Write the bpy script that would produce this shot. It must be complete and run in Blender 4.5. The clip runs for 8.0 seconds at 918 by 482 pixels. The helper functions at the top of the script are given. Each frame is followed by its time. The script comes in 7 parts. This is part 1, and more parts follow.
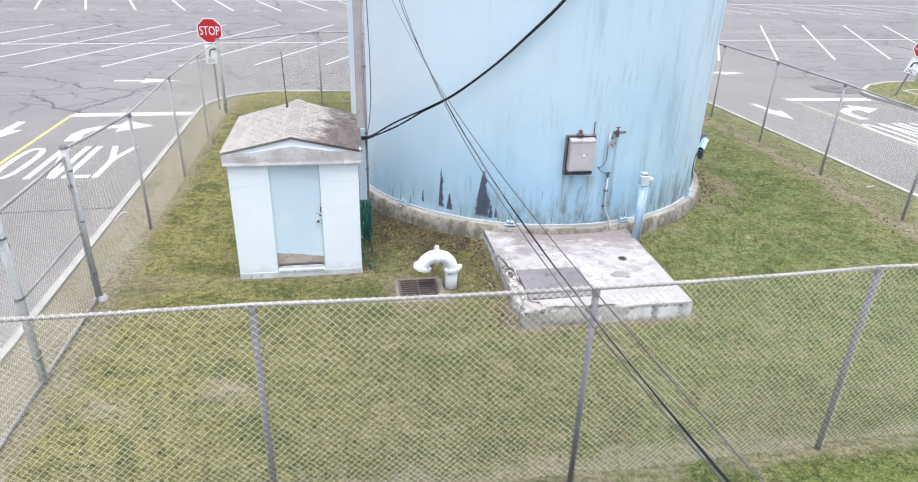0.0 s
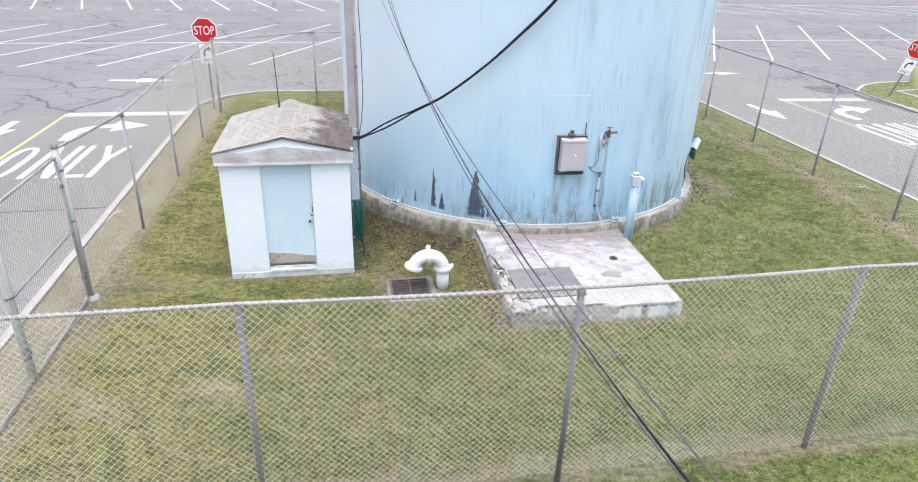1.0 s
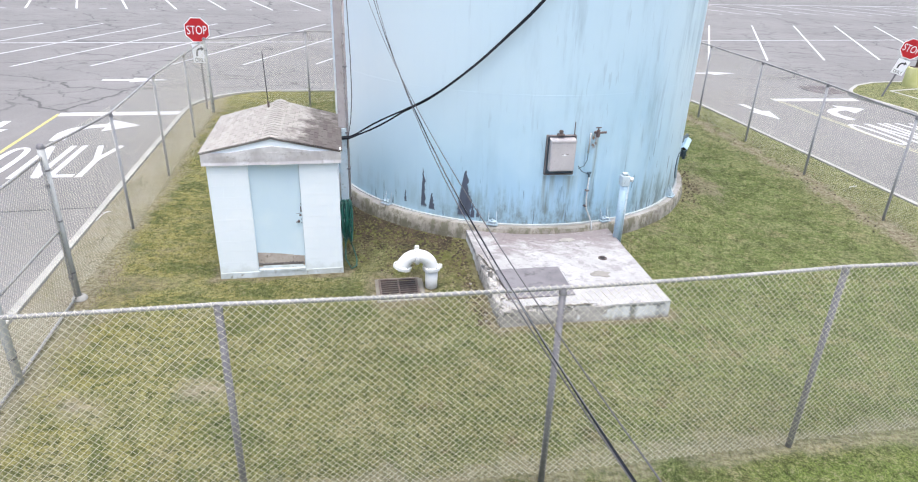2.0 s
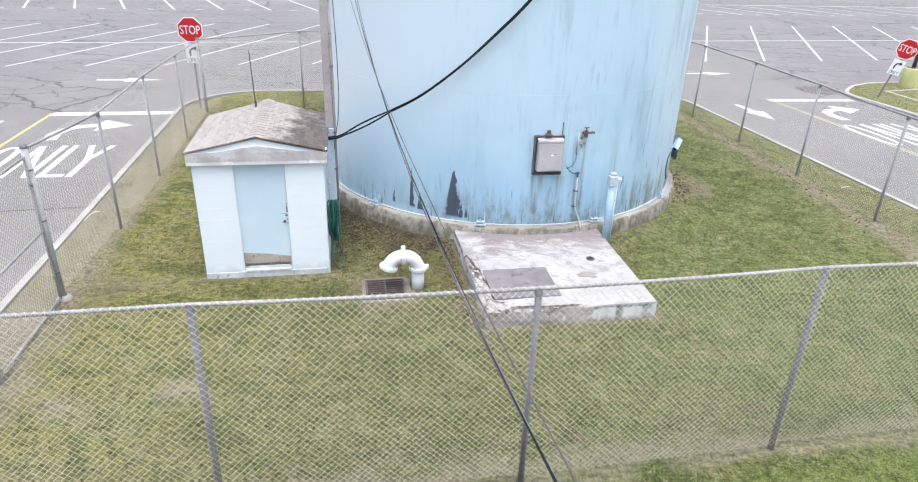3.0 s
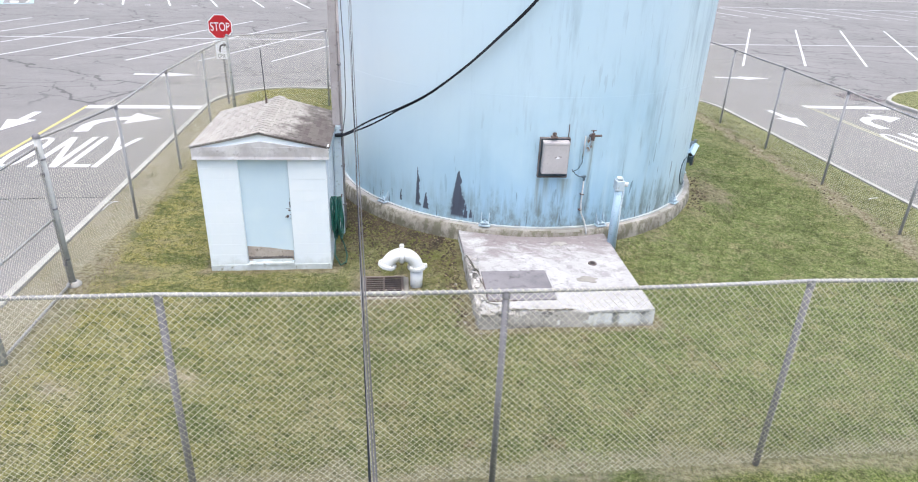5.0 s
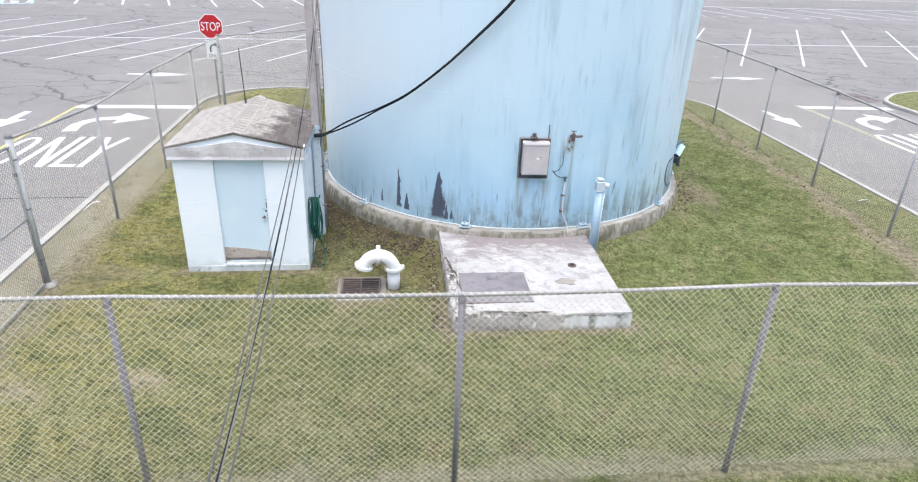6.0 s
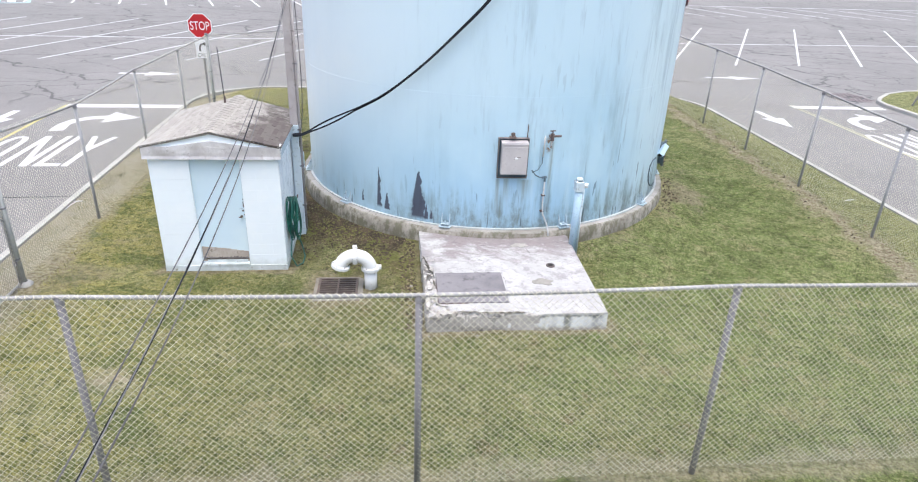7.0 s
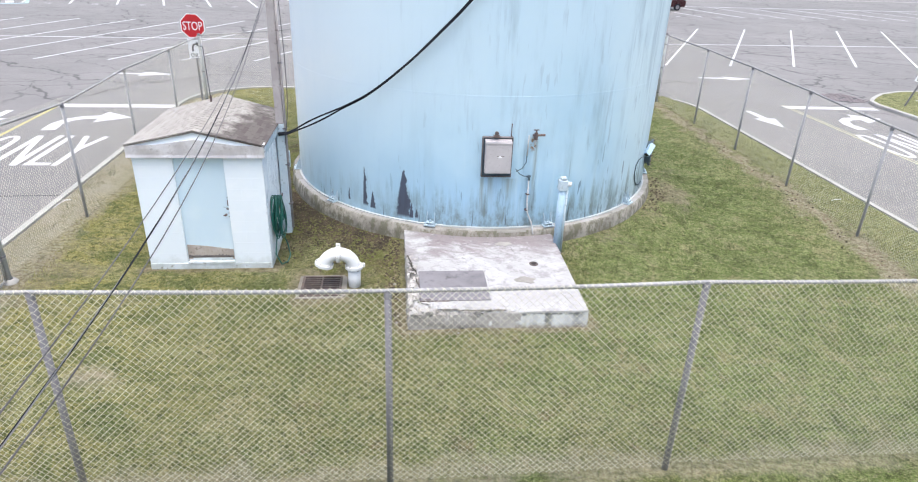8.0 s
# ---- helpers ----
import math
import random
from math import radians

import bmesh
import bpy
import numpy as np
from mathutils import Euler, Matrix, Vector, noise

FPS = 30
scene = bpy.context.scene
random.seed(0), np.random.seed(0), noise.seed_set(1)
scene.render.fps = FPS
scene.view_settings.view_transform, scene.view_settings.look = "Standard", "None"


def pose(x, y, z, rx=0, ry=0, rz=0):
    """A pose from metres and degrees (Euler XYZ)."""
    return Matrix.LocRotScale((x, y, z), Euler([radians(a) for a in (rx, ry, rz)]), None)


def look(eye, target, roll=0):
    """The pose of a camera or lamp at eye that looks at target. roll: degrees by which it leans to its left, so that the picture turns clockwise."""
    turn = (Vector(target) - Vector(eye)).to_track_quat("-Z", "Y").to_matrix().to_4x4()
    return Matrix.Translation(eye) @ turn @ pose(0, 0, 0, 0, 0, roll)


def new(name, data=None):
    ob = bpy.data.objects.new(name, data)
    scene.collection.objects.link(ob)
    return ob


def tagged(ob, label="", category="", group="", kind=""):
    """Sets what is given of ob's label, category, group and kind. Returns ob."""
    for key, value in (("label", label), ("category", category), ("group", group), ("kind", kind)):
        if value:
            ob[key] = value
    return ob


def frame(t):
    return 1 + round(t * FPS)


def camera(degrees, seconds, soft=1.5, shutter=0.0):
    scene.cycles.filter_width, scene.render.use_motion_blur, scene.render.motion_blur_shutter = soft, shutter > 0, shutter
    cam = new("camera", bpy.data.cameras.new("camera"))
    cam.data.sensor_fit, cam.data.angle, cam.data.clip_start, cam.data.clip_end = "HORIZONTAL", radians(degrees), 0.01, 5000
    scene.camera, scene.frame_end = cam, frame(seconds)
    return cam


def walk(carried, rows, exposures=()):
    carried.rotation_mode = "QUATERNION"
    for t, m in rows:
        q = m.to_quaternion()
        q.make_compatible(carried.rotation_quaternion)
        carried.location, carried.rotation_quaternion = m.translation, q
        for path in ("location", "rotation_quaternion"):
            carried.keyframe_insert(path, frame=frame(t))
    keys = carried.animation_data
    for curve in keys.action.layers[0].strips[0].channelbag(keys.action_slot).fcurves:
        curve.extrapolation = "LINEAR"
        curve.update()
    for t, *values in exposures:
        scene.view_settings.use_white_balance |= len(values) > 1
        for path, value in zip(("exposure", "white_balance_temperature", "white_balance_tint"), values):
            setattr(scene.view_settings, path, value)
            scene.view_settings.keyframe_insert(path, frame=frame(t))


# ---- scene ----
cam = camera(71.2, 8.0, soft=1.1)
PATH = [
    (0, (0.247, 0.142, 5.5), (0.178, 1.951, 4.649), 1.9),
    (0.5, (0.262, 0.124, 5.51), (0.196, 1.932, 4.658), 2.0),
    (1, (0.364, 0.118, 5.517), (0.301, 1.926, 4.666), 2.0),
    (2.5, (0.618, 0.147, 5.526), (0.563, 1.956, 4.674), 2.1),
    (3, (0.766, 0.17, 5.519), (0.707, 1.979, 4.668), 2.1),
    (3.5, (0.914, 0.16, 5.524), (0.81, 1.966, 4.67), 2.2),
    (4, (1.071, 0.148, 5.534), (0.915, 1.949, 4.679), 2.2),
    (4.5, (1.23, 0.181, 5.543), (1.06, 1.981, 4.688), 2.3),
    (6, (1.88, 0.387, 5.537), (1.689, 2.184, 4.682), 2.3),
    (6.5, (2.087, 0.467, 5.534), (1.892, 2.264, 4.679), 2.3),
    (7, (2.296, 0.476, 5.543), (2.099, 2.273, 4.686), 2.3),
    (7.5, (2.501, 0.454, 5.536), (2.303, 2.251, 4.682), 2.4),
    (8, (2.608, 0.448, 5.536), (2.408, 2.245, 4.682), 2.3),
]
EXPOSURE = [(0.0, 1.17, 6160, 9), (8.0, 1.17, 6160, 9)]
walk(cam, [(t, look(eye, target, roll)) for t, eye, target, roll in PATH], EXPOSURE)

# ---------------------------------------------------------------- light
world = bpy.data.worlds.new("overcast_sky")
scene.world = world
world.use_nodes = True
wn = world.node_tree.nodes
sky = wn.new("ShaderNodeTexSky")
sky.sky_type = "NISHITA"
sky.sun_disc = False
sky.sun_elevation = radians(79)
sky.sun_rotation = radians(170)
sky.dust_density = 6.0
sky.air_density = 1.0
sky.ozone_density = 1.0
world.node_tree.links.new(sky.outputs[0], wn["Background"].inputs[0])
wn["Background"].inputs[1].default_value = 0.15
sun = new("sun", bpy.data.lights.new("sun", "SUN"))
sun.data.energy = 0.6
sun.data.angle = radians(60)
sun.data.color = (1.0, 0.975, 0.94)
sun.matrix_world = look((3.0, -18.0, 55.0), (0, 0, 0))


# ---------------------------------------------------------------- small tools
def root(name, m=None):
    ob = new(name)
    ob.empty_display_size = 0.2
    if m is not None:
        ob.matrix_world = m
    return ob


def finish(bm, name, material, smooth=False):
    me = bpy.data.meshes.new(name)
    bm.normal_update()
    bm.to_mesh(me)
    bm.free()
    for m in material if isinstance(material, (list, tuple)) else [material]:
        me.materials.append(m)
    if smooth:
        me.polygons.foreach_set("use_smooth", [len(p.vertices) <= 4 for p in me.polygons])
    return me


def part(name, bm, material, parent=None, label="", smooth=False):
    ob = new(name, finish(bm, name, material, smooth))
    if parent is not None:
        ob.parent = parent
    if label:
        tagged(ob, label)
    return ob


def piece(name, me, parent, m):
    ob = new(name, me)
    ob.parent = parent
    ob.matrix_basis = m
    return ob


def box(bm, lo, hi, bevel=0.0, m=None, seg=1):
    geom = bmesh.ops.create_cube(bm, size=1.0)["verts"]
    c = [(a + b) / 2 for a, b in zip(lo, hi)]
    s = [b - a for a, b in zip(lo, hi)]
    for v in geom:
        v.co = Vector((c[0] + v.co.x * s[0], c[1] + v.co.y * s[1], c[2] + v.co.z * s[2]))
    if bevel > 0:
        edges = {e for v in geom for e in v.link_edges}
        geom = [v for v in bmesh.ops.bevel(bm, geom=list(edges), offset=bevel, segments=seg, profile=0.6, affect="EDGES", clamp_overlap=True)["verts"]]
    if m is not None:
        done = set()
        for v in geom:
            if v not in done:
                v.co = m @ v.co
                done.add(v)
    return bm


def rod(bm, a, b, r, n=10, r2=None, caps=True):
    a, b = Vector(a), Vector(b)
    d = b - a
    m = Matrix.Translation((a + b) / 2) @ d.to_track_quat("Z", "Y").to_matrix().to_4x4()
    bmesh.ops.create_cone(bm, cap_ends=caps, segments=n, radius1=r, radius2=r if r2 is None else r2, depth=d.length, matrix=m)
    return bm


def tube(bm, pts, r, n=8, closed=False):
    pts = [Vector(p) for p in pts]
    rings = []
    up = Vector((0.31, 0.17, 0.93)).normalized()
    k = len(pts)
    for i, p in enumerate(pts):
        if closed:
            d = pts[(i + 1) % k] - pts[i - 1]
        else:
            d = pts[min(i + 1, k - 1)] - pts[max(i - 1, 0)]
        d.normalize()
        side = d.cross(up)
        if side.length < 1e-3:
            side = d.cross(Vector((1, 0, 0)))
        side.normalize()
        up = side.cross(d).normalized()
        ring = []
        for j in range(n):
            a = 2 * math.pi * j / n
            rr = r[i] if isinstance(r, (list, tuple)) else r
            ring.append(bm.verts.new(p + rr * (math.cos(a) * side + math.sin(a) * up)))
        rings.append(ring)
    for i in range(k if closed else k - 1):
        a, b = rings[i], rings[(i + 1) % k]
        for j in range(n):
            bm.faces.new((a[j], a[(j + 1) % n], b[(j + 1) % n], b[j]))
    if not closed:
        bm.faces.new(rings[0][::-1])
        bm.faces.new(rings[-1])
    return bm


def lathe(bm, profile, n=48, centre=(0, 0), closed=False):
    rings = []
    for r, z in profile:
        rings.append([bm.verts.new((centre[0] + r * math.cos(2 * math.pi * j / n), centre[1] + r * math.sin(2 * math.pi * j / n), z)) for j in range(n)])
    pairs = list(zip(rings, rings[1:])) + ([(rings[-1], rings[0])] if closed else [])
    for a, b in pairs:
        for j in range(n):
            bm.faces.new((a[j], a[(j + 1) % n], b[(j + 1) % n], b[j]))
    return rings


def slab_poly(bm, pts, z0, z1):
    low = [bm.verts.new((p[0], p[1], z0)) for p in pts]
    top = [bm.verts.new((p[0], p[1], z1)) for p in pts]
    bm.faces.new(top)
    bm.faces.new(low[::-1])
    k = len(pts)
    for i in range(k):
        bm.faces.new((low[i], low[(i + 1) % k], top[(i + 1) % k], top[i]))
    return bm


def smooth_step(a, b, x):
    t = min(1.0, max(0.0, (x - a) / (b - a)))
    return t * t * (3 - 2 * t)


# ---------------------------------------------------------------- materials
class Nodes:
    """A short way to write node trees."""

    def __init__(self, name):
        self.mat = bpy.data.materials.new(name)
        self.mat.use_nodes = True
        self.t = self.mat.node_tree
        self.bsdf = self.t.nodes["Principled BSDF"]

    def link(self, a, b):
        self.t.links.new(a, b)

    def put(self, sock, v):
        if isinstance(v, bpy.types.NodeSocket):
            self.link(v, sock)
        elif v is not None:
            sock.default_value = v

    def coord(self, scale=(1, 1, 1), loc=(0, 0, 0), world_space=False):
        if world_space:
            src = self.t.nodes.new("ShaderNodeNewGeometry").outputs["Position"]
        else:
            src = self.t.nodes.new("ShaderNodeTexCoord").outputs["Object"]
        m = self.t.nodes.new("ShaderNodeMapping")
        m.inputs["Scale"].default_value = scale
        m.inputs["Location"].default_value = loc
        self.link(src, m.inputs["Vector"])
        return m.outputs[0]

    def noise(self, vec, scale, detail=4.0, rough=0.55, distort=0.0):
        n = self.t.nodes.new("ShaderNodeTexNoise")
        self.link(vec, n.inputs["Vector"])
        n.inputs["Scale"].default_value = scale
        n.inputs["Detail"].default_value = detail
        n.inputs["Roughness"].default_value = rough
        n.inputs["Distortion"].default_value = distort
        return n.outputs["Fac"]

    def cells(self, vec, scale, feature="F1", rand=1.0):
        n = self.t.nodes.new("ShaderNodeTexVoronoi")
        n.feature = feature
        self.link(vec, n.inputs["Vector"])
        n.inputs["Scale"].default_value = scale
        n.inputs["Randomness"].default_value = rand
        return n.outputs["Distance"]

    def ramp(self, fac, a, b, ca=0.0, cb=1.0):
        n = self.t.nodes.new("ShaderNodeMapRange")
        n.interpolation_type = "SMOOTHSTEP"
        self.put(n.inputs["Value"], fac)
        n.inputs["From Min"].default_value = a
        n.inputs["From Max"].default_value = b
        n.inputs["To Min"].default_value = ca
        n.inputs["To Max"].default_value = cb
        return n.outputs["Result"]

    def math(self, op, a, b=None, c=None):
        n = self.t.nodes.new("ShaderNodeMath")
        n.operation = op
        for s, v in zip(n.inputs, (a, b, c)):
            self.put(s, v)
        return n.outputs[0]

    def mix(self, fac, a, b, mode="MIX"):
        n = self.t.nodes.new("ShaderNodeMix")
        n.data_type = "RGBA"
        n.blend_type = mode
        self.put(n.inputs["Factor"], fac)
        for s, v in ((n.inputs[6], a), (n.inputs[7], b)):
            self.put(s, (*v, 1.0) if isinstance(v, tuple) and len(v) == 3 else v)
        return n.outputs[2]

    def split(self, vec):
        n = self.t.nodes.new("ShaderNodeSeparateXYZ")
        self.link(vec, n.inputs[0])
        return n.outputs

    def join(self, x, y, z):
        n = self.t.nodes.new("ShaderNodeCombineXYZ")
        for s, v in zip(n.inputs, (x, y, z)):
            self.put(s, v)
        return n.outputs[0]

    def object_random(self):
        return self.t.nodes.new("ShaderNodeObjectInfo").outputs["Random"]

    def island_random(self):
        return self.t.nodes.new("ShaderNodeNewGeometry").outputs["Random Per Island"]

    def out(self, colour, rough=0.6, metal=0.0, bump=None, strength=0.3, distance=0.01, spec=None):
        self.put(self.bsdf.inputs["Base Color"], (*colour, 1.0) if isinstance(colour, tuple) and len(colour) == 3 else colour)
        self.put(self.bsdf.inputs["Roughness"], rough)
        self.put(self.bsdf.inputs["Metallic"], metal)
        if spec is not None:
            self.put(self.bsdf.inputs["Specular IOR Level"], spec)
        if bump is not None:
            b = self.t.nodes.new("ShaderNodeBump")
            b.inputs["Strength"].default_value = strength
            b.inputs["Distance"].default_value = distance
            self.link(bump, b.inputs["Height"])
            self.link(b.outputs[0], self.bsdf.inputs["Normal"])
        return self.mat


def worn(name, a, b, c=None, big=1.5, small=18.0, rough=0.6, metal=0.0, strength=0.25, dist=0.004, vary=0.0):
    """A surface of colour a, clouded with b at a large scale and speckled with c at a small one."""
    n = Nodes(name)
    v = n.coord()
    f1 = n.ramp(n.noise(v, big, 5, 0.6), 0.38, 0.68)
    f2 = n.noise(v, small, 6, 0.65)
    col = n.mix(f1, a, b)
    if c is not None:
        col = n.mix(n.ramp(f2, 0.56, 0.72), col, c)
    if vary:
        col = n.mix(n.math("MULTIPLY", n.object_random(), vary), col, (0.0, 0.0, 0.0))
    r = n.ramp(f2, 0.3, 0.7, rough - 0.08, min(1.0, rough + 0.1))
    return n.out(col, r, metal, f2, strength, dist)


def asphalt_material():
    n = Nodes("asphalt")
    v = n.coord(world_space=True)
    grain = n.noise(v, 55.0, 3, 0.7)
    mid = n.noise(v, 1.3, 5, 0.6)
    big = n.noise(v, 0.11, 4, 0.55)
    col = n.mix(n.ramp(big, 0.35, 0.7), (0.176, 0.170, 0.163), (0.218, 0.211, 0.202))
    col = n.mix(n.ramp(mid, 0.4, 0.75, 0.0, 0.3), col, (0.256, 0.248, 0.237))
    col = n.mix(n.ramp(grain, 0.45, 0.7, 0.0, 0.55), col, (0.116, 0.112, 0.114))
    # sealed and open cracks, wandering, with long gaps between them
    wob = n.t.nodes.new("ShaderNodeTexNoise")
    n.link(v, wob.inputs["Vector"])
    wob.inputs["Scale"].default_value = 0.9
    wob.inputs["Detail"].default_value = 5.0
    warp = n.t.nodes.new("ShaderNodeVectorMath")
    warp.operation = "MULTIPLY_ADD"
    n.link(wob.outputs["Color"], warp.inputs[0])
    warp.inputs[1].default_value = (1.7, 1.7, 0.0)
    n.link(v, warp.inputs[2])
    turned = n.t.nodes.new("ShaderNodeMapping")
    turned.inputs["Rotation"].default_value = (0, 0, radians(-15))
    turned.inputs["Scale"].default_value = (0.6, 1.0, 0.0)
    n.link(warp.outputs[0], turned.inputs["Vector"])
    edge = n.cells(turned.outputs[0], 0.19, "DISTANCE_TO_EDGE")
    crack = n.ramp(edge, 0.003, 0.010, 1.0, 0.0)
    broken = n.ramp(n.noise(v, 0.13, 3, 0.5), 0.30, 0.44)
    crack = n.math("MULTIPLY", crack, broken)
    edge2 = n.cells(turned.outputs[0], 0.62, "DISTANCE_TO_EDGE")
    crack2 = n.math("MULTIPLY", n.ramp(edge2, 0.006, 0.020, 1.0, 0.0), n.ramp(n.noise(v, 0.09, 3, 0.5), 0.38, 0.52))
    both = n.math("MAXIMUM", crack, n.math("MULTIPLY", crack2, 0.7))
    ax, ay, az = n.split(v)
    back = n.math("ADD", n.math("MULTIPLY", n.math("ADD", ax, 4.87), -0.2198), n.math("MULTIPLY", n.math("SUBTRACT", ay, 4.22), 0.9755))
    both = n.math("MULTIPLY", both, n.ramp(back, 16.4, 17.2))
    col = n.mix(n.math("MULTIPLY", both, 0.74), col, (0.050, 0.047, 0.048))
    h = n.math("SUBTRACT", grain, n.math("MULTIPLY", both, 1.5))
    return n.out(col, n.ramp(grain, 0.3, 0.7, 0.8, 0.95), 0.0, h, 0.35, 0.006)


def lawn_tint(n, v, across):
    """Colour of the sward: gold by the gate, green beyond the tank, with straw and lush patches."""
    patch = n.noise(v, 1.5, 5, 0.62, 0.7)
    blot = n.noise(v, 0.55, 4, 0.6, 0.5)
    mown = n.noise(n.coord((0.55, 2.6, 1.0), (0.0, 0.0, 0.6), True), 1.1, 4, 0.6, 0.3)
    col = n.mix(n.ramp(n.math("ADD", across, n.ramp(blot, 0.3, 0.7, -2.5, 2.5)), 5.0, 12.0), (0.196, 0.193, 0.071), (0.214, 0.268, 0.090))
    col = n.mix(n.ramp(across, 0.5, 5.0, 0.85, 0.0), col, (0.398, 0.358, 0.118))
    col = n.mix(n.ramp(mown, 0.48, 0.60, 0.0, 0.55), col, (0.258, 0.270, 0.124))
    col = n.mix(n.ramp(mown, 0.38, 0.48, 0.6, 0.0), col, (0.099, 0.136, 0.036))
    col = n.mix(n.ramp(patch, 0.52, 0.66, 0.0, 0.75), col, (0.345, 0.312, 0.168))
    col = n.mix(n.ramp(patch, 0.36, 0.46, 0.72, 0.0), col, (0.079, 0.119, 0.030))
    rusty = n.math("MULTIPLY", n.ramp(n.noise(v, 2.3, 5, 0.65, 0.6), 0.57, 0.66, 0.0, 0.7), n.math("MULTIPLY", n.ramp(across, 3.5, 6.0), n.ramp(across, 9.0, 12.0, 1.0, 0.25)))
    col = n.mix(rusty, col, (0.174, 0.118, 0.073))
    col = n.mix(n.ramp(n.math("ADD", across, n.ramp(blot, 0.3, 0.7, -0.5, 0.5)), 14.6, 16.4, 0.0, 0.65), col, (0.362, 0.353, 0.176))
    x, y, z = n.split(v)
    along = n.math("ADD", n.math("MULTIPLY", n.math("ADD", x, 4.87), -0.2198), n.math("MULTIPLY", n.math("SUBTRACT", y, 4.22), 0.9755))
    col = n.mix(n.ramp(n.math("ADD", along, n.ramp(blot, 0.3, 0.7, -0.2, 0.2)), -0.55, -0.15, 0.7, 0.0), col, (0.205, 0.289, 0.064))
    return n.mix(n.ramp(across, -0.30, 0.15, 0.75, 0.0), col, (0.293, 0.269, 0.176))


def grass_ground_material():
    n = Nodes("lawn_soil")
    v = n.coord(world_space=True)
    fine = n.noise(v, 34.0, 5, 0.75)
    tuft = n.noise(v, 12.0, 6, 0.74, 0.6)
    clump = n.noise(v, 4.6, 4, 0.6, 0.5)
    px, py, pz = n.split(v)
    across = n.math("ADD", n.math("MULTIPLY", n.math("ADD", px, 4.87), 0.9755), n.math("MULTIPLY", n.math("SUBTRACT", py, 4.22), 0.2198))
    col = lawn_tint(n, v, across)
    col = n.mix(n.ramp(clump, 0.40, 0.50, 0.55, 0.0), col, (0.060, 0.082, 0.022))
    col = n.mix(n.ramp(tuft, 0.50, 0.66, 0.0, 0.70), col, (0.370, 0.340, 0.205))
    col = n.mix(n.ramp(tuft, 0.36, 0.52, 0.90, 0.0), col, (0.044, 0.058, 0.018))
    col = n.mix(n.ramp(fine, 0.40, 0.58, 0.72, 0.0), col, (0.040, 0.050, 0.014))
    speck = n.noise(v, 62.0, 3, 0.7)
    col = n.mix(n.ramp(speck, 0.56, 0.66, 0.0, 0.55), col, (0.370, 0.346, 0.210))
    col = n.mix(n.ramp(speck, 0.34, 0.43, 0.5, 0.0), col, (0.039, 0.046, 0.015))
    # bare, trodden earth under the fences and round the tank
    x, y, z = n.split(v)
    uu = n.math("ADD", n.math("MULTIPLY", n.math("ADD", x, 4.87), 0.9755), n.math("MULTIPLY", n.math("SUBTRACT", y, 4.22), 0.2198))
    vv = n.math("ADD", n.math("MULTIPLY", n.math("ADD", x, 4.87), -0.2198), n.math("MULTIPLY", n.math("SUBTRACT", y, 4.22), 0.9755))
    rel = n.join(n.math("SUBTRACT", x, 1.12), n.math("SUBTRACT", y, 15.84), 0.0)
    length = n.t.nodes.new("ShaderNodeVectorMath")
    length.operation = "LENGTH"
    n.link(rel, length.inputs[0])
    d = n.math("ADD", length.outputs["Value"], n.ramp(n.noise(v, 1.1, 5, 0.65), 0.2, 0.8, -1.0, 1.0))
    bare = n.ramp(n.math("ADD", d, n.ramp(uu, 6.4, 7.4, -0.5, 0.95)), 4.6, 6.0, 1.0, 0.0)
    wob = n.ramp(n.noise(v, 1.4, 4, 0.6), 0.2, 0.8, -0.25, 0.25)
    f1 = n.ramp(n.math("ABSOLUTE", n.math("ADD", n.math("SUBTRACT", vv, 0.12), wob)), 0.10, 0.34, 1.0, 0.0)
    f2 = n.ramp(n.math("ABSOLUTE", n.math("ADD", n.math("SUBTRACT", uu, 0.05), wob)), 0.15, 0.45, 0.8, 0.0)
    f3 = n.ramp(n.math("ABSOLUTE", n.math("ADD", n.math("SUBTRACT", uu, 16.0), n.math("MULTIPLY", wob, 1.6))), 0.05, 0.42, 0.95, 0.0)
    def skirt(cu, cv, hu, hv, reach):
        a = n.math("SUBTRACT", n.math("ABSOLUTE", n.math("SUBTRACT", uu, cu)), hu)
        b = n.math("SUBTRACT", n.math("ABSOLUTE", n.math("SUBTRACT", vv, cv)), hv)
        return n.ramp(n.math("ADD", n.math("MAXIMUM", a, b), n.math("MULTIPLY", wob, 0.6)), 0.05, reach, 1.0, 0.0)
    f4 = n.math("MAXIMUM", skirt(8.07, 4.65, 1.42, 1.56, 0.26), skirt(3.21, 6.36, 1.05, 1.11, 0.20))
    f4 = n.math("MAXIMUM", f4, skirt(5.22, 4.52, 0.40, 0.42, 0.28))
    verge = n.math("MULTIPLY", n.ramp(n.math("ADD", uu, wob), -0.30, 0.15, 1.0, 0.0), n.ramp(n.noise(v, 2.2, 5, 0.65), 0.30, 0.60, 0.5, 0.95))
    col = n.mix(verge, col, (0.310, 0.285, 0.220))
    gate = n.join(n.math("SUBTRACT", uu, 0.55), n.math("MULTIPLY", n.math("SUBTRACT", vv, 4.9), 0.7), 0.0)
    glen = n.t.nodes.new("ShaderNodeVectorMath")
    glen.operation = "LENGTH"
    n.link(gate, glen.inputs[0])
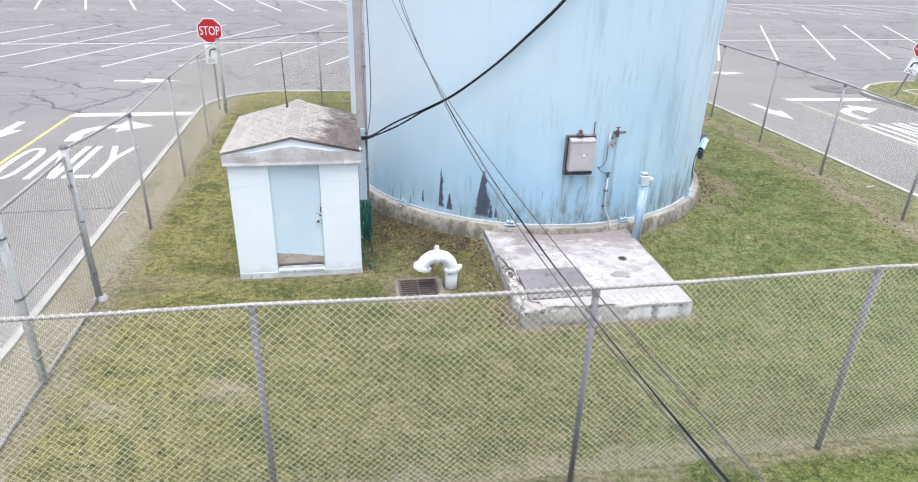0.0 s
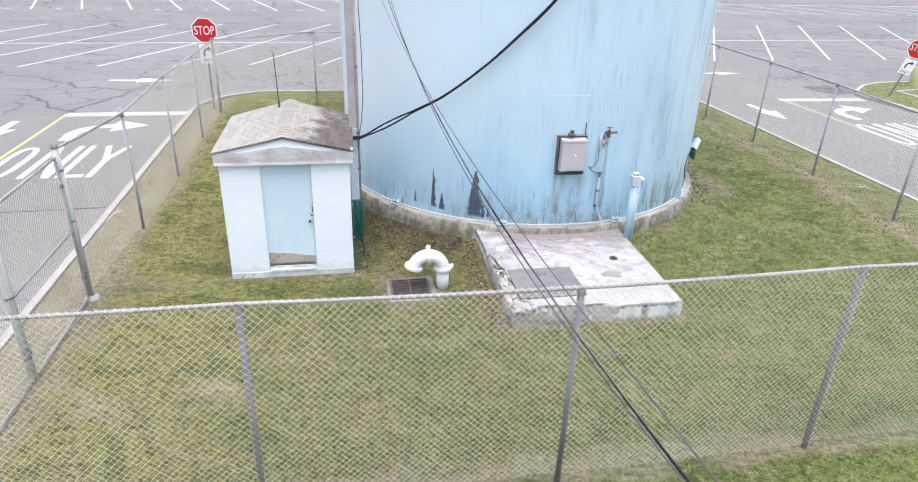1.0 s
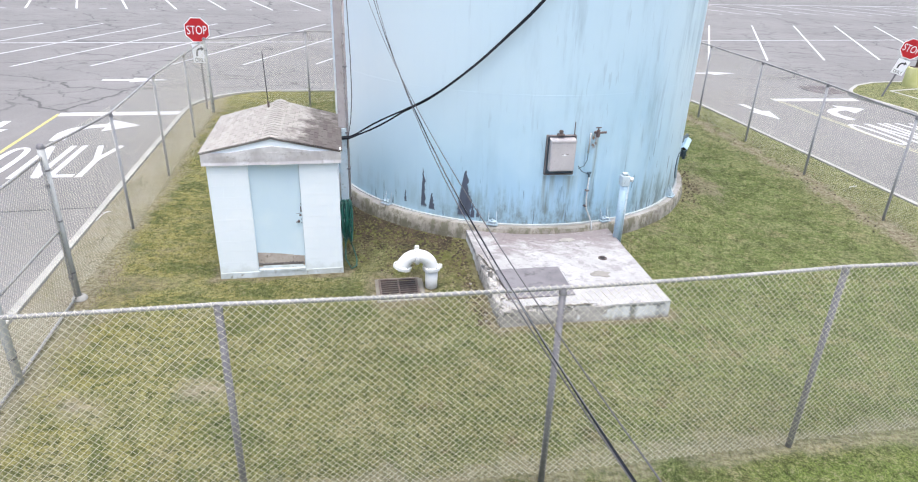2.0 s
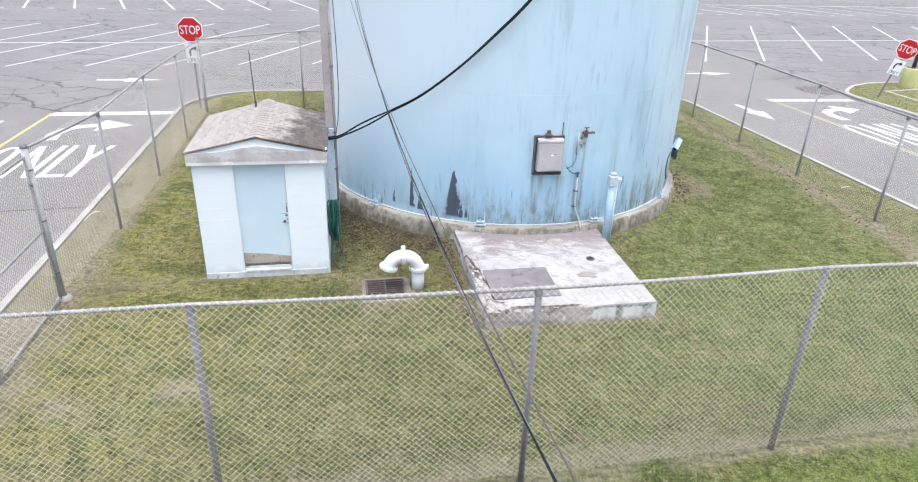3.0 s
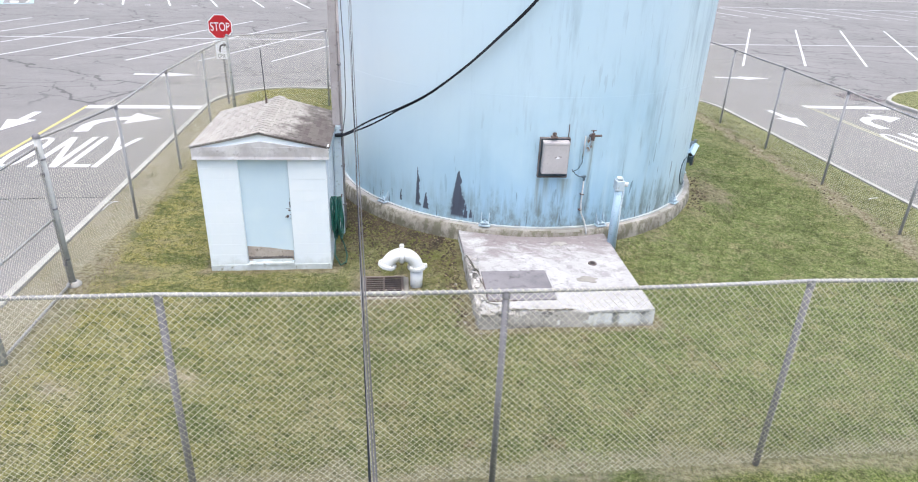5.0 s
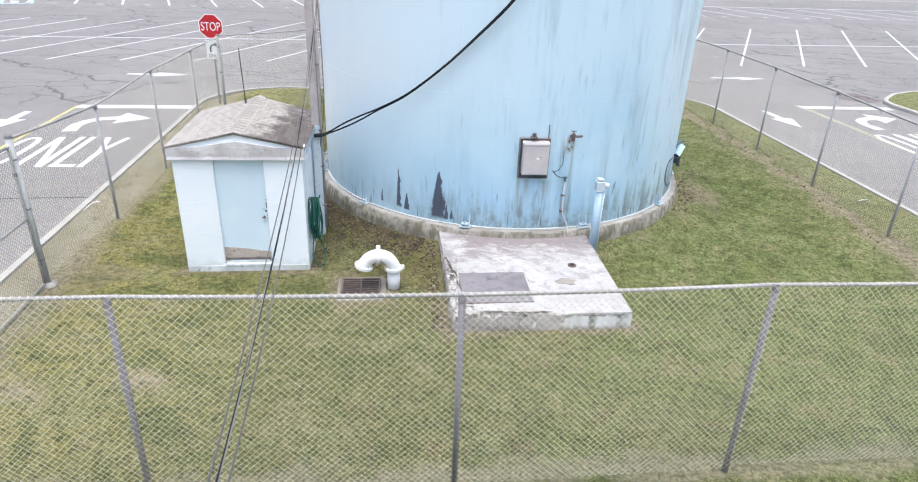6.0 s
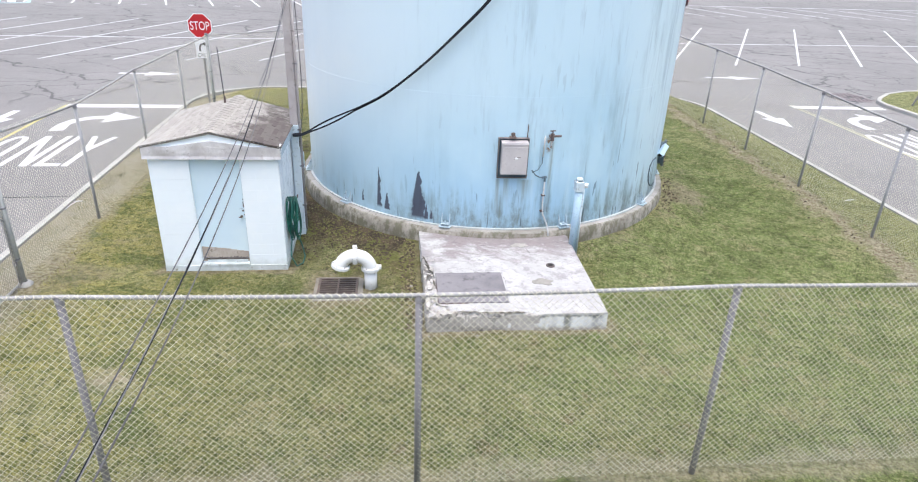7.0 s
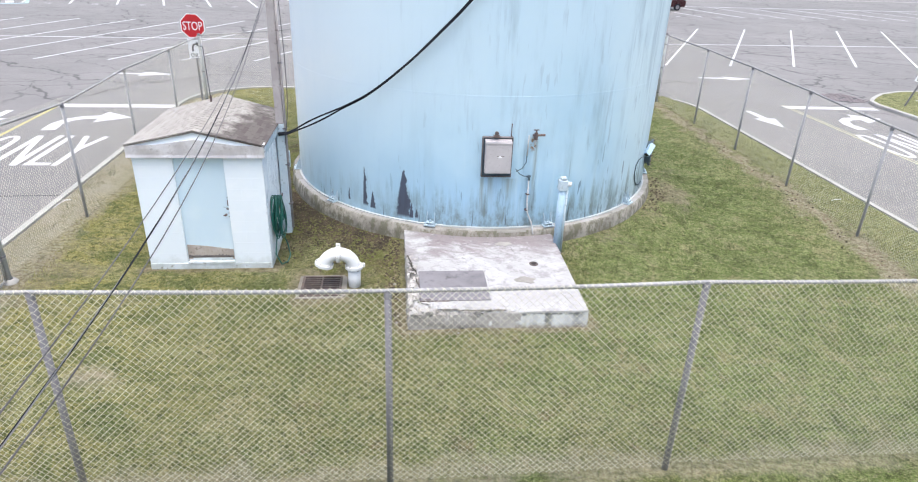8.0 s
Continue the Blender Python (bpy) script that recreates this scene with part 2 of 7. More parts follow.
    f5 = n.ramp(n.math("ADD", glen.outputs["Value"], n.math("MULTIPLY", wob, 2.6)), 0.25, 0.80, 0.6, 0.0)
    f4 = n.math("MAXIMUM", f4, f5)
    # two pale bare spots inside the front fence
    for cx, cy, big_r in ((-4.50, 6.40, 0.34), (-3.00, 6.81, 0.30)):
        spot = n.join(n.math("SUBTRACT", x, cx), n.math("MULTIPLY", n.math("SUBTRACT", y, cy), 1.5), 0.0)
        slen = n.t.nodes.new("ShaderNodeVectorMath")
        slen.operation = "LENGTH"
        n.link(spot, slen.inputs[0])
        pale = n.ramp(n.math("ADD", slen.outputs["Value"], n.math("MULTIPLY", wob, 0.8)), big_r * 0.2, big_r * 1.6, 0.9, 0.0)
        col = n.mix(n.math("MULTIPLY", pale, n.ramp(tuft, 0.36, 0.58, 0.15, 0.9)), col, (0.344, 0.296, 0.220))
    # a worn hollow beside the overflow spout
    hollow = n.join(n.math("SUBTRACT", x, 5.80), n.math("MULTIPLY", n.math("SUBTRACT", y, 14.95), 0.75), 0.0)
    hlen = n.t.nodes.new("ShaderNodeVectorMath")
    hlen.operation = "LENGTH"
    n.link(hollow, hlen.inputs[0])
    f4 = n.math("MAXIMUM", f4, n.ramp(n.math("ADD", hlen.outputs["Value"], n.math("MULTIPLY", wob, 1.4)), 0.30, 0.75, 0.95, 0.0))
    strips = n.math("MAXIMUM", f4, n.math("MULTIPLY", f3, 0.35))
    thatch = n.mix(n.ramp(n.noise(v, 16.0, 6, 0.75), 0.36, 0.62), (0.152, 0.132, 0.080), (0.432, 0.392, 0.288))
    col = n.mix(n.math("MAXIMUM", n.math("MULTIPLY", f1, 0.5), n.math("MULTIPLY", n.math("MAXIMUM", f2, f3), 0.8)), col, thatch)
    earth = n.math("MAXIMUM", bare, strips)
    spots = n.ramp(n.noise(v, 0.8, 3, 0.5), 0.66, 0.78, 0.0, 0.55)
    earth = n.math("MULTIPLY", n.math("MAXIMUM", earth, spots), n.ramp(fine, 0.25, 0.6, 1.0, 0.55))
    soil = n.mix(n.ramp(n.noise(v, 8.0, 6, 0.72), 0.36, 0.66), (0.112, 0.086, 0.058), (0.320, 0.272, 0.200))
    # dark humus and moss beside the tank, with the spot's shade in their colour
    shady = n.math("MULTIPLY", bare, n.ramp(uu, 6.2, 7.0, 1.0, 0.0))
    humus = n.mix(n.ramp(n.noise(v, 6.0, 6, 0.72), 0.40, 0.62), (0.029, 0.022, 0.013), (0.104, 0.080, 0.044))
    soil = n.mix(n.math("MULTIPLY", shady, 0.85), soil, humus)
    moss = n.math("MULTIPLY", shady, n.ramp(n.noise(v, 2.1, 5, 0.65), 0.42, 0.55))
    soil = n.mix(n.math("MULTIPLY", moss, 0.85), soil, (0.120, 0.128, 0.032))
    col = n.mix(earth, col, soil)
    return n.out(col, 0.95, 0.0, n.math("ADD", fine, n.math("MULTIPLY", tuft, 1.2)), 0.9, 0.04, 0.15)


def blade_material():
    n = Nodes("grass_blade")
    v = n.coord(world_space=True)
    r = n.island_random()
    px, py, pz = n.split(v)
    across = n.math("ADD", n.math("MULTIPLY", n.math("ADD", px, 4.87), 0.9755), n.math("MULTIPLY", n.math("SUBTRACT", py, 4.22), 0.2198))
    col = lawn_tint(n, v, across)
    col = n.mix(n.ramp(r, 0.0, 0.45, 0.85, 0.0), col, (0.046, 0.066, 0.020))
    col = n.mix(n.ramp(r, 0.55, 1.0, 0.0, 0.55), col, (0.380, 0.350, 0.215))
    return n.out(col, 0.75, 0.0, None, spec=0.2)


def tank_material():
    n = Nodes("tank_paint")
    v = n.coord()
    x, y, z = n.split(v)
    arc = n.math("MULTIPLY", n.math("ARCTAN2", x, n.math("MULTIPLY", y, -1.0)), 4.17)
    flat = n.join(arc, z, 0.0)

    def stretched(sx, sz, scale, det=5.0, rough=0.6):
        m = n.t.nodes.new("ShaderNodeMapping")
        m.inputs["Scale"].default_value = (sx, sz, 1.0)
        n.link(flat, m.inputs["Vector"])
        return n.noise(m.outputs[0], scale, det, rough)

    cloud = n.noise(flat, 0.45, 4, 0.55)
    wander = stretched(1.1, 0.22, 1.0, 6.0, 0.65)
    runs = stretched(2.3, 0.30, 1.0, 6.0, 0.62)
    thin = stretched(7.5, 0.55, 1.0, 5.0, 0.62)
    lower = n.ramp(n.math("ADD", z, n.ramp(runs, 0.2, 0.8, -1.4, 1.4)), 1.0, 4.2, 1.0, 0.0)
    col = n.mix(n.ramp(cloud, 0.35, 0.68), (0.398, 0.585, 0.705), (0.460, 0.632, 0.738))
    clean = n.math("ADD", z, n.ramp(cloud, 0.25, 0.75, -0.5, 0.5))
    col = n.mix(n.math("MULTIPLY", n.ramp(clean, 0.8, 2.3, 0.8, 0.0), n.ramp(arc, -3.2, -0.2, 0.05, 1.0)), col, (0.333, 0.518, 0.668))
    # chalk and sky glare put into the colour, up high and towards one side
    chalk_and_glare = n.math("MULTIPLY", n.ramp(n.math("ADD", arc, n.math("MULTIPLY", cloud, 2.4)), -3.4, 2.6, 1.0, 0.0), n.ramp(n.math("SUBTRACT", z, n.ramp(arc, -5.5, -2.2, -1.7, 0.0)), 0.9, 4.0))
    col = n.mix(n.math("MULTIPLY", chalk_and_glare, 0.97), col, (0.820, 0.842, 0.815))
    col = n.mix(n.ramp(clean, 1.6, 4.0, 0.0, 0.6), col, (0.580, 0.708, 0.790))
    # far flank lightened in the colour, to make up for its weak light
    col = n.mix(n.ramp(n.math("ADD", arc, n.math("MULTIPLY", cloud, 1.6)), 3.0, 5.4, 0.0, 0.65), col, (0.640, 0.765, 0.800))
    # weathered runs, mostly on one flank and fading upward
    side = n.ramp(arc, -1.6, 1.9, 0.04, 1.0)
    dark = n.math("MULTIPLY", n.ramp(runs, 0.46, 0.66), n.ramp(wander, 0.40, 0.58))
    col = n.mix(n.math("MULTIPLY", n.math("MULTIPLY", dark, side), 0.45), col, (0.215, 0.315, 0.380))
    sharp = n.math("MULTIPLY", n.ramp(thin, 0.56, 0.64), n.ramp(wander, 0.44, 0.56))
    col = n.mix(n.math("MULTIPLY", n.math("MULTIPLY", sharp, side), n.ramp(z, 1.4, 3.2, 0.5, 0.22)), col, (0.140, 0.205, 0.270))
    dash = n.math("MULTIPLY", n.ramp(stretched(9.0, 1.3, 1.0, 2.0, 0.5), 0.645, 0.675), n.ramp(stretched(1.3, 0.5, 1.0, 3.0), 0.46, 0.56))
    col = n.mix(n.math("MULTIPLY", n.math("MULTIPLY", dash, n.math("MULTIPLY", n.ramp(arc, -2.0, 0.4, 0.05, 1.0), n.ramp(z, 1.2, 2.6, 1.0, 0.25))), 0.7), col, (0.110, 0.160, 0.210))
    pale = n.math("MULTIPLY", n.ramp(stretched(2.4, 0.22, 1.7, 5.0), 0.52, 0.74), lower)
    col = n.mix(n.math("MULTIPLY", n.math("MULTIPLY", pale, side), 0.55), col, (0.560, 0.690, 0.735))
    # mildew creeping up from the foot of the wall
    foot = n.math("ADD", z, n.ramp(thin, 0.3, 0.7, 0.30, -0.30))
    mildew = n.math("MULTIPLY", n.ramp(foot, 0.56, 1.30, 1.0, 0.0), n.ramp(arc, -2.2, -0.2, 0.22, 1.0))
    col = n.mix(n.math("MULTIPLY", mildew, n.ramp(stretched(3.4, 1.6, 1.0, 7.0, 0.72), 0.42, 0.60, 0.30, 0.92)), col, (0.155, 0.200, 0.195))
    nick = n.math("MULTIPLY", n.ramp(stretched(11.0, 1.0, 1.0, 3.0), 0.62, 0.66), n.ramp(foot, 0.5, 1.25, 1.0, 0.0))
    col = n.mix(n.math("MULTIPLY", nick, 0.85), col, (0.055, 0.075, 0.085))
    # four black tongues of run-off above the foot
    ragged = n.ramp(n.noise(flat, 7.0, 4, 0.6), 0.2, 0.8, -0.35, 0.35)
    for a0, z0, hgt, wid in ((-0.885, 0.58, 0.98, 0.175), (-1.765, 0.64, 0.84, 0.062), (-1.575, 0.62, 0.36, 0.075), (-0.72, 0.58, 0.32, 0.045), (-2.20, 0.66, 0.26, 0.030), (-0.62, 0.60, 0.2, 0.03)):
        up = n.math("DIVIDE", n.math("SUBTRACT", z, z0), hgt)
        half = n.math("MULTIPLY", n.math("POWER", n.math("MAXIMUM", n.math("SUBTRACT", 1.0, up), 0.0), 0.75), wid)
        off = n.math("ABSOLUTE", n.math("SUBTRACT", arc, n.math("ADD", a0, n.math("MULTIPLY", ragged, 0.05))))
        inside = n.ramp(n.math("SUBTRACT", n.math("DIVIDE", off, n.math("ADD", half, 0.001)), ragged), 0.75, 1.1, 1.0, 0.0)
        inside = n.math("MULTIPLY", inside, n.math("MULTIPLY", n.ramp(up, -0.03, 0.06), n.ramp(up, 0.94, 1.0, 1.0, 0.0)))
        col = n.mix(n.math("MULTIPLY", inside, 0.93), col, (0.050, 0.055, 0.085))
    # rust under the fittings
    for a0, z1, hgt, wid in ((1.16, 1.52, 0.55, 0.16), (1.60, 2.26, 1.5, 0.05), (0.78, 1.55, 0.8, 0.07), (0.62, 1.55, 0.9, 0.05), (1.02, 1.55, 0.7, 0.05)):
        t = n.math("DIVIDE", n.math("SUBTRACT", z1, z), hgt)
        off = n.math("ABSOLUTE", n.math("SUBTRACT", arc, a0))
        m = n.math("MULTIPLY", n.ramp(off, wid * 0.2, wid, 1.0, 0.0), n.math("MULTIPLY", n.ramp(t, 0.0, 0.05), n.ramp(t, 0.25, 1.0, 1.0, 0.0)))
        col = n.mix(n.math("MULTIPLY", n.math("MULTIPLY", m, n.ramp(thin, 0.3, 0.6)), 0.7), col, (0.240, 0.265, 0.230))
    off = n.math("ABSOLUTE", n.math("SUBTRACT", arc, 1.55))
    drip = n.math("MULTIPLY", n.ramp(off, 0.02, 0.09, 1.0, 0.0), n.math("MULTIPLY", n.ramp(z, 1.98, 2.12), n.ramp(z, 2.28, 2.34, 1.0, 0.0)))
    col = n.mix(n.math("MULTIPLY", drip, n.ramp(n.noise(flat, 14.0, 4, 0.6), 0.45, 0.55)), col, (0.235, 0.140, 0.075))
    fine = n.noise(flat, 30.0, 4, 0.6)
    buckle = stretched(0.55, 0.35, 1.0, 2.0)
    return n.out(col, n.ramp(runs, 0.3, 0.7, 0.42, 0.60), 0.0, n.math("ADD", n.math("MULTIPLY", fine, 0.05), buckle), 0.35, 0.03, 0.45)


def painted_block_material():
    n = Nodes("painted_block")
    v = n.coord(world_space=True)
    f1 = n.noise(v, 1.6, 5, 0.6)
    f2 = n.noise(v, 60.0, 4, 0.7)
    col = n.mix(n.ramp(f1, 0.4, 0.7), (0.765, 0.825, 0.860), (0.805, 0.850, 0.875))
    col = n.mix(n.math("MULTIPLY", n.object_random(), 0.12), col, (0.68, 0.76, 0.82))
    x, y, z = n.split(v)
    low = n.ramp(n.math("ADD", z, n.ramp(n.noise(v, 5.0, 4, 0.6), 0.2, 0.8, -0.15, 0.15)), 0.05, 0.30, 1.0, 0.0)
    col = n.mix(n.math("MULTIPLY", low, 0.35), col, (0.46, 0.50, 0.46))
    # peeling along the weather side, coloured whiter to offset that wall's dim light
    side = n.math("SUBTRACT", n.math("MULTIPLY", n.math("ADD", x, 1.87), 0.9755), n.math("MULTIPLY", n.math("SUBTRACT", 10.29, y), 0.2198))
    m = n.t.nodes.new("ShaderNodeMapping")
    m.inputs["Scale"].default_value = (1.0, 1.0, 0.35)
    n.link(v, m.inputs["Vector"])
    peel = n.ramp(n.noise(m.outputs[0], 6.5, 5, 0.65, 0.8), 0.40, 0.47)
    peel = n.math("MULTIPLY", n.math("MULTIPLY", peel, n.ramp(side, -0.03, 0.02)), n.ramp(z, 0.6, 1.3))
    col = n.mix(n.math("MULTIPLY", peel, 0.9), col, (0.84, 0.86, 0.88))
    bare = n.math("MULTIPLY", n.ramp(n.noise(m.outputs[0], 3.4, 6, 0.7, 1.2), 0.50, 0.56), n.math("MULTIPLY", n.ramp(side, -0.03, 0.02), n.ramp(z, 0.9, 1.7)))
    col = n.mix(n.math("MULTIPLY", bare, 0.45), col, (0.42, 0.49, 0.58))
    curl = n.ramp(n.math("ABSOLUTE", n.math("SUBTRACT", n.noise(m.outputs[0], 6.5, 5, 0.65, 0.8), 0.45)), 0.008, 0.022, 1.0, 0.0)
    col = n.mix(n.math("MULTIPLY", n.math("MULTIPLY", curl, n.ramp(side, -0.03, 0.02)), 0.75), col, (0.20, 0.23, 0.28))
    return n.out(col, 0.62, 0.0, f2, 0.35, 0.004)


def shingle_material():
    n = Nodes("asphalt_shingle")
    v = n.coord(world_space=True)
    grain = n.noise(v, 120.0, 3, 0.7)
    r = n.object_random()
    col = n.mix(n.ramp(r, 0.0, 1.0), (0.330, 0.313, 0.284), (0.390, 0.373, 0.342))
    col = n.mix(n.ramp(grain, 0.4, 0.7, 0.0, 0.5), col, (0.160, 0.140, 0.132))
    ox, oy, oz = n.split(n.coord())
    # shadow line of each course, put into the colour of its lower edge
    butt_shadow = n.ramp(oy, -0.016, 0.014, 1.0, 0.0)
    col = n.mix(n.math("MULTIPLY", butt_shadow, 0.6), col, (0.120, 0.104, 0.095))
    # black algae on the slope that faces the tank
    x, y, z = n.split(v)
    east = n.math("ADD", n.math("MULTIPLY", n.math("ADD", x, 2.89), 0.9755), n.math("MULTIPLY", n.math("SUBTRACT", y, 10.05), 0.2198))
    rear = n.math("ADD", n.math("MULTIPLY", n.math("ADD", x, 2.89), -0.2198), n.math("MULTIPLY", n.math("SUBTRACT", y, 10.05), 0.9755))
    patch = n.math("ADD", n.ramp(n.noise(v, 3.4, 6, 0.7), 0.0, 1.0, 0.22, 0.78), n.math("SUBTRACT", n.ramp(east, 0.0, 0.95, -0.09, 0.28), n.ramp(rear, 0.2, 1.8, 0.0, 0.16)))
    algae = n.math("MULTIPLY", n.ramp(patch, 0.38, 0.66), n.ramp(east, 0.02, 0.14))
    col = n.mix(n.math("MULTIPLY", algae, n.ramp(r, 0.0, 1.0, 0.78, 0.95)), col, (0.074, 0.060, 0.055))
    return n.out(col, 0.92, 0.0, grain, 0.5, 0.004)


def concrete_material(name, a, b, dark, stain=None, amount=0.5):
    n = Nodes(name)
    v = n.coord(world_space=True)
    f1 = n.noise(v, 1.1, 6, 0.65, 0.4)
    f2 = n.noise(v, 6.0, 5, 0.65)
    f3 = n.noise(v, 70.0, 3, 0.7)
    col = n.mix(n.ramp(f1, 0.38, 0.66), a, b)
    col = n.mix(n.ramp(f2, 0.52, 0.75, 0.0, amount), col, dark)
    col = n.mix(n.ramp(f3, 0.5, 0.75, 0.0, 0.25), col, dark)
    if stain is not None:
        m = n.t.nodes.new("ShaderNodeMapping")
        m.inputs["Scale"].default_value = (1.0, 1.0, 0.6)
        n.link(v, m.inputs["Vector"])
        col = n.mix(n.ramp(n.noise(m.outputs[0], 4.6, 7, 0.72), 0.43, 0.58, 0.0, 0.85), col, stain)
    return n.out(col, 0.88, 0.0, n.math("ADD", n.math("MULTIPLY", f2, 0.8), n.math("MULTIPLY", f3, 0.4)), 0.35, 0.008)


def pad_material():
    """White-washed concrete pad, with worn pinkish and grey washes near the tank."""
    n = Nodes("pad_concrete")
    v = n.coord(world_space=True)
    f1 = n.noise(v, 0.9, 6, 0.65, 0.8)
    f2 = n.noise(v, 5.0, 5, 0.7)
    f3 = n.noise(v, 60.0, 3, 0.7)
    x, y, z = n.split(v)
    vv = n.math("ADD", n.math("MULTIPLY", n.math("ADD", x, 4.87), -0.2198), n.math("MULTIPLY", n.math("SUBTRACT", y, 4.22), 0.9755))
    uu = n.math("ADD", n.math("MULTIPLY", n.math("ADD", x, 4.87), 0.9755), n.math("MULTIPLY", n.math("SUBTRACT", y, 4.22), 0.2198))
    col = n.mix(n.ramp(f1, 0.36, 0.64), (0.350, 0.345, 0.340), (0.440, 0.438, 0.436))
    zone = n.ramp(n.math("SUBTRACT", vv, n.math("MULTIPLY", n.math("SUBTRACT", uu, 6.65), 0.45)), 3.4, 5.6)
    brush = n.noise(n.coord((1.0, 1.9, 1.0), (0.3, 0.1, 0.0), True), 1.7, 9, 0.72, 0.5)
    dirty = n.ramp(n.math("ADD", brush, n.math("MULTIPLY", zone, 0.20)), 0.58, 0.76)
    col = n.mix(n.math("MULTIPLY", dirty, 0.7), col, (0.215, 0.198, 0.199))
    back = n.ramp(n.math("ADD", vv, n.ramp(brush, 0.2, 0.8, -0.6, 0.6)), 4.75, 5.45)
    back = n.math("MULTIPLY", back, n.ramp(n.math("ADD", uu, n.ramp(brush, 0.2, 0.8, -0.3, 0.3)), 6.85, 7.15))
    col = n.mix(n.math("MULTIPLY", back, 0.85), col, (0.210, 0.180, 0.181))
    near = n.ramp(n.math("SUBTRACT", uu, n.ramp(brush, 0.2, 0.8, -0.5, 0.5)), 6.75, 7.15, 0.30, 0.0)
    col = n.mix(n.math("MULTIPLY", near, n.ramp(vv, 5.3, 4.4)), col, (0.240, 0.228, 0.220))
    col = n.mix(n.ramp(f2, 0.50, 0.66, 0.0, 0.55), col, (0.188, 0.176, 0.178))
    scuff = n.noise(n.coord((1.0, 2.2, 1.0), (1.3, 0.4, 0.0), True), 9.0, 6, 0.72, 0.3)
    col = n.mix(n.ramp(scuff, 0.56, 0.68, 0.0, 0.55), col, (0.140, 0.132, 0.132))
    pale = n.noise(n.coord((1.0, 1.6, 1.0), (7.3, 2.4, 0.0), True), 4.0, 6, 0.7, 0.3)
    col = n.mix(n.ramp(pale, 0.56, 0.68, 0.0, 0.5), col, (0.500, 0.496, 0.490))
    hair = n.cells(n.coord((1, 1, 0), (0, 0, 0), True), 1.3, "DISTANCE_TO_EDGE")
    col = n.mix(n.math("MULTIPLY", n.ramp(n.math("ADD", hair, n.ramp(f2, 0.2, 0.8, -0.03, 0.03)), 0.0, 0.010, 0.5, 0.0), n.ramp(f1, 0.45, 0.6)), col, (0.096, 0.088, 0.088))
    m = n.t.nodes.new("ShaderNodeMapping")
    m.inputs["Scale"].default_value = (1.0, 1.0, 0.15)
    n.link(v, m.inputs["Vector"])
    # whitewashed upright faces, coloured brighter to offset the weaker light on them
    col = n.mix(n.ramp(z, 0.26, 0.31, 0.92, 0.0), col, (0.680, 0.700, 0.700))
    run = n.math("MULTIPLY", n.math("MULTIPLY", n.ramp(n.noise(m.outputs[0], 4.2, 7, 0.7), 0.42, 0.70), n.ramp(z, 0.26, 0.31, 1.0, 0.0)), n.ramp(uu, 6.7, 6.95, 0.15, 1.0))
    col = n.mix(n.math("MULTIPLY", run, 0.38), col, (0.180, 0.184, 0.180))
    face = n.ramp(z, 0.262, 0.30, 1.0, 0.0)
    lip = n.math("MULTIPLY", n.ramp(uu, 7.7, 8.5), n.math("MULTIPLY", n.ramp(n.math("ADD", z, n.ramp(f2, 0.2, 0.8, -0.06, 0.06)), 0.235, 0.275), face))
    col = n.mix(n.math("MULTIPLY", lip, 0.85), col, (0.096, 0.100, 0.100))
    for mid, half, shade, much in ((8.87, 0.06, (0.088, 0.092, 0.096), 0.75), (8.62, 0.05, (0.192, 0.196, 0.200), 0.5), (9.36, 0.09, (0.136, 0.140, 0.144), 0.6), (7.66, 0.045, (0.272, 0.248, 0.088), 0.75), (7.56, 0.02, (0.160, 0.152, 0.104), 0.7), (6.98, 0.05, (0.264, 0.240, 0.112), 0.5)):
        off = n.math("ABSOLUTE", n.math("SUBTRACT", n.math("ADD", uu, n.ramp(f2, 0.2, 0.8, -0.05, 0.05)), mid))
        streak = n.math("MULTIPLY", n.ramp(off, half * 0.4, half * 1.5, 1.0, 0.0), n.math("MULTIPLY", face, n.ramp(f2, 0.35, 0.55, 0.4, 1.0)))
        col = n.mix(n.math("MULTIPLY", streak, much), col, shade)
    splash = n.ramp(n.math("ADD", z, n.ramp(f2, 0.2, 0.8, -0.06, 0.06)), 0.02, 0.10, 1.0, 0.0)
    col = n.mix(n.math("MULTIPLY", splash, 0.75), col, (0.216, 0.180, 0.132))
    moss = n.math("MULTIPLY", n.ramp(n.noise(m.outputs[0], 2.6, 6, 0.7), 0.52, 0.66), n.ramp(z, 0.26, 0.31, 1.0, 0.0))
    col = n.mix(n.math("MULTIPLY", moss, 0.7), col, (0.216, 0.212, 0.104))
    return n.out(col, 0.85, 0.0, n.math("ADD", n.math("MULTIPLY", f2, 0.8), n.math("MULTIPLY", f3, 0.4)), 0.35, 0.008)


def road_paint(name, a, b):
    n = Nodes(name)
    v = n.coord(world_space=True)
    f = n.noise(v, 34.0, 4, 0.7)
    g = n.noise(v, 1.8, 5, 0.65)
    wear = n.ramp(n.math("ADD", n.math("MULTIPLY", f, 0.6), n.math("MULTIPLY", g, 0.6)), 0.62, 0.78, 0.0, 0.75)
    return n.out(n.mix(wear, a, b), 0.7, 0.0, f, 0.3, 0.003)


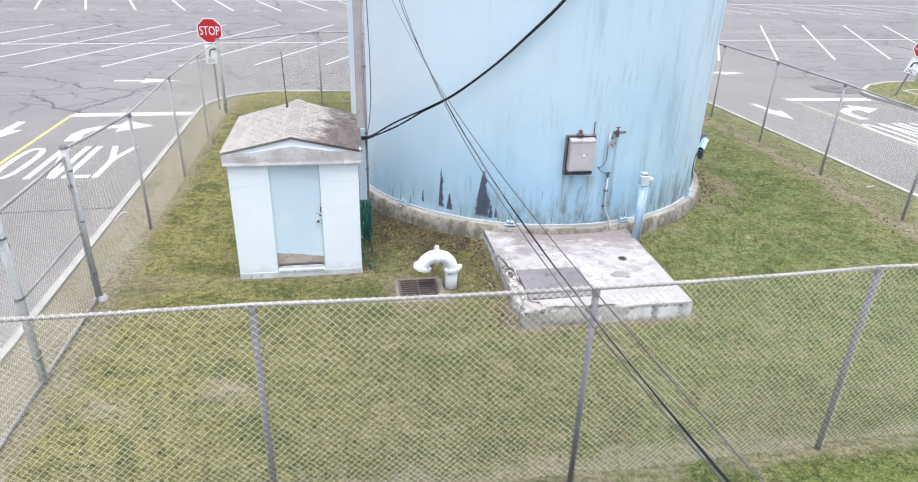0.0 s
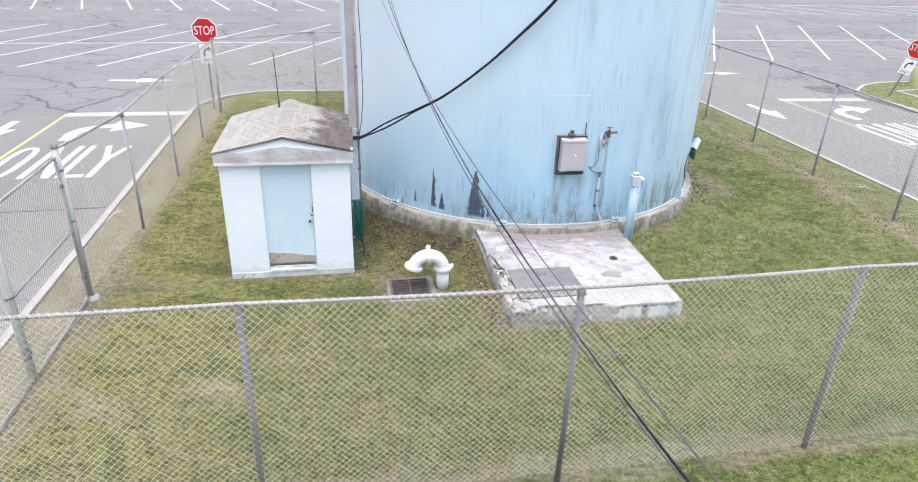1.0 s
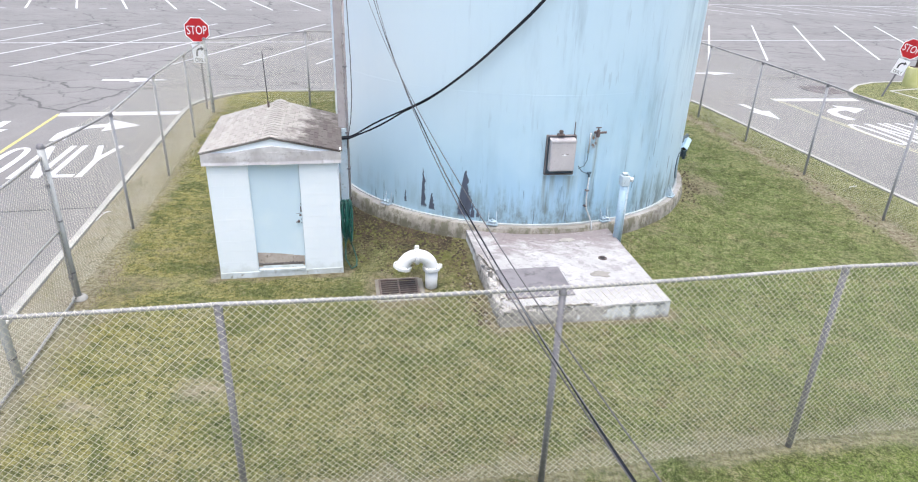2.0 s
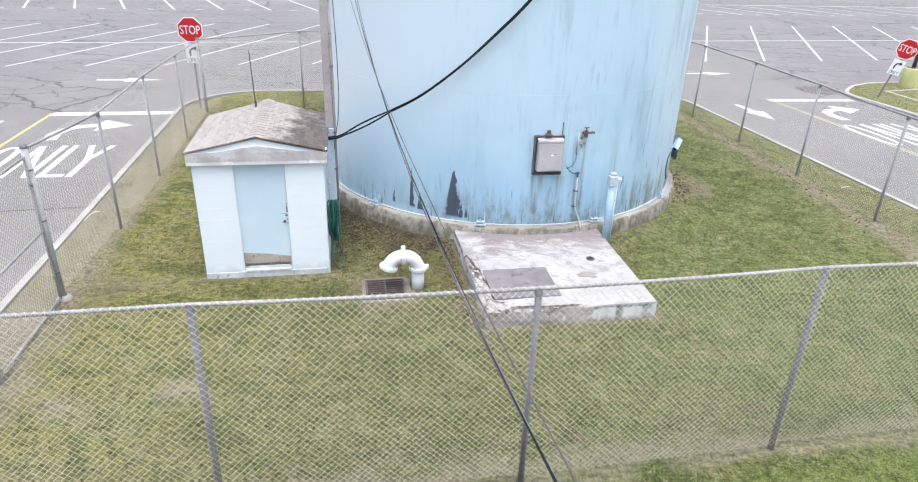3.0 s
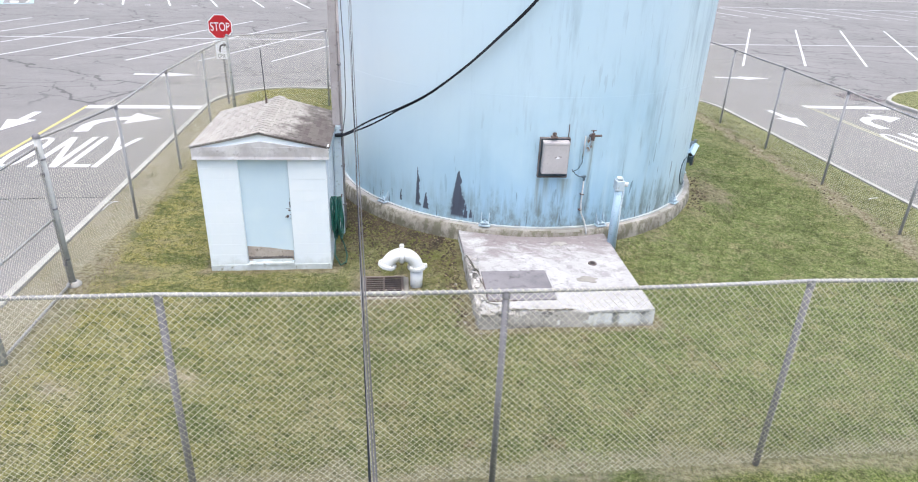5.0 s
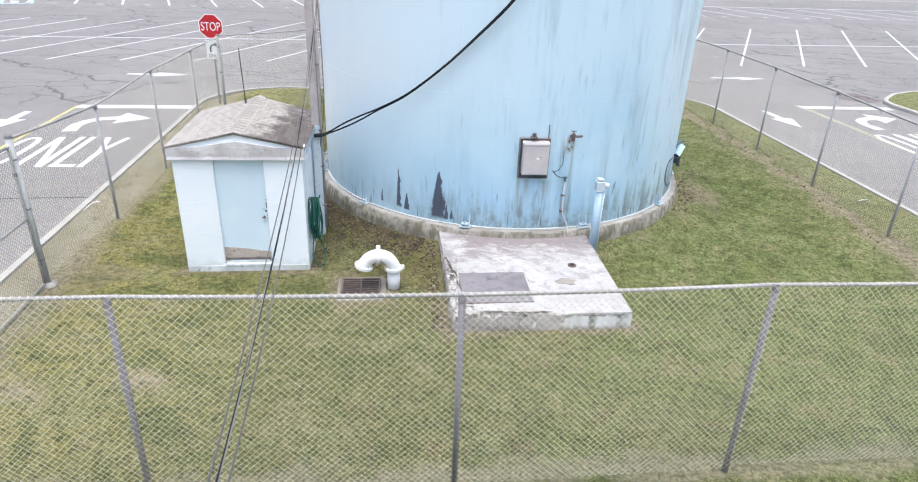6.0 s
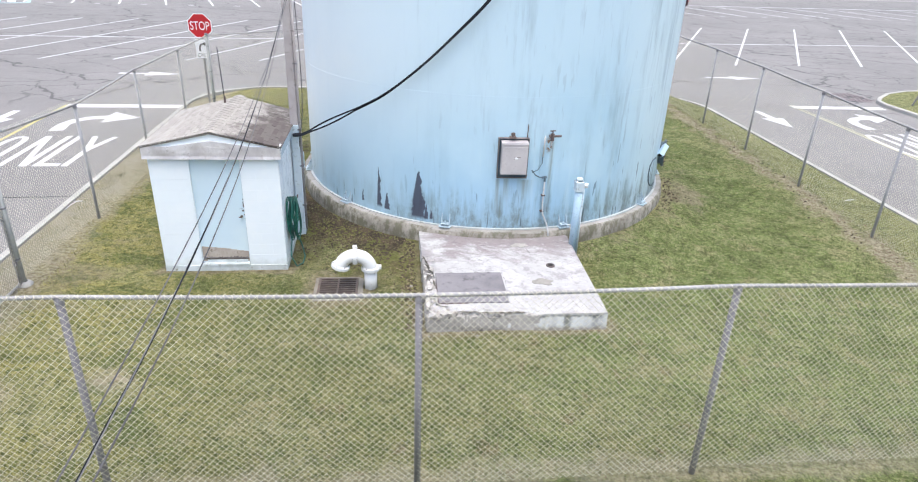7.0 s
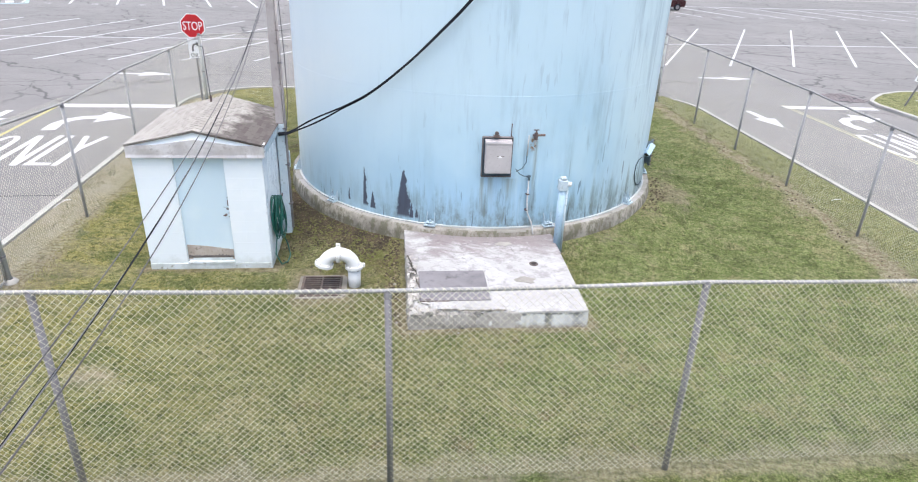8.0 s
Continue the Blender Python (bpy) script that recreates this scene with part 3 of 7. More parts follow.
ASPHALT = asphalt_material()
LAWN = grass_ground_material()
BLADE = blade_material()
TANK = tank_material()
BLOCK = painted_block_material()
SHINGLE = shingle_material()
PAD = pad_material()
CURB = concrete_material("curb_concrete", (0.344, 0.336, 0.312), (0.424, 0.416, 0.384), (0.216, 0.208, 0.188))
RING = concrete_material("ring_concrete", (0.210, 0.195, 0.168), (0.365, 0.345, 0.300), (0.095, 0.088, 0.066), (0.120, 0.115, 0.075), 0.8)
FOOTING = concrete_material("footing_concrete", (0.200, 0.184, 0.156), (0.280, 0.260, 0.228), (0.104, 0.096, 0.080))
PATCH = concrete_material("patch_concrete", (0.148, 0.141, 0.152), (0.204, 0.196, 0.206), (0.080, 0.074, 0.080), None, 0.85)
MORTAR = concrete_material("old_mortar", (0.240, 0.228, 0.204), (0.352, 0.340, 0.312), (0.136, 0.128, 0.104), None, 0.9)
RUBBLE = concrete_material("broken_concrete", (0.290, 0.275, 0.255), (0.500, 0.482, 0.455), (0.050, 0.046, 0.040), None, 0.98)
WHITE_LINE = road_paint("white_road_paint", (0.560, 0.560, 0.560), (0.288, 0.280, 0.280))
YELLOW_LINE = road_paint("yellow_road_paint", (0.480, 0.424, 0.160), (0.288, 0.256, 0.160))
GRIME = worn("grimy_whitewash", (0.47, 0.51, 0.50), (0.62, 0.67, 0.69), (0.25, 0.25, 0.20), 3.5, 9.0, 0.75)
TEAL_LINE = road_paint("pale_teal_road_paint", (0.336, 0.496, 0.528), (0.288, 0.352, 0.368))
PALE_YELLOW = road_paint("pale_yellow_road_paint", (0.464, 0.440, 0.288), (0.288, 0.264, 0.192))
LEAF = worn("dry_leaf", (0.187, 0.140, 0.090), (0.274, 0.223, 0.151), rough=0.9)
DARK_STEEL = worn("dark_blue_steel", (0.055, 0.085, 0.11), (0.085, 0.125, 0.155), (0.03, 0.04, 0.05), 4.0, 20.0, 0.5)
PALE_PIPE = worn("pale_grey_pipe", (0.44, 0.45, 0.45), (0.54, 0.55, 0.55), (0.3, 0.3, 0.29), 4.0, 20.0, 0.5)
SOOT = worn("crack_dirt", (0.05, 0.045, 0.036), (0.09, 0.08, 0.06), rough=0.95)
BOLT = worn("weathered_bolt", (0.30, 0.30, 0.29), (0.45, 0.45, 0.43), (0.14, 0.12, 0.1), 8.0, 40.0, 0.6)
SLAT = worn("worn_cast_iron", (0.070, 0.055, 0.050), (0.110, 0.085, 0.078), (0.15, 0.12, 0.105), 5.0, 30.0, 0.7)
BROKEN = worn("broken_asphalt", (0.180, 0.156, 0.154), (0.220, 0.196, 0.192), (0.112, 0.096, 0.096), 2.0, 30.0, 0.9)
TAR = worn("tar", (0.045, 0.045, 0.048), (0.07, 0.07, 0.072), rough=0.8)
GALV = worn("galvanised_steel", (0.158, 0.152, 0.162), (0.212, 0.206, 0.216), (0.105, 0.100, 0.108), 3.0, 40.0, 0.55, 0.0, 0.15, 0.002)
# brightened copy of the galvanised posts, light and haze put into its colour
SIDE_POST = worn("brightened_post_steel", (0.310, 0.310, 0.318), (0.390, 0.390, 0.396), (0.22, 0.22, 0.23), 3.0, 40.0, 0.55, 0.0, 0.15, 0.002)
FRAME = worn("stained_angle_iron", (0.115, 0.100, 0.098), (0.210, 0.190, 0.185), (0.07, 0.05, 0.045), 6.0, 24.0, 0.7)
# earth colour taken darker for the shade between shed and tank
EARTH = worn("clods_of_earth", (0.040, 0.030, 0.019), (0.096, 0.072, 0.048), (0.024, 0.018, 0.012), 3.0, 20.0, 0.95)
PALE_POST = worn("pale_galvanised_post", (0.38, 0.39, 0.385), (0.47, 0.48, 0.47), (0.27, 0.265, 0.26), 3.0, 40.0, 0.6, 0.0, 0.15, 0.002)
RAIL = worn("bright_galvanised_rail", (0.256, 0.252, 0.252), (0.344, 0.340, 0.336), (0.160, 0.152, 0.156), 3.0, 30.0, 0.5, 0.0, 0.15, 0.002)
MESH = worn("chain_link_wire", (0.560, 0.538, 0.425), (0.645, 0.618, 0.505), None, 1.0, 20.0, 0.5, 0.1, 0.0)
BLUE = worn("pale_blue_paint", (0.38, 0.53, 0.66), (0.46, 0.60, 0.70), (0.24, 0.33, 0.40), 2.0, 22.0, 0.45)
BLUE_TRIM = worn("chalky_blue_paint", (0.46, 0.55, 0.61), (0.54, 0.61, 0.645), (0.22, 0.26, 0.24), 3.0, 16.0, 0.6)
CHAIR = worn("anchor_paint", (0.33, 0.43, 0.50), (0.44, 0.53, 0.58), (0.12, 0.14, 0.14), 5.0, 20.0, 0.55)
FOOT = worn("chalky_foot_plate", (0.37, 0.40, 0.405), (0.48, 0.50, 0.50), (0.22, 0.24, 0.20), 2.4, 9.0, 0.7)
RING_TOP = concrete_material("ring_top_concrete", (0.240, 0.228, 0.200), (0.376, 0.364, 0.344), (0.092, 0.092, 0.060), None, 0.85)
DOOR = worn("door_paint", (0.585, 0.715, 0.795), (0.64, 0.755, 0.815), None, 1.2, 30.0, 0.42)
FASCIA = worn("bent_aluminium", (0.50, 0.475, 0.485), (0.72, 0.705, 0.715), (0.42, 0.39, 0.39), 2.2, 9.0, 0.38, 0.25, 0.3, 0.004)
WHITE = worn("white_enamel", (0.64, 0.655, 0.66), (0.72, 0.725, 0.72), (0.40, 0.385, 0.34), 2.5, 14.0, 0.42)
RUST = worn("rusty_iron", (0.090, 0.070, 0.064), (0.140, 0.108, 0.096), (0.23, 0.15, 0.11), 5.0, 30.0, 0.85)
IRON = worn("dark_iron", (0.105, 0.076, 0.072), (0.160, 0.120, 0.112), (0.21, 0.155, 0.135), 5.0, 30.0, 0.7, 0.3)
PITCH = worn("shaft_dark", (0.018, 0.016, 0.015), (0.03, 0.027, 0.024), rough=0.95)
BEIGE = worn("beige_enamel", (0.43, 0.405, 0.41), (0.50, 0.475, 0.475), (0.36, 0.33, 0.325), 2.0, 25.0, 0.5)
RUBBER = worn("black_cable", (0.010, 0.012, 0.017), (0.020, 0.023, 0.030), rough=0.8)
RUBBER.node_tree.nodes["Principled BSDF"].inputs["Specular IOR Level"].default_value = 0.2
WIRE = worn("grey_wire", (0.070, 0.067, 0.070), (0.11, 0.105, 0.108), rough=0.6)
BARE_WIRE = worn("bare_aluminium_wire", (0.16, 0.16, 0.165), (0.22, 0.22, 0.225), rough=0.6)
HOSE = worn("green_hose", (0.008, 0.075, 0.058), (0.015, 0.110, 0.085), (0.005, 0.04, 0.032), 6.0, 30.0, 0.4)
TIMBER = worn("grey_timber", (0.34, 0.31, 0.305), (0.43, 0.40, 0.395), (0.20, 0.175, 0.17), 2.0, 12.0, 0.85)
RAW_WOOD = worn("rotten_wood", (0.36, 0.31, 0.265), (0.46, 0.41, 0.36), (0.10, 0.08, 0.06), 4.0, 11.0, 0.85)
RED = worn("sign_red", (0.43, 0.009, 0.014), (0.48, 0.012, 0.018), rough=0.38)
SIGN_WHITE = worn("sign_white", (0.78, 0.79, 0.80), (0.83, 0.83, 0.83), rough=0.4)
BLACK = worn("sign_black", (0.03, 0.03, 0.033), (0.045, 0.045, 0.05), rough=0.5)
SAFETY = worn("faded_yellow_green", (0.40, 0.41, 0.17), (0.48, 0.48, 0.24), (0.32, 0.31, 0.18), 2.0, 14.0, 0.7)


# ---------------------------------------------------------------- plan of the compound
A = radians(12.7)
CU, SU = math.cos(A), math.sin(A)
OX, OY = -4.87, 4.22
LOT_Z = 0.10
TCX, TCY, TR = 1.12, 15.84, 4.17


def plan(u, v, z=0.0):
    """A place from metres along the near fence, metres behind it, and height."""
    return Vector((OX + u * CU - v * SU, OY + u * SU + v * CU, z))


def local(x, y):
    dx, dy = x - OX, y - OY
    return dx * CU + dy * SU, -dx * SU + dy * CU


def lawn_z(x, y):
    u, v = local(x, y)
    r = math.hypot(x - TCX, y - TCY)
    z = 0.19 * smooth_step(6.0, 4.5, r) if r > 4.5 else 0.19
    z += 0.29 * smooth_step(2.0, 12.0, v) * smooth_step(9.0, 15.5, u)
    edge = max(smooth_step(0.2, -0.8, u), smooth_step(16.4, 17.6, u), smooth_step(18.0, 19.9, v))
    z = z * (1 - edge) + (LOT_Z + 0.02) * edge
    return z


def pose_at(u, v, z=0.0, turn=0.0):
    p = plan(u, v, z)
    return pose(p.x, p.y, p.z, 0, 0, math.degrees(A) + turn)


def rounded(u0, v0, u1, v1, r_near, r_far, n=8):
    """A rounded rectangle in the plan, counter-clockwise."""
    pts = []
    for cu, cv, a0, r in ((u1 - r_near, v0 + r_near, -90, r_near), (u1 - r_far, v1 - r_far, 0, r_far), (u0 + r_far, v1 - r_far, 90, r_far), (u0 + r_near, v0 + r_near, 180, r_near)):
        for i in range(n + 1):
            a = radians(a0 + 90 * i / n)
            pts.append((cu + r * math.cos(a), cv + r * math.sin(a)))
    return pts


KERB = rounded(-0.80, -14.0, 17.90, 19.95, 1.0, 2.8)


def build_ground():
    bm = bmesh.new()
    inner = [plan(u, v, LOT_Z) for u, v in KERB]
    c = plan(8, 4, 0)
    loops = [inner]
    for reach in (60.0, 200.0, 1500.0):
        loop = []
        for p in inner:
            d = Vector((p.x - c.x, p.y - c.y, 0)).normalized()
            loop.append(Vector((c.x, c.y, LOT_Z)) + d * reach)
        loops.append(loop)
    rows = [[bm.verts.new(p) for p in l] for l in loops]
    for a, b in zip(rows, rows[1:]):
        k = len(a)
        for i in range(k):
            bm.faces.new((a[i], b[i], b[(i + 1) % k], a[(i + 1) % k]))
    ob = part("ground", bm, ASPHALT)
    tagged(ob, "cracked grey asphalt car park with painted bays", "asphalt", kind="structure")


def build_lawn():
    bm = bmesh.new()
    nu, nv = 76, 136
    grid = []
    for i in range(nu + 1):
        col = []
        for j in range(nv + 1):
            u = -0.76 + 18.62 * i / nu
            v = -13.9 + 33.8 * j / nv
            # pull the square corners in to the rounded kerb
            for cu, cv, su, sv in ((17.90 - 2.8, 19.95 - 2.8, 1, 1), (-0.80 + 2.8, 19.95 - 2.8, -1, 1)):
                du, dv = (u - cu) * su, (v - cv) * sv
                if du > 0 and dv > 0:
                    m = max(du, dv)
                    h = math.hypot(du, dv)
                    s = m / h
                    u, v = cu + su * du * s, cv + sv * dv * s
            p = plan(u, v)
            z = lawn_z(p.x, p.y) + 0.012 * (noise.noise(Vector((p.x * 0.7, p.y * 0.7, 3.1)))) + 0.006 * noise.noise(Vector((p.x * 3, p.y * 3, 9.1)))
            col.append(bm.verts.new((p.x, p.y, z)))
        grid.append(col)
    for i in range(nu):
        for j in range(nv):
            bm.faces.new((grid[i][j], grid[i + 1][j], grid[i + 1][j + 1], grid[i][j + 1]))
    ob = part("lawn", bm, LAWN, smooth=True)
    tagged(ob, "patchy olive and straw coloured mown lawn", "lawn", kind="structure")


def build_blades():
    """Short mown grass, one sheet of many blades."""
    rng = random.Random(5)
    verts, faces = [], []

    def field(count, u0, u1, v0, v1, h0, h1, w):
        for _ in range(count):
            u, v = rng.uniform(u0, u1), rng.uniform(v0, v1)
            p = plan(u, v)
            r = math.hypot(p.x - TCX, p.y - TCY)
            if r < 4.55 or not -0.6 < u < 17.7 or v > 19.75 or math.hypot(p.x - 5.80, (p.y - 14.95) * 0.75) < 0.42 or math.hypot(p.x + 4.50, (p.y - 6.40) * 1.5) < 0.22 or math.hypot(p.x + 3.0, (p.y - 6.81) * 1.5) < 0.18:
                continue
            if v > 17.15 and math.hypot(max(2.0 - u, u - 15.1, 0.0), v - 17.15) > 2.6:
                continue
            f = noise.noise(Vector((p.x * 0.8, p.y * 0.8, 1.7)))
            if (r < (5.2 if u < 7 else 4.85) and rng.random() < 0.85) or (r < 6.2 and u < 6.7 and rng.random() < 0.55 + 0.7 * f):
                continue
            if (abs(v) < 0.22 or abs(u) < 0.25 or abs(u - 16.0 + 0.3 * f) < 0.25) and rng.random() < 0.82:
                continue
            if f > 0.38 and rng.random() < 0.8:
                continue
            if 2.1 < u < 4.32 and 5.18 < v < 7.5:
                continue
            if 6.35 < u < 9.6 and 2.9 < v < 6.6:
                continue
            if 4.7 < u < 5.7 and 4.08 < v < 4.98:
                continue
            z = lawn_z(p.x, p.y) - 0.01
            a = rng.uniform(0, 6.283)
            lean = rng.uniform(0.01, 0.045)
            b = rng.uniform(0, 6.283)
            h = rng.uniform(h0, h1) * (0.85 + 0.9 * noise.noise(Vector((p.x * 4.5, p.y * 4.5, 6.3))))
            dx, dy = math.cos(a) * w, math.sin(a) * w
            i = len(verts)
            verts.append((p.x - dx, p.y - dy, z))
            verts.append((p.x + dx, p.y + dy, z))
            verts.append((p.x + math.cos(b) * lean, p.y + math.sin(b) * lean, z + h))
            faces.append((i, i + 1, i + 2))

    field(250000, -0.2, 17.0, -3.0, 5.0, 0.018, 0.050, 0.0045)
    field(120000, -0.8, 17.6, 5.0, 12.0, 0.02, 0.055, 0.006)
    field(60000, -0.9, 17.7, 12.0, 20.0, 0.02, 0.06, 0.008)
    field(5000, -0.9, 0.4, 3.0, 19.0, 0.03, 0.10, 0.006)
    field(9000, 15.6, 17.7, 2.0, 19.0, 0.03, 0.09, 0.006)
    me = bpy.data.meshes.new("grass")
    me.from_pydata(verts, [], faces)
    me.materials.append(BLADE)
    tagged(new("grass", me), "short olive green and dry straw grass blades", "grass", kind="stuff")


def build_kerb(name, loop, z0, top, width, label):
    """A closed kerb: a band of that width inside the loop, with a rounded outer edge."""
    bm = bmesh.new()
    k = len(loop)
    prof = ((0.0, z0 - 0.12), (0.0, top - 0.025), (0.02, top), (width, top), (width, z0 - 0.12))
    rings = []
    for off, z in prof:
        ring = []
        for i, p in enumerate(loop):
            a, b = Vector(loop[i - 1]), Vector(loop[(i + 1) % k])
            d = (b - a).normalized()
            nrm = Vector((-d.y, d.x))
            q = Vector(p) + nrm * off
            ring.append(bm.verts.new((q.x, q.y, z)))
        rings.append(ring)
    for a, b in zip(rings, rings[1:]):
        for i in range(k):
            bm.faces.new((a[i], a[(i + 1) % k], b[(i + 1) % k], b[i]))
    ob = part(name, bm, CURB)
    return tagged(ob, label, "kerb", kind="structure")


# ---------------------------------------------------------------- painted markings
def flat_shape(name, polys, material, label, category="road marking", group="", z=LOT_Z + 0.004):
    bm = bmesh.new()
    for pts in polys:
        slab_poly(bm, pts, z - 0.003, z + 0.002)
    ob = part(name, bm, material)
    bmesh_fix(ob)
    return tagged(ob, label, category, group, "structure")


def bmesh_fix(ob):
    bm = bmesh.new()
    bm.from_mesh(ob.data)
    bmesh.ops.recalc_face_normals(bm, faces=bm.faces)
    bm.to_mesh(ob.data)
    bm.free()


def stripe(a, b, w):
    a, b = Vector(a), Vector(b)
    d = (b - a).normalized()
    s = Vector((-d.y, d.x)) * w / 2
    return [a - s, b - s, b + s, a + s]


def bay_lines():
    # the near double row: slanted dividers and one spine
    for k in range(-5, 17):
        ax = -22.15 + 2.842 * k + 0.0267 * k * k
        bx = -20.03 + 3.189 * k + 0.0215 * k * k
        a = Vector((ax, 32.06 + 0.2858 * ax))
        b = Vector((bx, 47.64 + 0.3058 * bx))
        flat_shape("bay_line", [stripe(a, b, 0.105 + 0.001 * max(k, 0))], WHITE_LINE, "long white painted parking bay divider", group="near bay dividers")
    flat_shape("spine_line", [stripe((-58.0, 21.6), (60.0, 57.8), 0.12)], WHITE_LINE, "thin white painted spine of a parking row")
    # the row behind it
    for k in range(-6, 25):
        x = -32.26 + 3.113 * k + 0.0252 * k * k
        a = Vector((x, 56.52 + 0.3013 * x))
        b = a + Vector((-4.5, 7.6))
        flat_shape("far_bay_line", [stripe(a, b, 0.15)], WHITE_LINE, "far white painted parking bay divider", group="far bay dividers")
        c = a + Vector((1.45, 0.5))
        flat_shape("bay_tick", [stripe(c, c + Vector((0.42, 0.11)), 0.15)], WHITE_LINE, "short white painted tick at a bay", group="bay ticks")
    flat_shape("far_spine_line", [stripe((-58.0, 48.5), (90.0, 94.0), 0.22)], WHITE_LINE, "white painted line at the back of the far bays")
    flat_shape("lot_edge_line", [stripe((-20.0, 74.7), (110.0, 113.4), 0.5)], CURB, "pale concrete gutter along the far edge of the car park", "gutter")
    # hatched aisle in the far corner
    hatch = []
    for i in range(7):
        a = Vector((-42.5 + 0.9 * i, 42.6 + 0.28 * i))
        hatch.append(stripe(a, a + Vector((-2.8, 5.0)), 0.28))
    flat_shape("hatched_aisle", hatch, WHITE_LINE, "white hatched aisle between far bays")


def lane_marks(dx, dy, bar):
    """Stop bar, right-turn arrow and the word painted in an exit lane."""
    def at(u, v):
        return Vector((-11.5 + dx + u * CU - v * SU, 13.70 + dy + u * SU + v * CU))

    def band(pts, w):
        """A painted stroke of width w along the points."""
        lft, rgt = [], []
        for i, p in enumerate(pts):
            a, b = Vector(pts[max(i - 1, 0)]), Vector(pts[min(i + 1, len(pts) - 1)])
            d = (b - a).normalized()
            s = Vector((-d.y, d.x)) * w / 2
            lft.append((p[0] + s.x, p[1] + s.y))
            rgt.append((p[0] - s.x, p[1] - s.y))
        return [at(u, v) for u, v in lft + rgt[::-1]]

    # the letters stand about 2.55 tall and 0.6 wide, in strokes of 0.15
    w = 0.15
    ring = [(0.36 + 0.24 * math.copysign(abs(math.cos(a)) ** 0.7, math.cos(a)), 1.20 + 1.17 * math.copysign(abs(math.sin(a)) ** 0.8, math.sin(a))) for a in [math.pi * k / 12 for k in range(25)]]
    letter_o = [band(ring[:13], w), band(ring[12:], w)]
    letter_n = [band([(1.00, -0.08), (1.00, 2.48)], w), band([(1.03, 2.46), (1.52, -0.06)], w), band([(1.56, -0.10), (1.56, 2.50)], w)]
    letter_l = [band([(1.84, 0.10), (1.84, 2.52)], w), band([(1.755, 0.02), (2.36, 0.02)], 0.20)]
    letter_y = [band([(2.50, -0.09), (2.50, 1.28)], w), band([(2.48, 1.15), (2.79, 2.44)], w), band([(2.52, 1.15), (2.24, 2.48)], w)]
    for pieces, word in ((letter_o, "O"), (letter_n, "N"), (letter_l, "L"), (letter_y, "Y")):
        ob = flat_shape("lane_letter", [], WHITE_LINE, "tall worn white painted lane letter " + word, group="lane letters")
        bm = bmesh.new()
        for k, pts in enumerate(pieces):
            slab_poly(bm, pts, LOT_Z + 0.001, LOT_Z + 0.005 + 0.0015 * k)
        bmesh.ops.recalc_face_normals(bm, faces=bm.faces)
        bm.to_mesh(ob.data)
        bm.free()
    path = [(0.93, 3.06), (0.86, 3.75), (1.00, 4.18), (1.32, 4.48), (1.76, 4.58)]
    wid = [0.40, 0.35, 0.35, 0.35, 0.36]
    left, right = [], []
    for i, (u, v) in enumerate(path):
        a = Vector(path[max(i - 1, 0)])
        b = Vector(path[min(i + 1, len(path) - 1)])
        d = (b - a).normalized()
        s = Vector((-d.y, d.x)) * wid[i] / 2
        left.append((u + s.x, v + s.y))
        right.append((u - s.x, v - s.y))
    pts = left + [(1.80, 5.20), (2.72, 4.57), (1.80, 3.94)] + right[::-1]
    flat_shape("turn_arrow", [[at(u, v) for u, v in pts]], WHITE_LINE, "worn white painted right-turn lane arrow", group="turn arrows")
    flat_shape("stop_bar", [stripe(bar[0], bar[1], 0.42)], WHITE_LINE, "wide white painted stop bar across a lane", group="stop bars")


def straight_arrow(tip, along, length, head, label):
    tip, d = Vector(tip), Vector(along).normalized()
    s = Vector((-d.y, d.x))
    n1 = tip - d * head
    tail = tip - d * length
    pts = [tip, n1 + s * 0.42, n1 + s * 0.13, tail + s * 0.11, tail - s * 0.11, n1 - s * 0.13, n1 - s * 0.42]
    flat_shape("lane_arrow", [pts], WHITE_LINE, label, group="straight lane arrows")


# ---------------------------------------------------------------- chain-link fence
def link_mesh(length, height, pitch=0.076, r=0.0018):
    """Chain-link fabric: two crossing sets of diagonal wires, clipped to a panel in the xz plane."""
    verts, faces = [], []

    def seg(x0, z0, x1, z1, y):
        dx, dz = x1 - x0, z1 - z0
        l = math.hypot(dx, dz)
        if l < 0.01:
            return
        nx, nz = -dz / l * r, dx / l * r
        i = len(verts)
        for x, z in ((x0, z0), (x1, z1)):
            verts.extend(((x + nx, y, z + nz), (x, y + r, z), (x - nx, y, z - nz), (x, y - r, z)))
        for j in range(4):
            faces.append((i + j, i + (j + 1) % 4, i + 4 + (j + 1) % 4, i + 4 + j))

    slope = 1.02
    run = height / slope
    k = -run
    while k < length:
        # rising wire from (k, 0) to (k + run, height)
        a, b = max(k, 0.0), min(k + run, length)
        if b > a:
            seg(a, (a - k) * slope, b, (b - k) * slope, 0.002)
            seg(a, height - (a - k) * slope, b, height - (b - k) * slope, -0.002)
        k += pitch
    me = bpy.data.meshes.new("fabric")
    me.from_pydata(verts, [], faces)
    me.materials.append(MESH)
    return me


FABRIC = {}


def fabric(length, r):
    key = (round(length, 2), r)
    if key not in FABRIC:
        FABRIC[key] = link_mesh(key[0], 2.41, 0.076, r)
    return FABRIC[key]


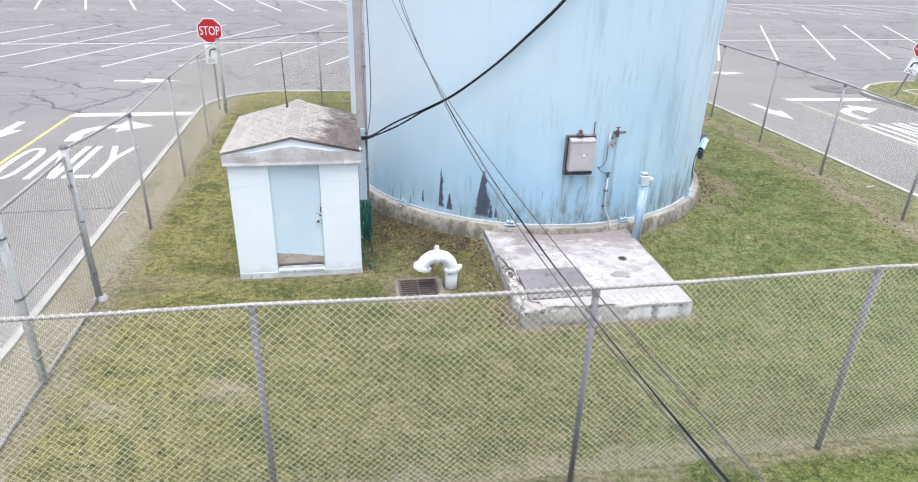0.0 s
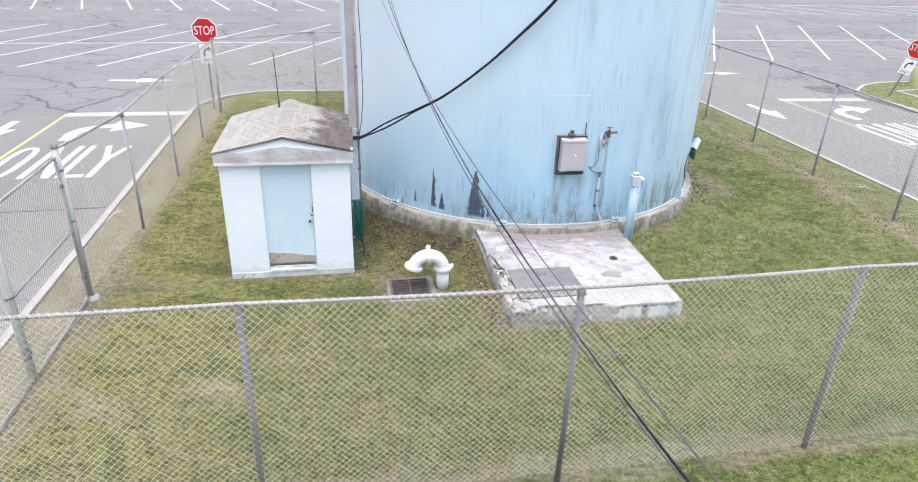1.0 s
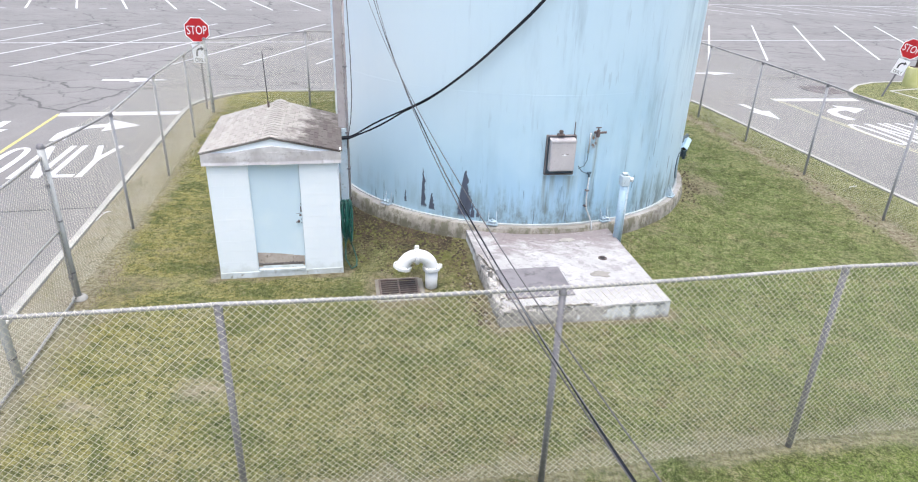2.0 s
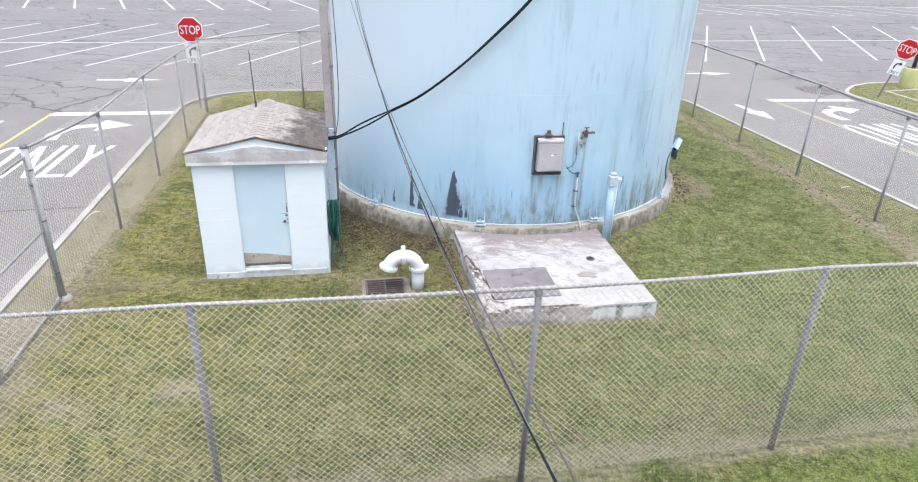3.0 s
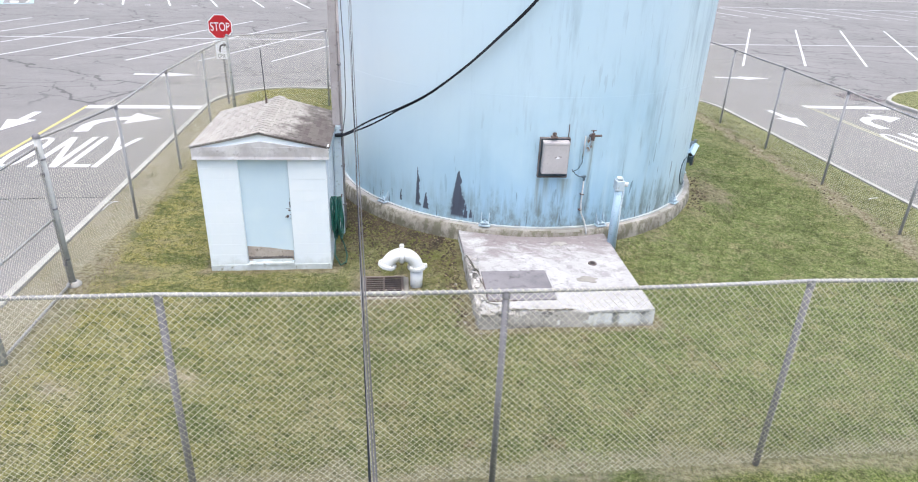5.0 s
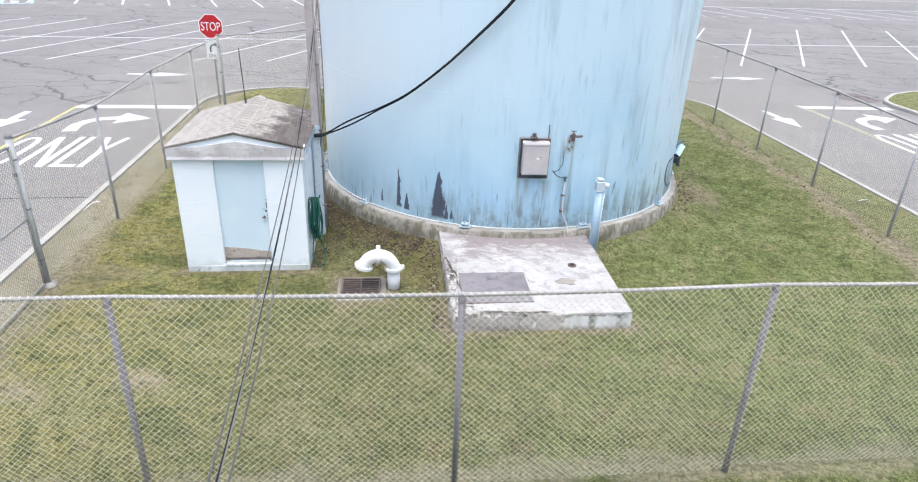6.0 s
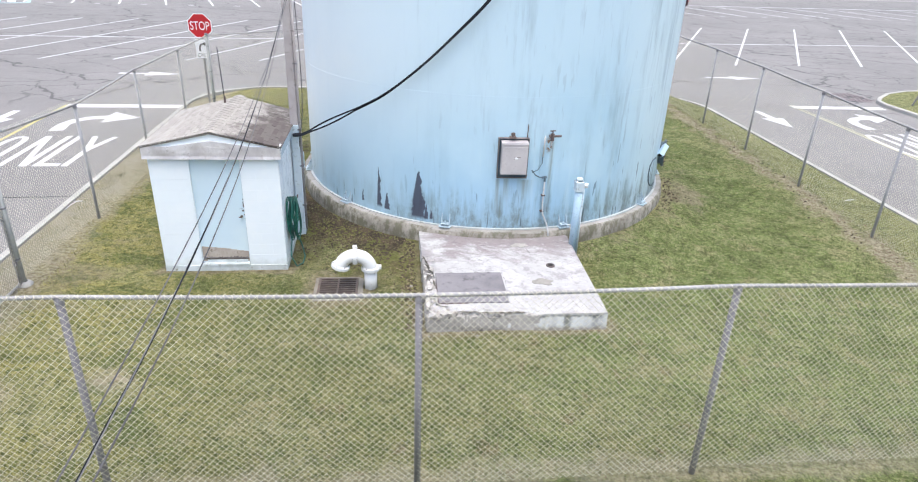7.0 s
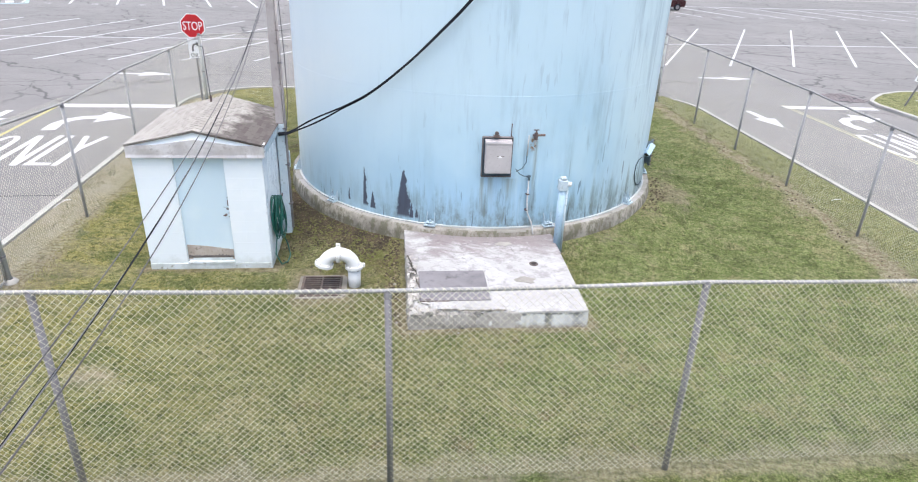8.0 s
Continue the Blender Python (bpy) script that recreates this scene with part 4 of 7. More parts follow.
def post_mesh(radius, height, material=None):
    bm = bmesh.new()
    rod(bm, (0, 0, -0.25), (0, 0, height), radius, 14)
    return finish(bm, "post", material or GALV, True)


def cap_mesh(radius, loop):
    bm = bmesh.new()
    lathe(bm, [(radius + 0.004, -0.05), (radius + 0.005, -0.01), (radius * 0.85, 0.015), (0.004, 0.028)], 14)
    if loop:
        lathe(bm, [(0.028, -0.03), (0.036, 0.0), (0.028, 0.03)], 12, (0, 0))
    return finish(bm, "post_cap", GALV, True)


LINE_POST = post_mesh(0.036, 2.40)
END_POST = post_mesh(0.052, 2.50, PALE_POST)
THIN_POST = post_mesh(0.030, 2.40, SIDE_POST)
LINE_CAP = cap_mesh(0.036, True)
END_CAP = cap_mesh(0.052, False)


def tie_mesh():
    bm = bmesh.new()
    tube(bm, [(0.0, 0.0232 * math.cos(a), 0.0232 * math.sin(a)) for a in [i * math.pi / 4 for i in range(8)]], 0.0032, 4, True)
    return finish(bm, "tie", MESH)


TIE = tie_mesh()


def band_mesh():
    bm = bmesh.new()
    lathe(bm, [(0.053, -0.014), (0.058, -0.014), (0.058, 0.014), (0.053, 0.014)], 14, closed=True)
    box(bm, (0.05, -0.012, -0.012), (0.10, 0.012, 0.012), 0.003)
    return finish(bm, "band", GALV)


BAND = band_mesh()


def fence_run(name, stops, label, near=False, ends=(), bottom=(), skip=(), tops=None):
    """A straight run of fence. stops: plan places (u, v) of its posts, in order; the first is its origin."""
    u0, v0 = stops[0]
    u1, v1 = stops[-1]
    turn = math.degrees(math.atan2(v1 - v0, u1 - u0))
    p0 = plan(u0, v0)
    rt = tagged(root(name, pose(p0.x, p0.y, 0, 0, 0, math.degrees(A) + turn)), label, "fence")
    xs, ys, zs = [], [], []
    ct, st = math.cos(radians(turn)), math.sin(radians(turn))
    for u, v in stops:
        p = plan(u, v)
        xs.append((u - u0) * ct + (v - v0) * st)
        ys.append((v - v0) * ct - (u - u0) * st)
        zs.append(lawn_z(p.x, p.y))
    tops = tops or [2.44] * len(xs)
    for i, (x, z) in enumerate(zip(xs, zs)):
        if i in skip:
            continue
        big = i in ends
        lift = tops[i] - 2.44
        post = piece("post", END_POST if big else LINE_POST if near else THIN_POST, rt, pose(x, ys[i], z + lift))
        piece("post_cap", END_CAP if big else LINE_CAP, post, pose(0, 0, 2.50 if big else 2.42))
        if big:
            for h in (0.40, 1.30, 2.12):
                piece("band", BAND, post, pose(0, 0, h, 0, 0, 180 if i else 0))
    # rail, dipping a little between its posts
    bm = bmesh.new()
    pts = []
    for i in range(len(xs) - 1):
        for s in range(8):
            t = s / 8
            pts.append((xs[i] + (xs[i + 1] - xs[i]) * t, ys[i] + (ys[i + 1] - ys[i]) * t, tops[i] + zs[i] + (zs[i + 1] + tops[i + 1] - zs[i] - tops[i]) * t - 0.012 * math.sin(math.pi * t)))
    pts.append((xs[-1], ys[-1], tops[-1] + zs[-1]))
    tube(bm, pts, 0.0210, 10)
    part("top_rail", bm, RAIL, rt, smooth=True)
    for i in range(len(xs) - 1):
        l = xs[i + 1] - xs[i]
        m = pose(xs[i], ys[i] - 0.034, zs[i] + tops[i] - 2.375)
        m[1][0] = (ys[i + 1] - ys[i]) / l
        m[2][0] = (zs[i + 1] + tops[i + 1] - zs[i] - tops[i]) / l
        tagged(piece("fabric", fabric(l, 0.0019 if near else 0.0014), rt, m), kind="stuff")
        if i in bottom:
            bm = bmesh.new()
            rod(bm, (xs[i], ys[i], zs[i] + 0.06), (xs[i + 1], ys[i + 1], zs[i + 1] + 0.06), 0.021, 10)
            part("bottom_rail", bm, RAIL, rt, smooth=True)
    if near:
        step = 0.074
        count = int(xs[-1] / step)
        for i in range(count):
            x = (i + 0.5) * step
            if abs(x - round(x / 3.2) * 3.2) < 0.03:
                continue
            j = max(k for k in range(len(xs) - 1) if xs[k] <= x)
            t = (x - xs[j]) / (xs[j + 1] - xs[j])
            piece("tie", TIE, rt, pose(x, ys[j] + (ys[j + 1] - ys[j]) * t, tops[j] + zs[j] + (zs[j + 1] + tops[j + 1] - zs[j] - tops[j]) * t - 0.012 * math.sin(math.pi * t), 0, 0, 28))
    return rt


# ---------------------------------------------------------------- water tank
def on_tank(deg, z, out=0.0):
    """A pose on the shell: x along the wall, y inward, z up. Tank's own coordinates."""
    a = radians(deg)
    r = TR + out
    return pose(r * math.sin(a), -r * math.cos(a), z, 0, 0, deg)


def build_tank():
    rt = tagged(root("water_tank", pose(TCX, TCY, 0)), "tall pale blue steel standpipe water tank with streaked paint", "water tank")
    bm = bmesh.new()
    lathe(bm, [(TR, 0.515), (TR, 12.8)], 180)
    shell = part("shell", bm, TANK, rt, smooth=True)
    for seam in (3.04, 5.48, 7.92, 10.36):
        bm = bmesh.new()
        lathe(bm, [(TR - 0.01, seam - 0.010), (TR + 0.0025, seam - 0.006), (TR + 0.0025, seam + 0.000), (TR - 0.01, seam + 0.007)], 180)
        part("weld_seam", bm, TANK, shell)
    bm = bmesh.new()
    lathe(bm, [(TR + 0.12, 12.8), (TR + 0.12, 12.86), (TR * 0.7, 13.5), (TR * 0.35, 13.85), (0.02, 13.95)], 96)
    part("roof", bm, BLUE, rt, smooth=True)
    bm = bmesh.new()
    lathe(bm, [(TR - 0.05, 0.500), (TR + 0.040, 0.500), (TR + 0.040, 0.522), (TR + 0.012, 0.524), (TR - 0.05, 0.524)], 160)
    part("base_flange", bm, FOOT, rt, "chalky white foot plate with grime")
    # anchor chairs
    bm = bmesh.new()
    for s in (-0.075, 0.075):
        vs = [bm.verts.new(p) for p in ((s - 0.007, 0.0, 0.0), (s - 0.007, -0.13, 0.0), (s - 0.007, -0.10, 0.05), (s - 0.007, 0.0, 0.24))]
        ws = [bm.verts.new((v.co.x + 0.014, v.co.y, v.co.z)) for v in vs]
        bm.faces.new(vs)
        bm.faces.new(ws[::-1])
        for i in range(4):
            bm.faces.new((vs[i], ws[i], ws[(i + 1) % 4], vs[(i + 1) % 4]))
    box(bm, (-0.11, -0.15, 0.0), (0.11, 0.0, 0.016))
    box(bm, (-0.085, -0.12, 0.05), (0.085, -0.01, 0.064))
    rod(bm, (0, -0.07, 0.0), (0, -0.07, 0.11), 0.016, 8)
    rod(bm, (0, -0.07, 0.064), (0, -0.07, 0.086), 0.03, 6)
    bmesh.ops.recalc_face_normals(bm, faces=bm.faces)
    chair = finish(bm, "anchor_chair", CHAIR)
    for deg in (-67.5, -36.2, -4.4, 27.0, 58.8, 90.0, 122, 154, 186, 218, 250, 275):
        piece("anchor_chair", chair, rt, on_tank(deg, 0.522))
    # manway with its davit on the flank
    bm = bmesh.new()
    ring = []
    for y, r in ((0.04, 0.25), (-0.07, 0.25), (-0.07, 0.30), (-0.12, 0.30), (-0.12, 0.0)):
        ring.append([bm.verts.new((r * math.cos(k * math.pi / 12), y, r * math.sin(k * math.pi / 12))) for k in range(24)] if r else [bm.verts.new((0, y, 0))])
    for a, b in zip(ring, ring[1:]):
        for k in range(24):
            if len(b) == 1:
                bm.faces.new((a[k], a[(k + 1) % 24], b[0]))
            else:
                bm.faces.new((a[k], a[(k + 1) % 24], b[(k + 1) % 24], b[k]))
    bmesh.ops.recalc_face_normals(bm, faces=bm.faces)
    man = part("manway", bm, DARK_STEEL, rt, "dark round bolted manway cover")
    man.matrix_basis = on_tank(77.5, 1.30)
    for k in range(12):
        bm = bmesh.new()
        a = k * math.pi / 6
        rod(bm, (0.275 * math.cos(a), -0.118, 0.275 * math.sin(a)), (0.275 * math.cos(a), -0.145, 0.275 * math.sin(a)), 0.014, 6)
        part("bolt", bm, IRON, man)
    bm = bmesh.new()
    rod(bm, (-0.11, -0.06, -0.07), (0.13, -0.12, 0.10), 0.078, 4)
    rod(bm, (0, -0.02, 0.02), (0, -0.02, -0.10), 0.03, 8)
    spout = part("spout", bm, BLUE, rt, "short slanted pale blue overflow spout")
    spout.matrix_basis = on_tank(72.5, 1.44)
    # thin black cap stands for the darkness inside the spout
    bm = bmesh.new()
    rod(bm, (-0.1105, -0.0598, -0.0705), (-0.1140, -0.0588, -0.073), 0.060, 4)
    part("spout_mouth", bm, PITCH, spout)
    bm = bmesh.new()
    loop = []
    for deg, z in ((68.5, 1.36), (65.0, 1.36), (63.2, 1.28), (62.8, 1.08), (63.8, 0.92), (66.0, 0.78), (69.0, 0.71), (73.0, 0.70)):
        a = radians(deg)
        loop.append(((TR + 0.014) * math.sin(a), -(TR + 0.014) * math.cos(a), z))
    tube(bm, loop, 0.011, 6)
    part("slack_wire", bm, DARK_STEEL, rt, "thin dark wire hanging in a loop", True)
    # concrete ring footing
    bm = bmesh.new()
    R = TR + 0.17
    lathe(bm, [(TR - 0.4, 0.499), (R - 0.03, 0.499), (R, 0.47), (R + 0.02, 0.30), (R + 0.05, -0.15)], 140)
    for v in bm.verts:
        a = math.atan2(v.co.y, v.co.x)
        k = noise.noise(Vector((math.cos(a) * 9, math.sin(a) * 9, v.co.z * 3)))
        if math.hypot(v.co.x, v.co.y) > R - 0.05:
            v.co.x *= 1 + 0.004 * k
            v.co.y *= 1 + 0.004 * k
            v.co.z += 0.008 * k
    for f in bm.faces:
        if sum(math.hypot(v.co.x, v.co.y) for v in f.verts) / 4 < R - 0.02 and f.calc_center_median().z > 0.45:
            f.material_index = 1
    ring = part("ring_footing", bm, [RING, RING_TOP], None, smooth=True)
    ring.matrix_world = pose(TCX, TCY, 0)
    tagged(ring, "stained grey concrete ring footing under the tank", "footing", kind="structure")


def build_panel():
    """The meter cabinet on the tank."""
    rt = tagged(root("meter_cabinet", pose(TCX, TCY, 0) @ on_tank(11.9, 1.94)), "beige steel meter cabinet on a rusty frame, fixed to the tank", "cabinet")
    bm = bmesh.new()
    w, h = 0.28, 0.38
    for lo, hi in (((-w, -0.07, -h), (-w + 0.016, 0.03, h)), ((w - 0.016, -0.07, -h), (w, 0.03, h)), ((-w + 0.016, -0.07, h - 0.016), (w - 0.016, 0.03, h)), ((-w + 0.016, -0.07, -h), (w - 0.016, 0.03, -h + 0.020))):
        box(bm, lo, hi, 0.004)
    part("frame", bm, FRAME, rt, "rusty angle-iron frame")
    # dark plate added where the open frame shows only a shaded gap
    bm = bmesh.new()
    box(bm, (-w + 0.016, -0.035, -h + 0.020), (w - 0.016, -0.02, h - 0.016))
    part("gap_shade_plate", bm, DARK_STEEL, rt)
    bm = bmesh.new()
    box(bm, (-0.232, -0.19, -0.270), (0.245, -0.045, 0.325), 0.012, seg=2)
    body = part("body", bm, BEIGE, rt)
    bm = bmesh.new()
    vs = [bm.verts.new(p) for p in ((-0.236, -0.200, 0.288), (0.249, -0.200, 0.288), (0.249, -0.200, 0.305), (-0.236, -0.200, 0.305), (-0.236, -0.05, 0.327), (0.249, -0.05, 0.327), (0.249, -0.05, 0.343), (-0.236, -0.05, 0.343))]
    for f in ((0, 1, 2, 3), (5, 4, 7, 6), (0, 3, 7, 4), (1, 5, 6, 2), (3, 2, 6, 7), (0, 4, 5, 1)):
        bm.faces.new([vs[i] for i in f])
    bmesh.ops.recalc_face_normals(bm, faces=bm.faces)
    part("hood", bm, BEIGE, body, "sloping drip hood")
    bm = bmesh.new()
    box(bm, (-0.212, -0.197, -0.250), (0.226, -0.188, 0.255), 0.003)
    door = part("door", bm, BEIGE, body)
    bm = bmesh.new()
    box(bm, (-0.01, -0.1995, 0.03), (0.07, -0.197, 0.065))
    part("sticker", bm, SIGN_WHITE, door, "worn white sticker")
    bm = bmesh.new()
    box(bm, (-0.02, -0.201, 0.050), (0.02, -0.1995, 0.062))
    box(bm, (0.05, -0.201, 0.058), (0.11, -0.1995, 0.068))
    box(bm, (-0.01, -0.201, 0.028), (0.01, -0.1995, 0.036))
    part("sticker_print", bm, IRON, door)
    bm = bmesh.new()
    box(bm, (-0.09, -0.12, h), (0.03, -0.02, h + 0.035), 0.006)
    rod(bm, (-0.03, -0.07, h + 0.03), (-0.03, -0.07, h + 0.10), 0.03, 10)
    rod(bm, (-0.065, -0.07, h + 0.075), (0.005, -0.07, h + 0.075), 0.02, 10)
    part("bracket", bm, RUST, rt, "rusted mounting bracket")
    bm = bmesh.new()
    rod(bm, (0.235, -0.05, 0.30), (0.245, -0.02, 0.62), 0.009, 8)
    part("sensing_tube", bm, IRON, rt)


def build_tank_fittings():
    base = pose(TCX, TCY, 0)
    # hydrant stub
    rt = tagged(root("sample_valve", base @ on_tank(21.2, 2.34)), "small rusty sample valve with grey stub on the tank", "valve")
    bm = bmesh.new()
    rod(bm, (0, 0.03, 0), (0, -0.14, 0), 0.026, 12)
    rod(bm, (-0.03, -0.11, 0.02), (0.17, -0.11, 0.02), 0.022, 10)
    rod(bm, (0.0, -0.11, -0.06), (0.0, -0.11, 0.07), 0.034, 12)
    part("body", bm, IRON, rt, smooth=False)
    bm = bmesh.new()
    rod(bm, (0.0, -0.11, 0.07), (0.0, -0.11, 0.12), 0.012, 8)
    rod(bm, (-0.05, -0.11, 0.12), (0.05, -0.11, 0.12), 0.010, 8)
    part("handle", bm, IRON, rt)
    bm = bmesh.new()
    rod(bm, (0.01, -0.06, -0.02), (0.01, -0.05, -0.17), 0.016, 12)
    part("drop_pipe", bm, PALE_PIPE, rt)
    # conduit down the wall
    rt = tagged(root("conduit", base @ on_tank(20.6, 0.4)), "grey electric conduit running down the tank wall", "conduit")
    bm = bmesh.new()
    tube(bm, [(0.0, -0.05, 1.16), (0.0, -0.05, 0.62), (0.02, -0.06, 0.42), (0.10, -0.10, 0.24), (0.12, -0.15, 0.12), (0.12, -0.19, 0.02)], 0.015, 10)
    part("pipe", bm, PALE_PIPE, rt, smooth=True)
    bm = bmesh.new()
    rod(bm, (-0.05, -0.05, 1.16), (0.03, -0.05, 1.16), 0.021, 10)
    rod(bm, (0.0, -0.05, 1.08), (0.0, -0.05, 1.18), 0.021, 10)
    part("elbow", bm, DARK_STEEL, rt)
    for z in (0.80, 0.48):
        bm = bmesh.new()
        box(bm, (-0.03, -0.07, z - 0.010), (0.03, 0.0, z + 0.010))
        part("clip", bm, IRON, rt)
    bm = bmesh.new()
    tube(bm, [(-0.30, -0.12, 1.34), (-0.22, -0.12, 1.24), (-0.12, -0.08, 1.18), (-0.04, -0.05, 1.16)], 0.009, 8)
    part("lead", bm, DARK_STEEL, rt)
    bm = bmesh.new()
    tube(bm, [(-0.30, -0.14, 1.30), (-0.18, -0.12, 1.34), (-0.09, -0.07, 1.44), (-0.07, -0.03, 1.56)], 0.008, 8)
    part("lead", bm, DARK_STEEL, rt)
    bm = bmesh.new()
    rod(bm, (-0.07, -0.03, 1.56), (-0.06, -0.03, 1.94), 0.014, 10)
    part("upper_pipe", bm, PALE_PIPE, rt, "short pale pipe above the lead", True)


def build_standpost():
    p = Vector((3.23, 11.63, 0))
    z0 = lawn_z(p.x, p.y) - 0.05
    rt = tagged(root("vent_post", pose(p.x, p.y, z0, 0, 0, math.degrees(A))), "pale blue steel vent post with a capped head beside the pad", "post")
    top = 1.66 - z0
    bm = bmesh.new()
    rod(bm, (0, 0, 0), (0, 0, top - 0.02), 0.068, 20)
    part("pipe", bm, BLUE, rt, smooth=True)
    bm = bmesh.new()
    rod(bm, (0.085, -0.01, -0.02), (0.085, -0.01, top - 0.10), 0.022, 10)
    part("side_conduit", bm, BLUE_TRIM, rt, smooth=True)
    bm = bmesh.new()
    box(bm, (-0.085, -0.085, top - 0.22), (0.075, 0.075, top - 0.02), 0.012)
    box(bm, (-0.06, -0.05, top - 0.02), (0.05, 0.05, top + 0.03), 0.012)
    head = part("head", bm, BLUE_TRIM, rt)
    bm = bmesh.new()
    rod(bm, (0.07, 0, top - 0.10), (0.155, -0.02, top - 0.11), 0.045, 14)
    part("nozzle", bm, WHITE, head, "white nozzle cap", True)


# ---------------------------------------------------------------- concrete pad
def build_pad():
    rt = tagged(root("valve_pit_slab", pose_at(6.65, 3.09, 0)), "white-washed concrete slab with a broken corner beside the tank", "slab")
    W, D = 2.85, 3.12
    nx, ny = 114, 124
    bm = bmesh.new()
    grid = []
    for i in range(nx + 1):
        col = []
        for j in range(ny + 1):
            x, y = W * i / nx, D * j / ny
            z = 0.31 + 0.09 * y / D
            px, py = x, y
            n1 = noise.noise(Vector((x * 5, y * 5, 2.2)))
            n2 = noise.noise(Vector((x * 16, y * 16, 7.2)))
            # spalled corner and edges
            n3 = noise.noise(Vector((x * 34, y * 34, 4.4)))
            n2 = 0.7 * n2 + 0.5 * n3
            corner = max(0.0, 1 - math.hypot(x / 0.46, y / 0.40) + 0.5 * n1 + 0.3 * n2)
            left = max(0.0, 1 - x / 0.21 + 0.9 * n1 + 0.35 * n2) * smooth_step(2.1, 1.7, y)
            front = max(0.0, 1 - y / 0.13 + 0.9 * n1 + 0.4 * n2) * smooth_step(1.9, 1.4, x)
            chip = min(1.0, max(corner, left * 0.9, front * 0.6))
            z -= 0.17 * chip * (0.40 + 1.3 * abs(n2) + 0.35 * n1)
            z += 0.002 * n2
            if i == 0:
                px += 0.03 * abs(n1) + 0.05 * chip * (0.5 + n2)
            if j == 0:
                py += 0.02 * abs(n1) * (x < 1.6) + 0.04 * chip
            col.append((bm.verts.new((px, py, z)), chip))
        grid.append(col)
    for i in range(nx):
        for j in range(ny):
            f = bm.faces.new((grid[i][j][0], grid[i + 1][j][0], grid[i + 1][j + 1][0], grid[i][j + 1][0]))
            if (grid[i][j][1] + grid[i + 1][j + 1][1]) / 2 > 0.22:
                f.material_index = 1
    # sides, in three strips so that they can be uneven
    rim = [grid[i][0] for i in range(nx + 1)] + [grid[nx][j] for j in range(1, ny + 1)] + [grid[i][ny] for i in range(nx - 1, -1, -1)] + [grid[0][j] for j in range(ny - 1, 0, -1)]
    prev = [v for v, c in rim]
    chips = [c for v, c in rim]
    for s, zf in enumerate((0.66, 0.33, 0.0)):
        ring = []
        for k, (v, c) in enumerate(rim):
            z = -0.15 + (v.co.z + 0.15) * zf
            q = noise.noise(Vector((v.co.x * 4, v.co.y * 4, z * 6)))
            grow = 0.012 * q + (0.02 * c if s == 0 else 0.0)
            cx, cy = v.co.x - W / 2, v.co.y - D / 2
            ring.append(bm.verts.new((v.co.x + math.copysign(1, cx) * grow * (abs(cx) > W / 2 - 0.12), v.co.y + math.copysign(1, cy) * grow * (abs(cy) > D / 2 - 0.12), z)))
        m = len(rim)
        for k in range(m):
            f = bm.faces.new((prev[k], ring[k], ring[(k + 1) % m], prev[(k + 1) % m]))
            if (chips[k] + chips[(k + 1) % m]) / 2 > (0.12, 0.34, 0.62)[s]:
                f.material_index = 1
        prev = ring
    bm.faces.ensure_lookup_table()
    bmesh.ops.recalc_face_normals(bm, faces=bm.faces)
    part("slab", bm, [PAD, RUBBLE], rt)

    # open cracks
    def crack(pts, width, seed):
        bm = bmesh.new()
        line = []
        for (x0, y0), (x1, y1) in zip(pts, pts[1:]):
            for k in range(8):
                t = k / 8
                line.append((x0 + (x1 - x0) * t, y0 + (y1 - y0) * t))
        line.append(pts[-1])
        low, high = [], []
        for k, (x, y) in enumerate(line):
            f = k / (len(line) - 1)
            w = width * (0.35 + 0.9 * abs(noise.noise(Vector((k * 0.7, seed, 0))))) * min(1.0, 6 * f, 6 * (1 - f)) + 0.001
            ox = 0.03 * noise.noise(Vector((k * 0.45, seed, 5)))
            oy = 0.03 * noise.noise(Vector((k * 0.45, seed, 9)))
            zz = 0.31 + 0.09 * (y + oy) / D + 0.006
            low.append(bm.verts.new((x + ox, y + oy - w, zz)))
            high.append(bm.verts.new((x + ox + w * 0.7, y + oy + w, zz)))
        for k in range(len(line) - 1):
            bm.faces.new((low[k], low[k + 1], high[k + 1], high[k]))
        part("crack", bm, SOOT, rt, "open dark crack")
    crack([(0.42, 0.10), (0.75, 0.075), (1.05, 0.045), (1.35, 0.05), (1.62, 0.045)], 0.045, 1.0)
    crack([(0.05, 1.72), (0.10, 1.45), (0.17, 1.28), (0.16, 1.02), (0.20, 0.80)], 0.052, 4.0)
    crack([(0.03, 1.28), (0.12, 1.22), (0.18, 1.30)], 0.020, 7.0)
    crack([(0.20, 0.62), (0.14, 0.45), (0.18, 0.30), (0.38, 0.22)], 0.024, 9.0)
    crack([(0.02, 1.92), (0.06, 1.76), (0.10, 1.60), (0.12, 1.42)], 0.045, 12.0)
    crack([(1.36, 1.28), (1.375, 0.95), (1.37, 0.62), (1.36, 0.36)], 0.006, 15.0)
    crack([(0.24, 1.292), (0.6, 1.29), (1.0, 1.295), (1.34, 1.29)], 0.006, 18.0)

    # access hatch let into the slab
    hz = 0.31 + 0.09 * 0.82 / D
    ht = tagged(root("access_hatch", pose_at(6.65, 3.09, 0) @ pose(0.22, 0.34, hz - 0.001, math.degrees(math.atan2(0.09, D)))), "grey cement-covered access hatch in the slab", "hatch")
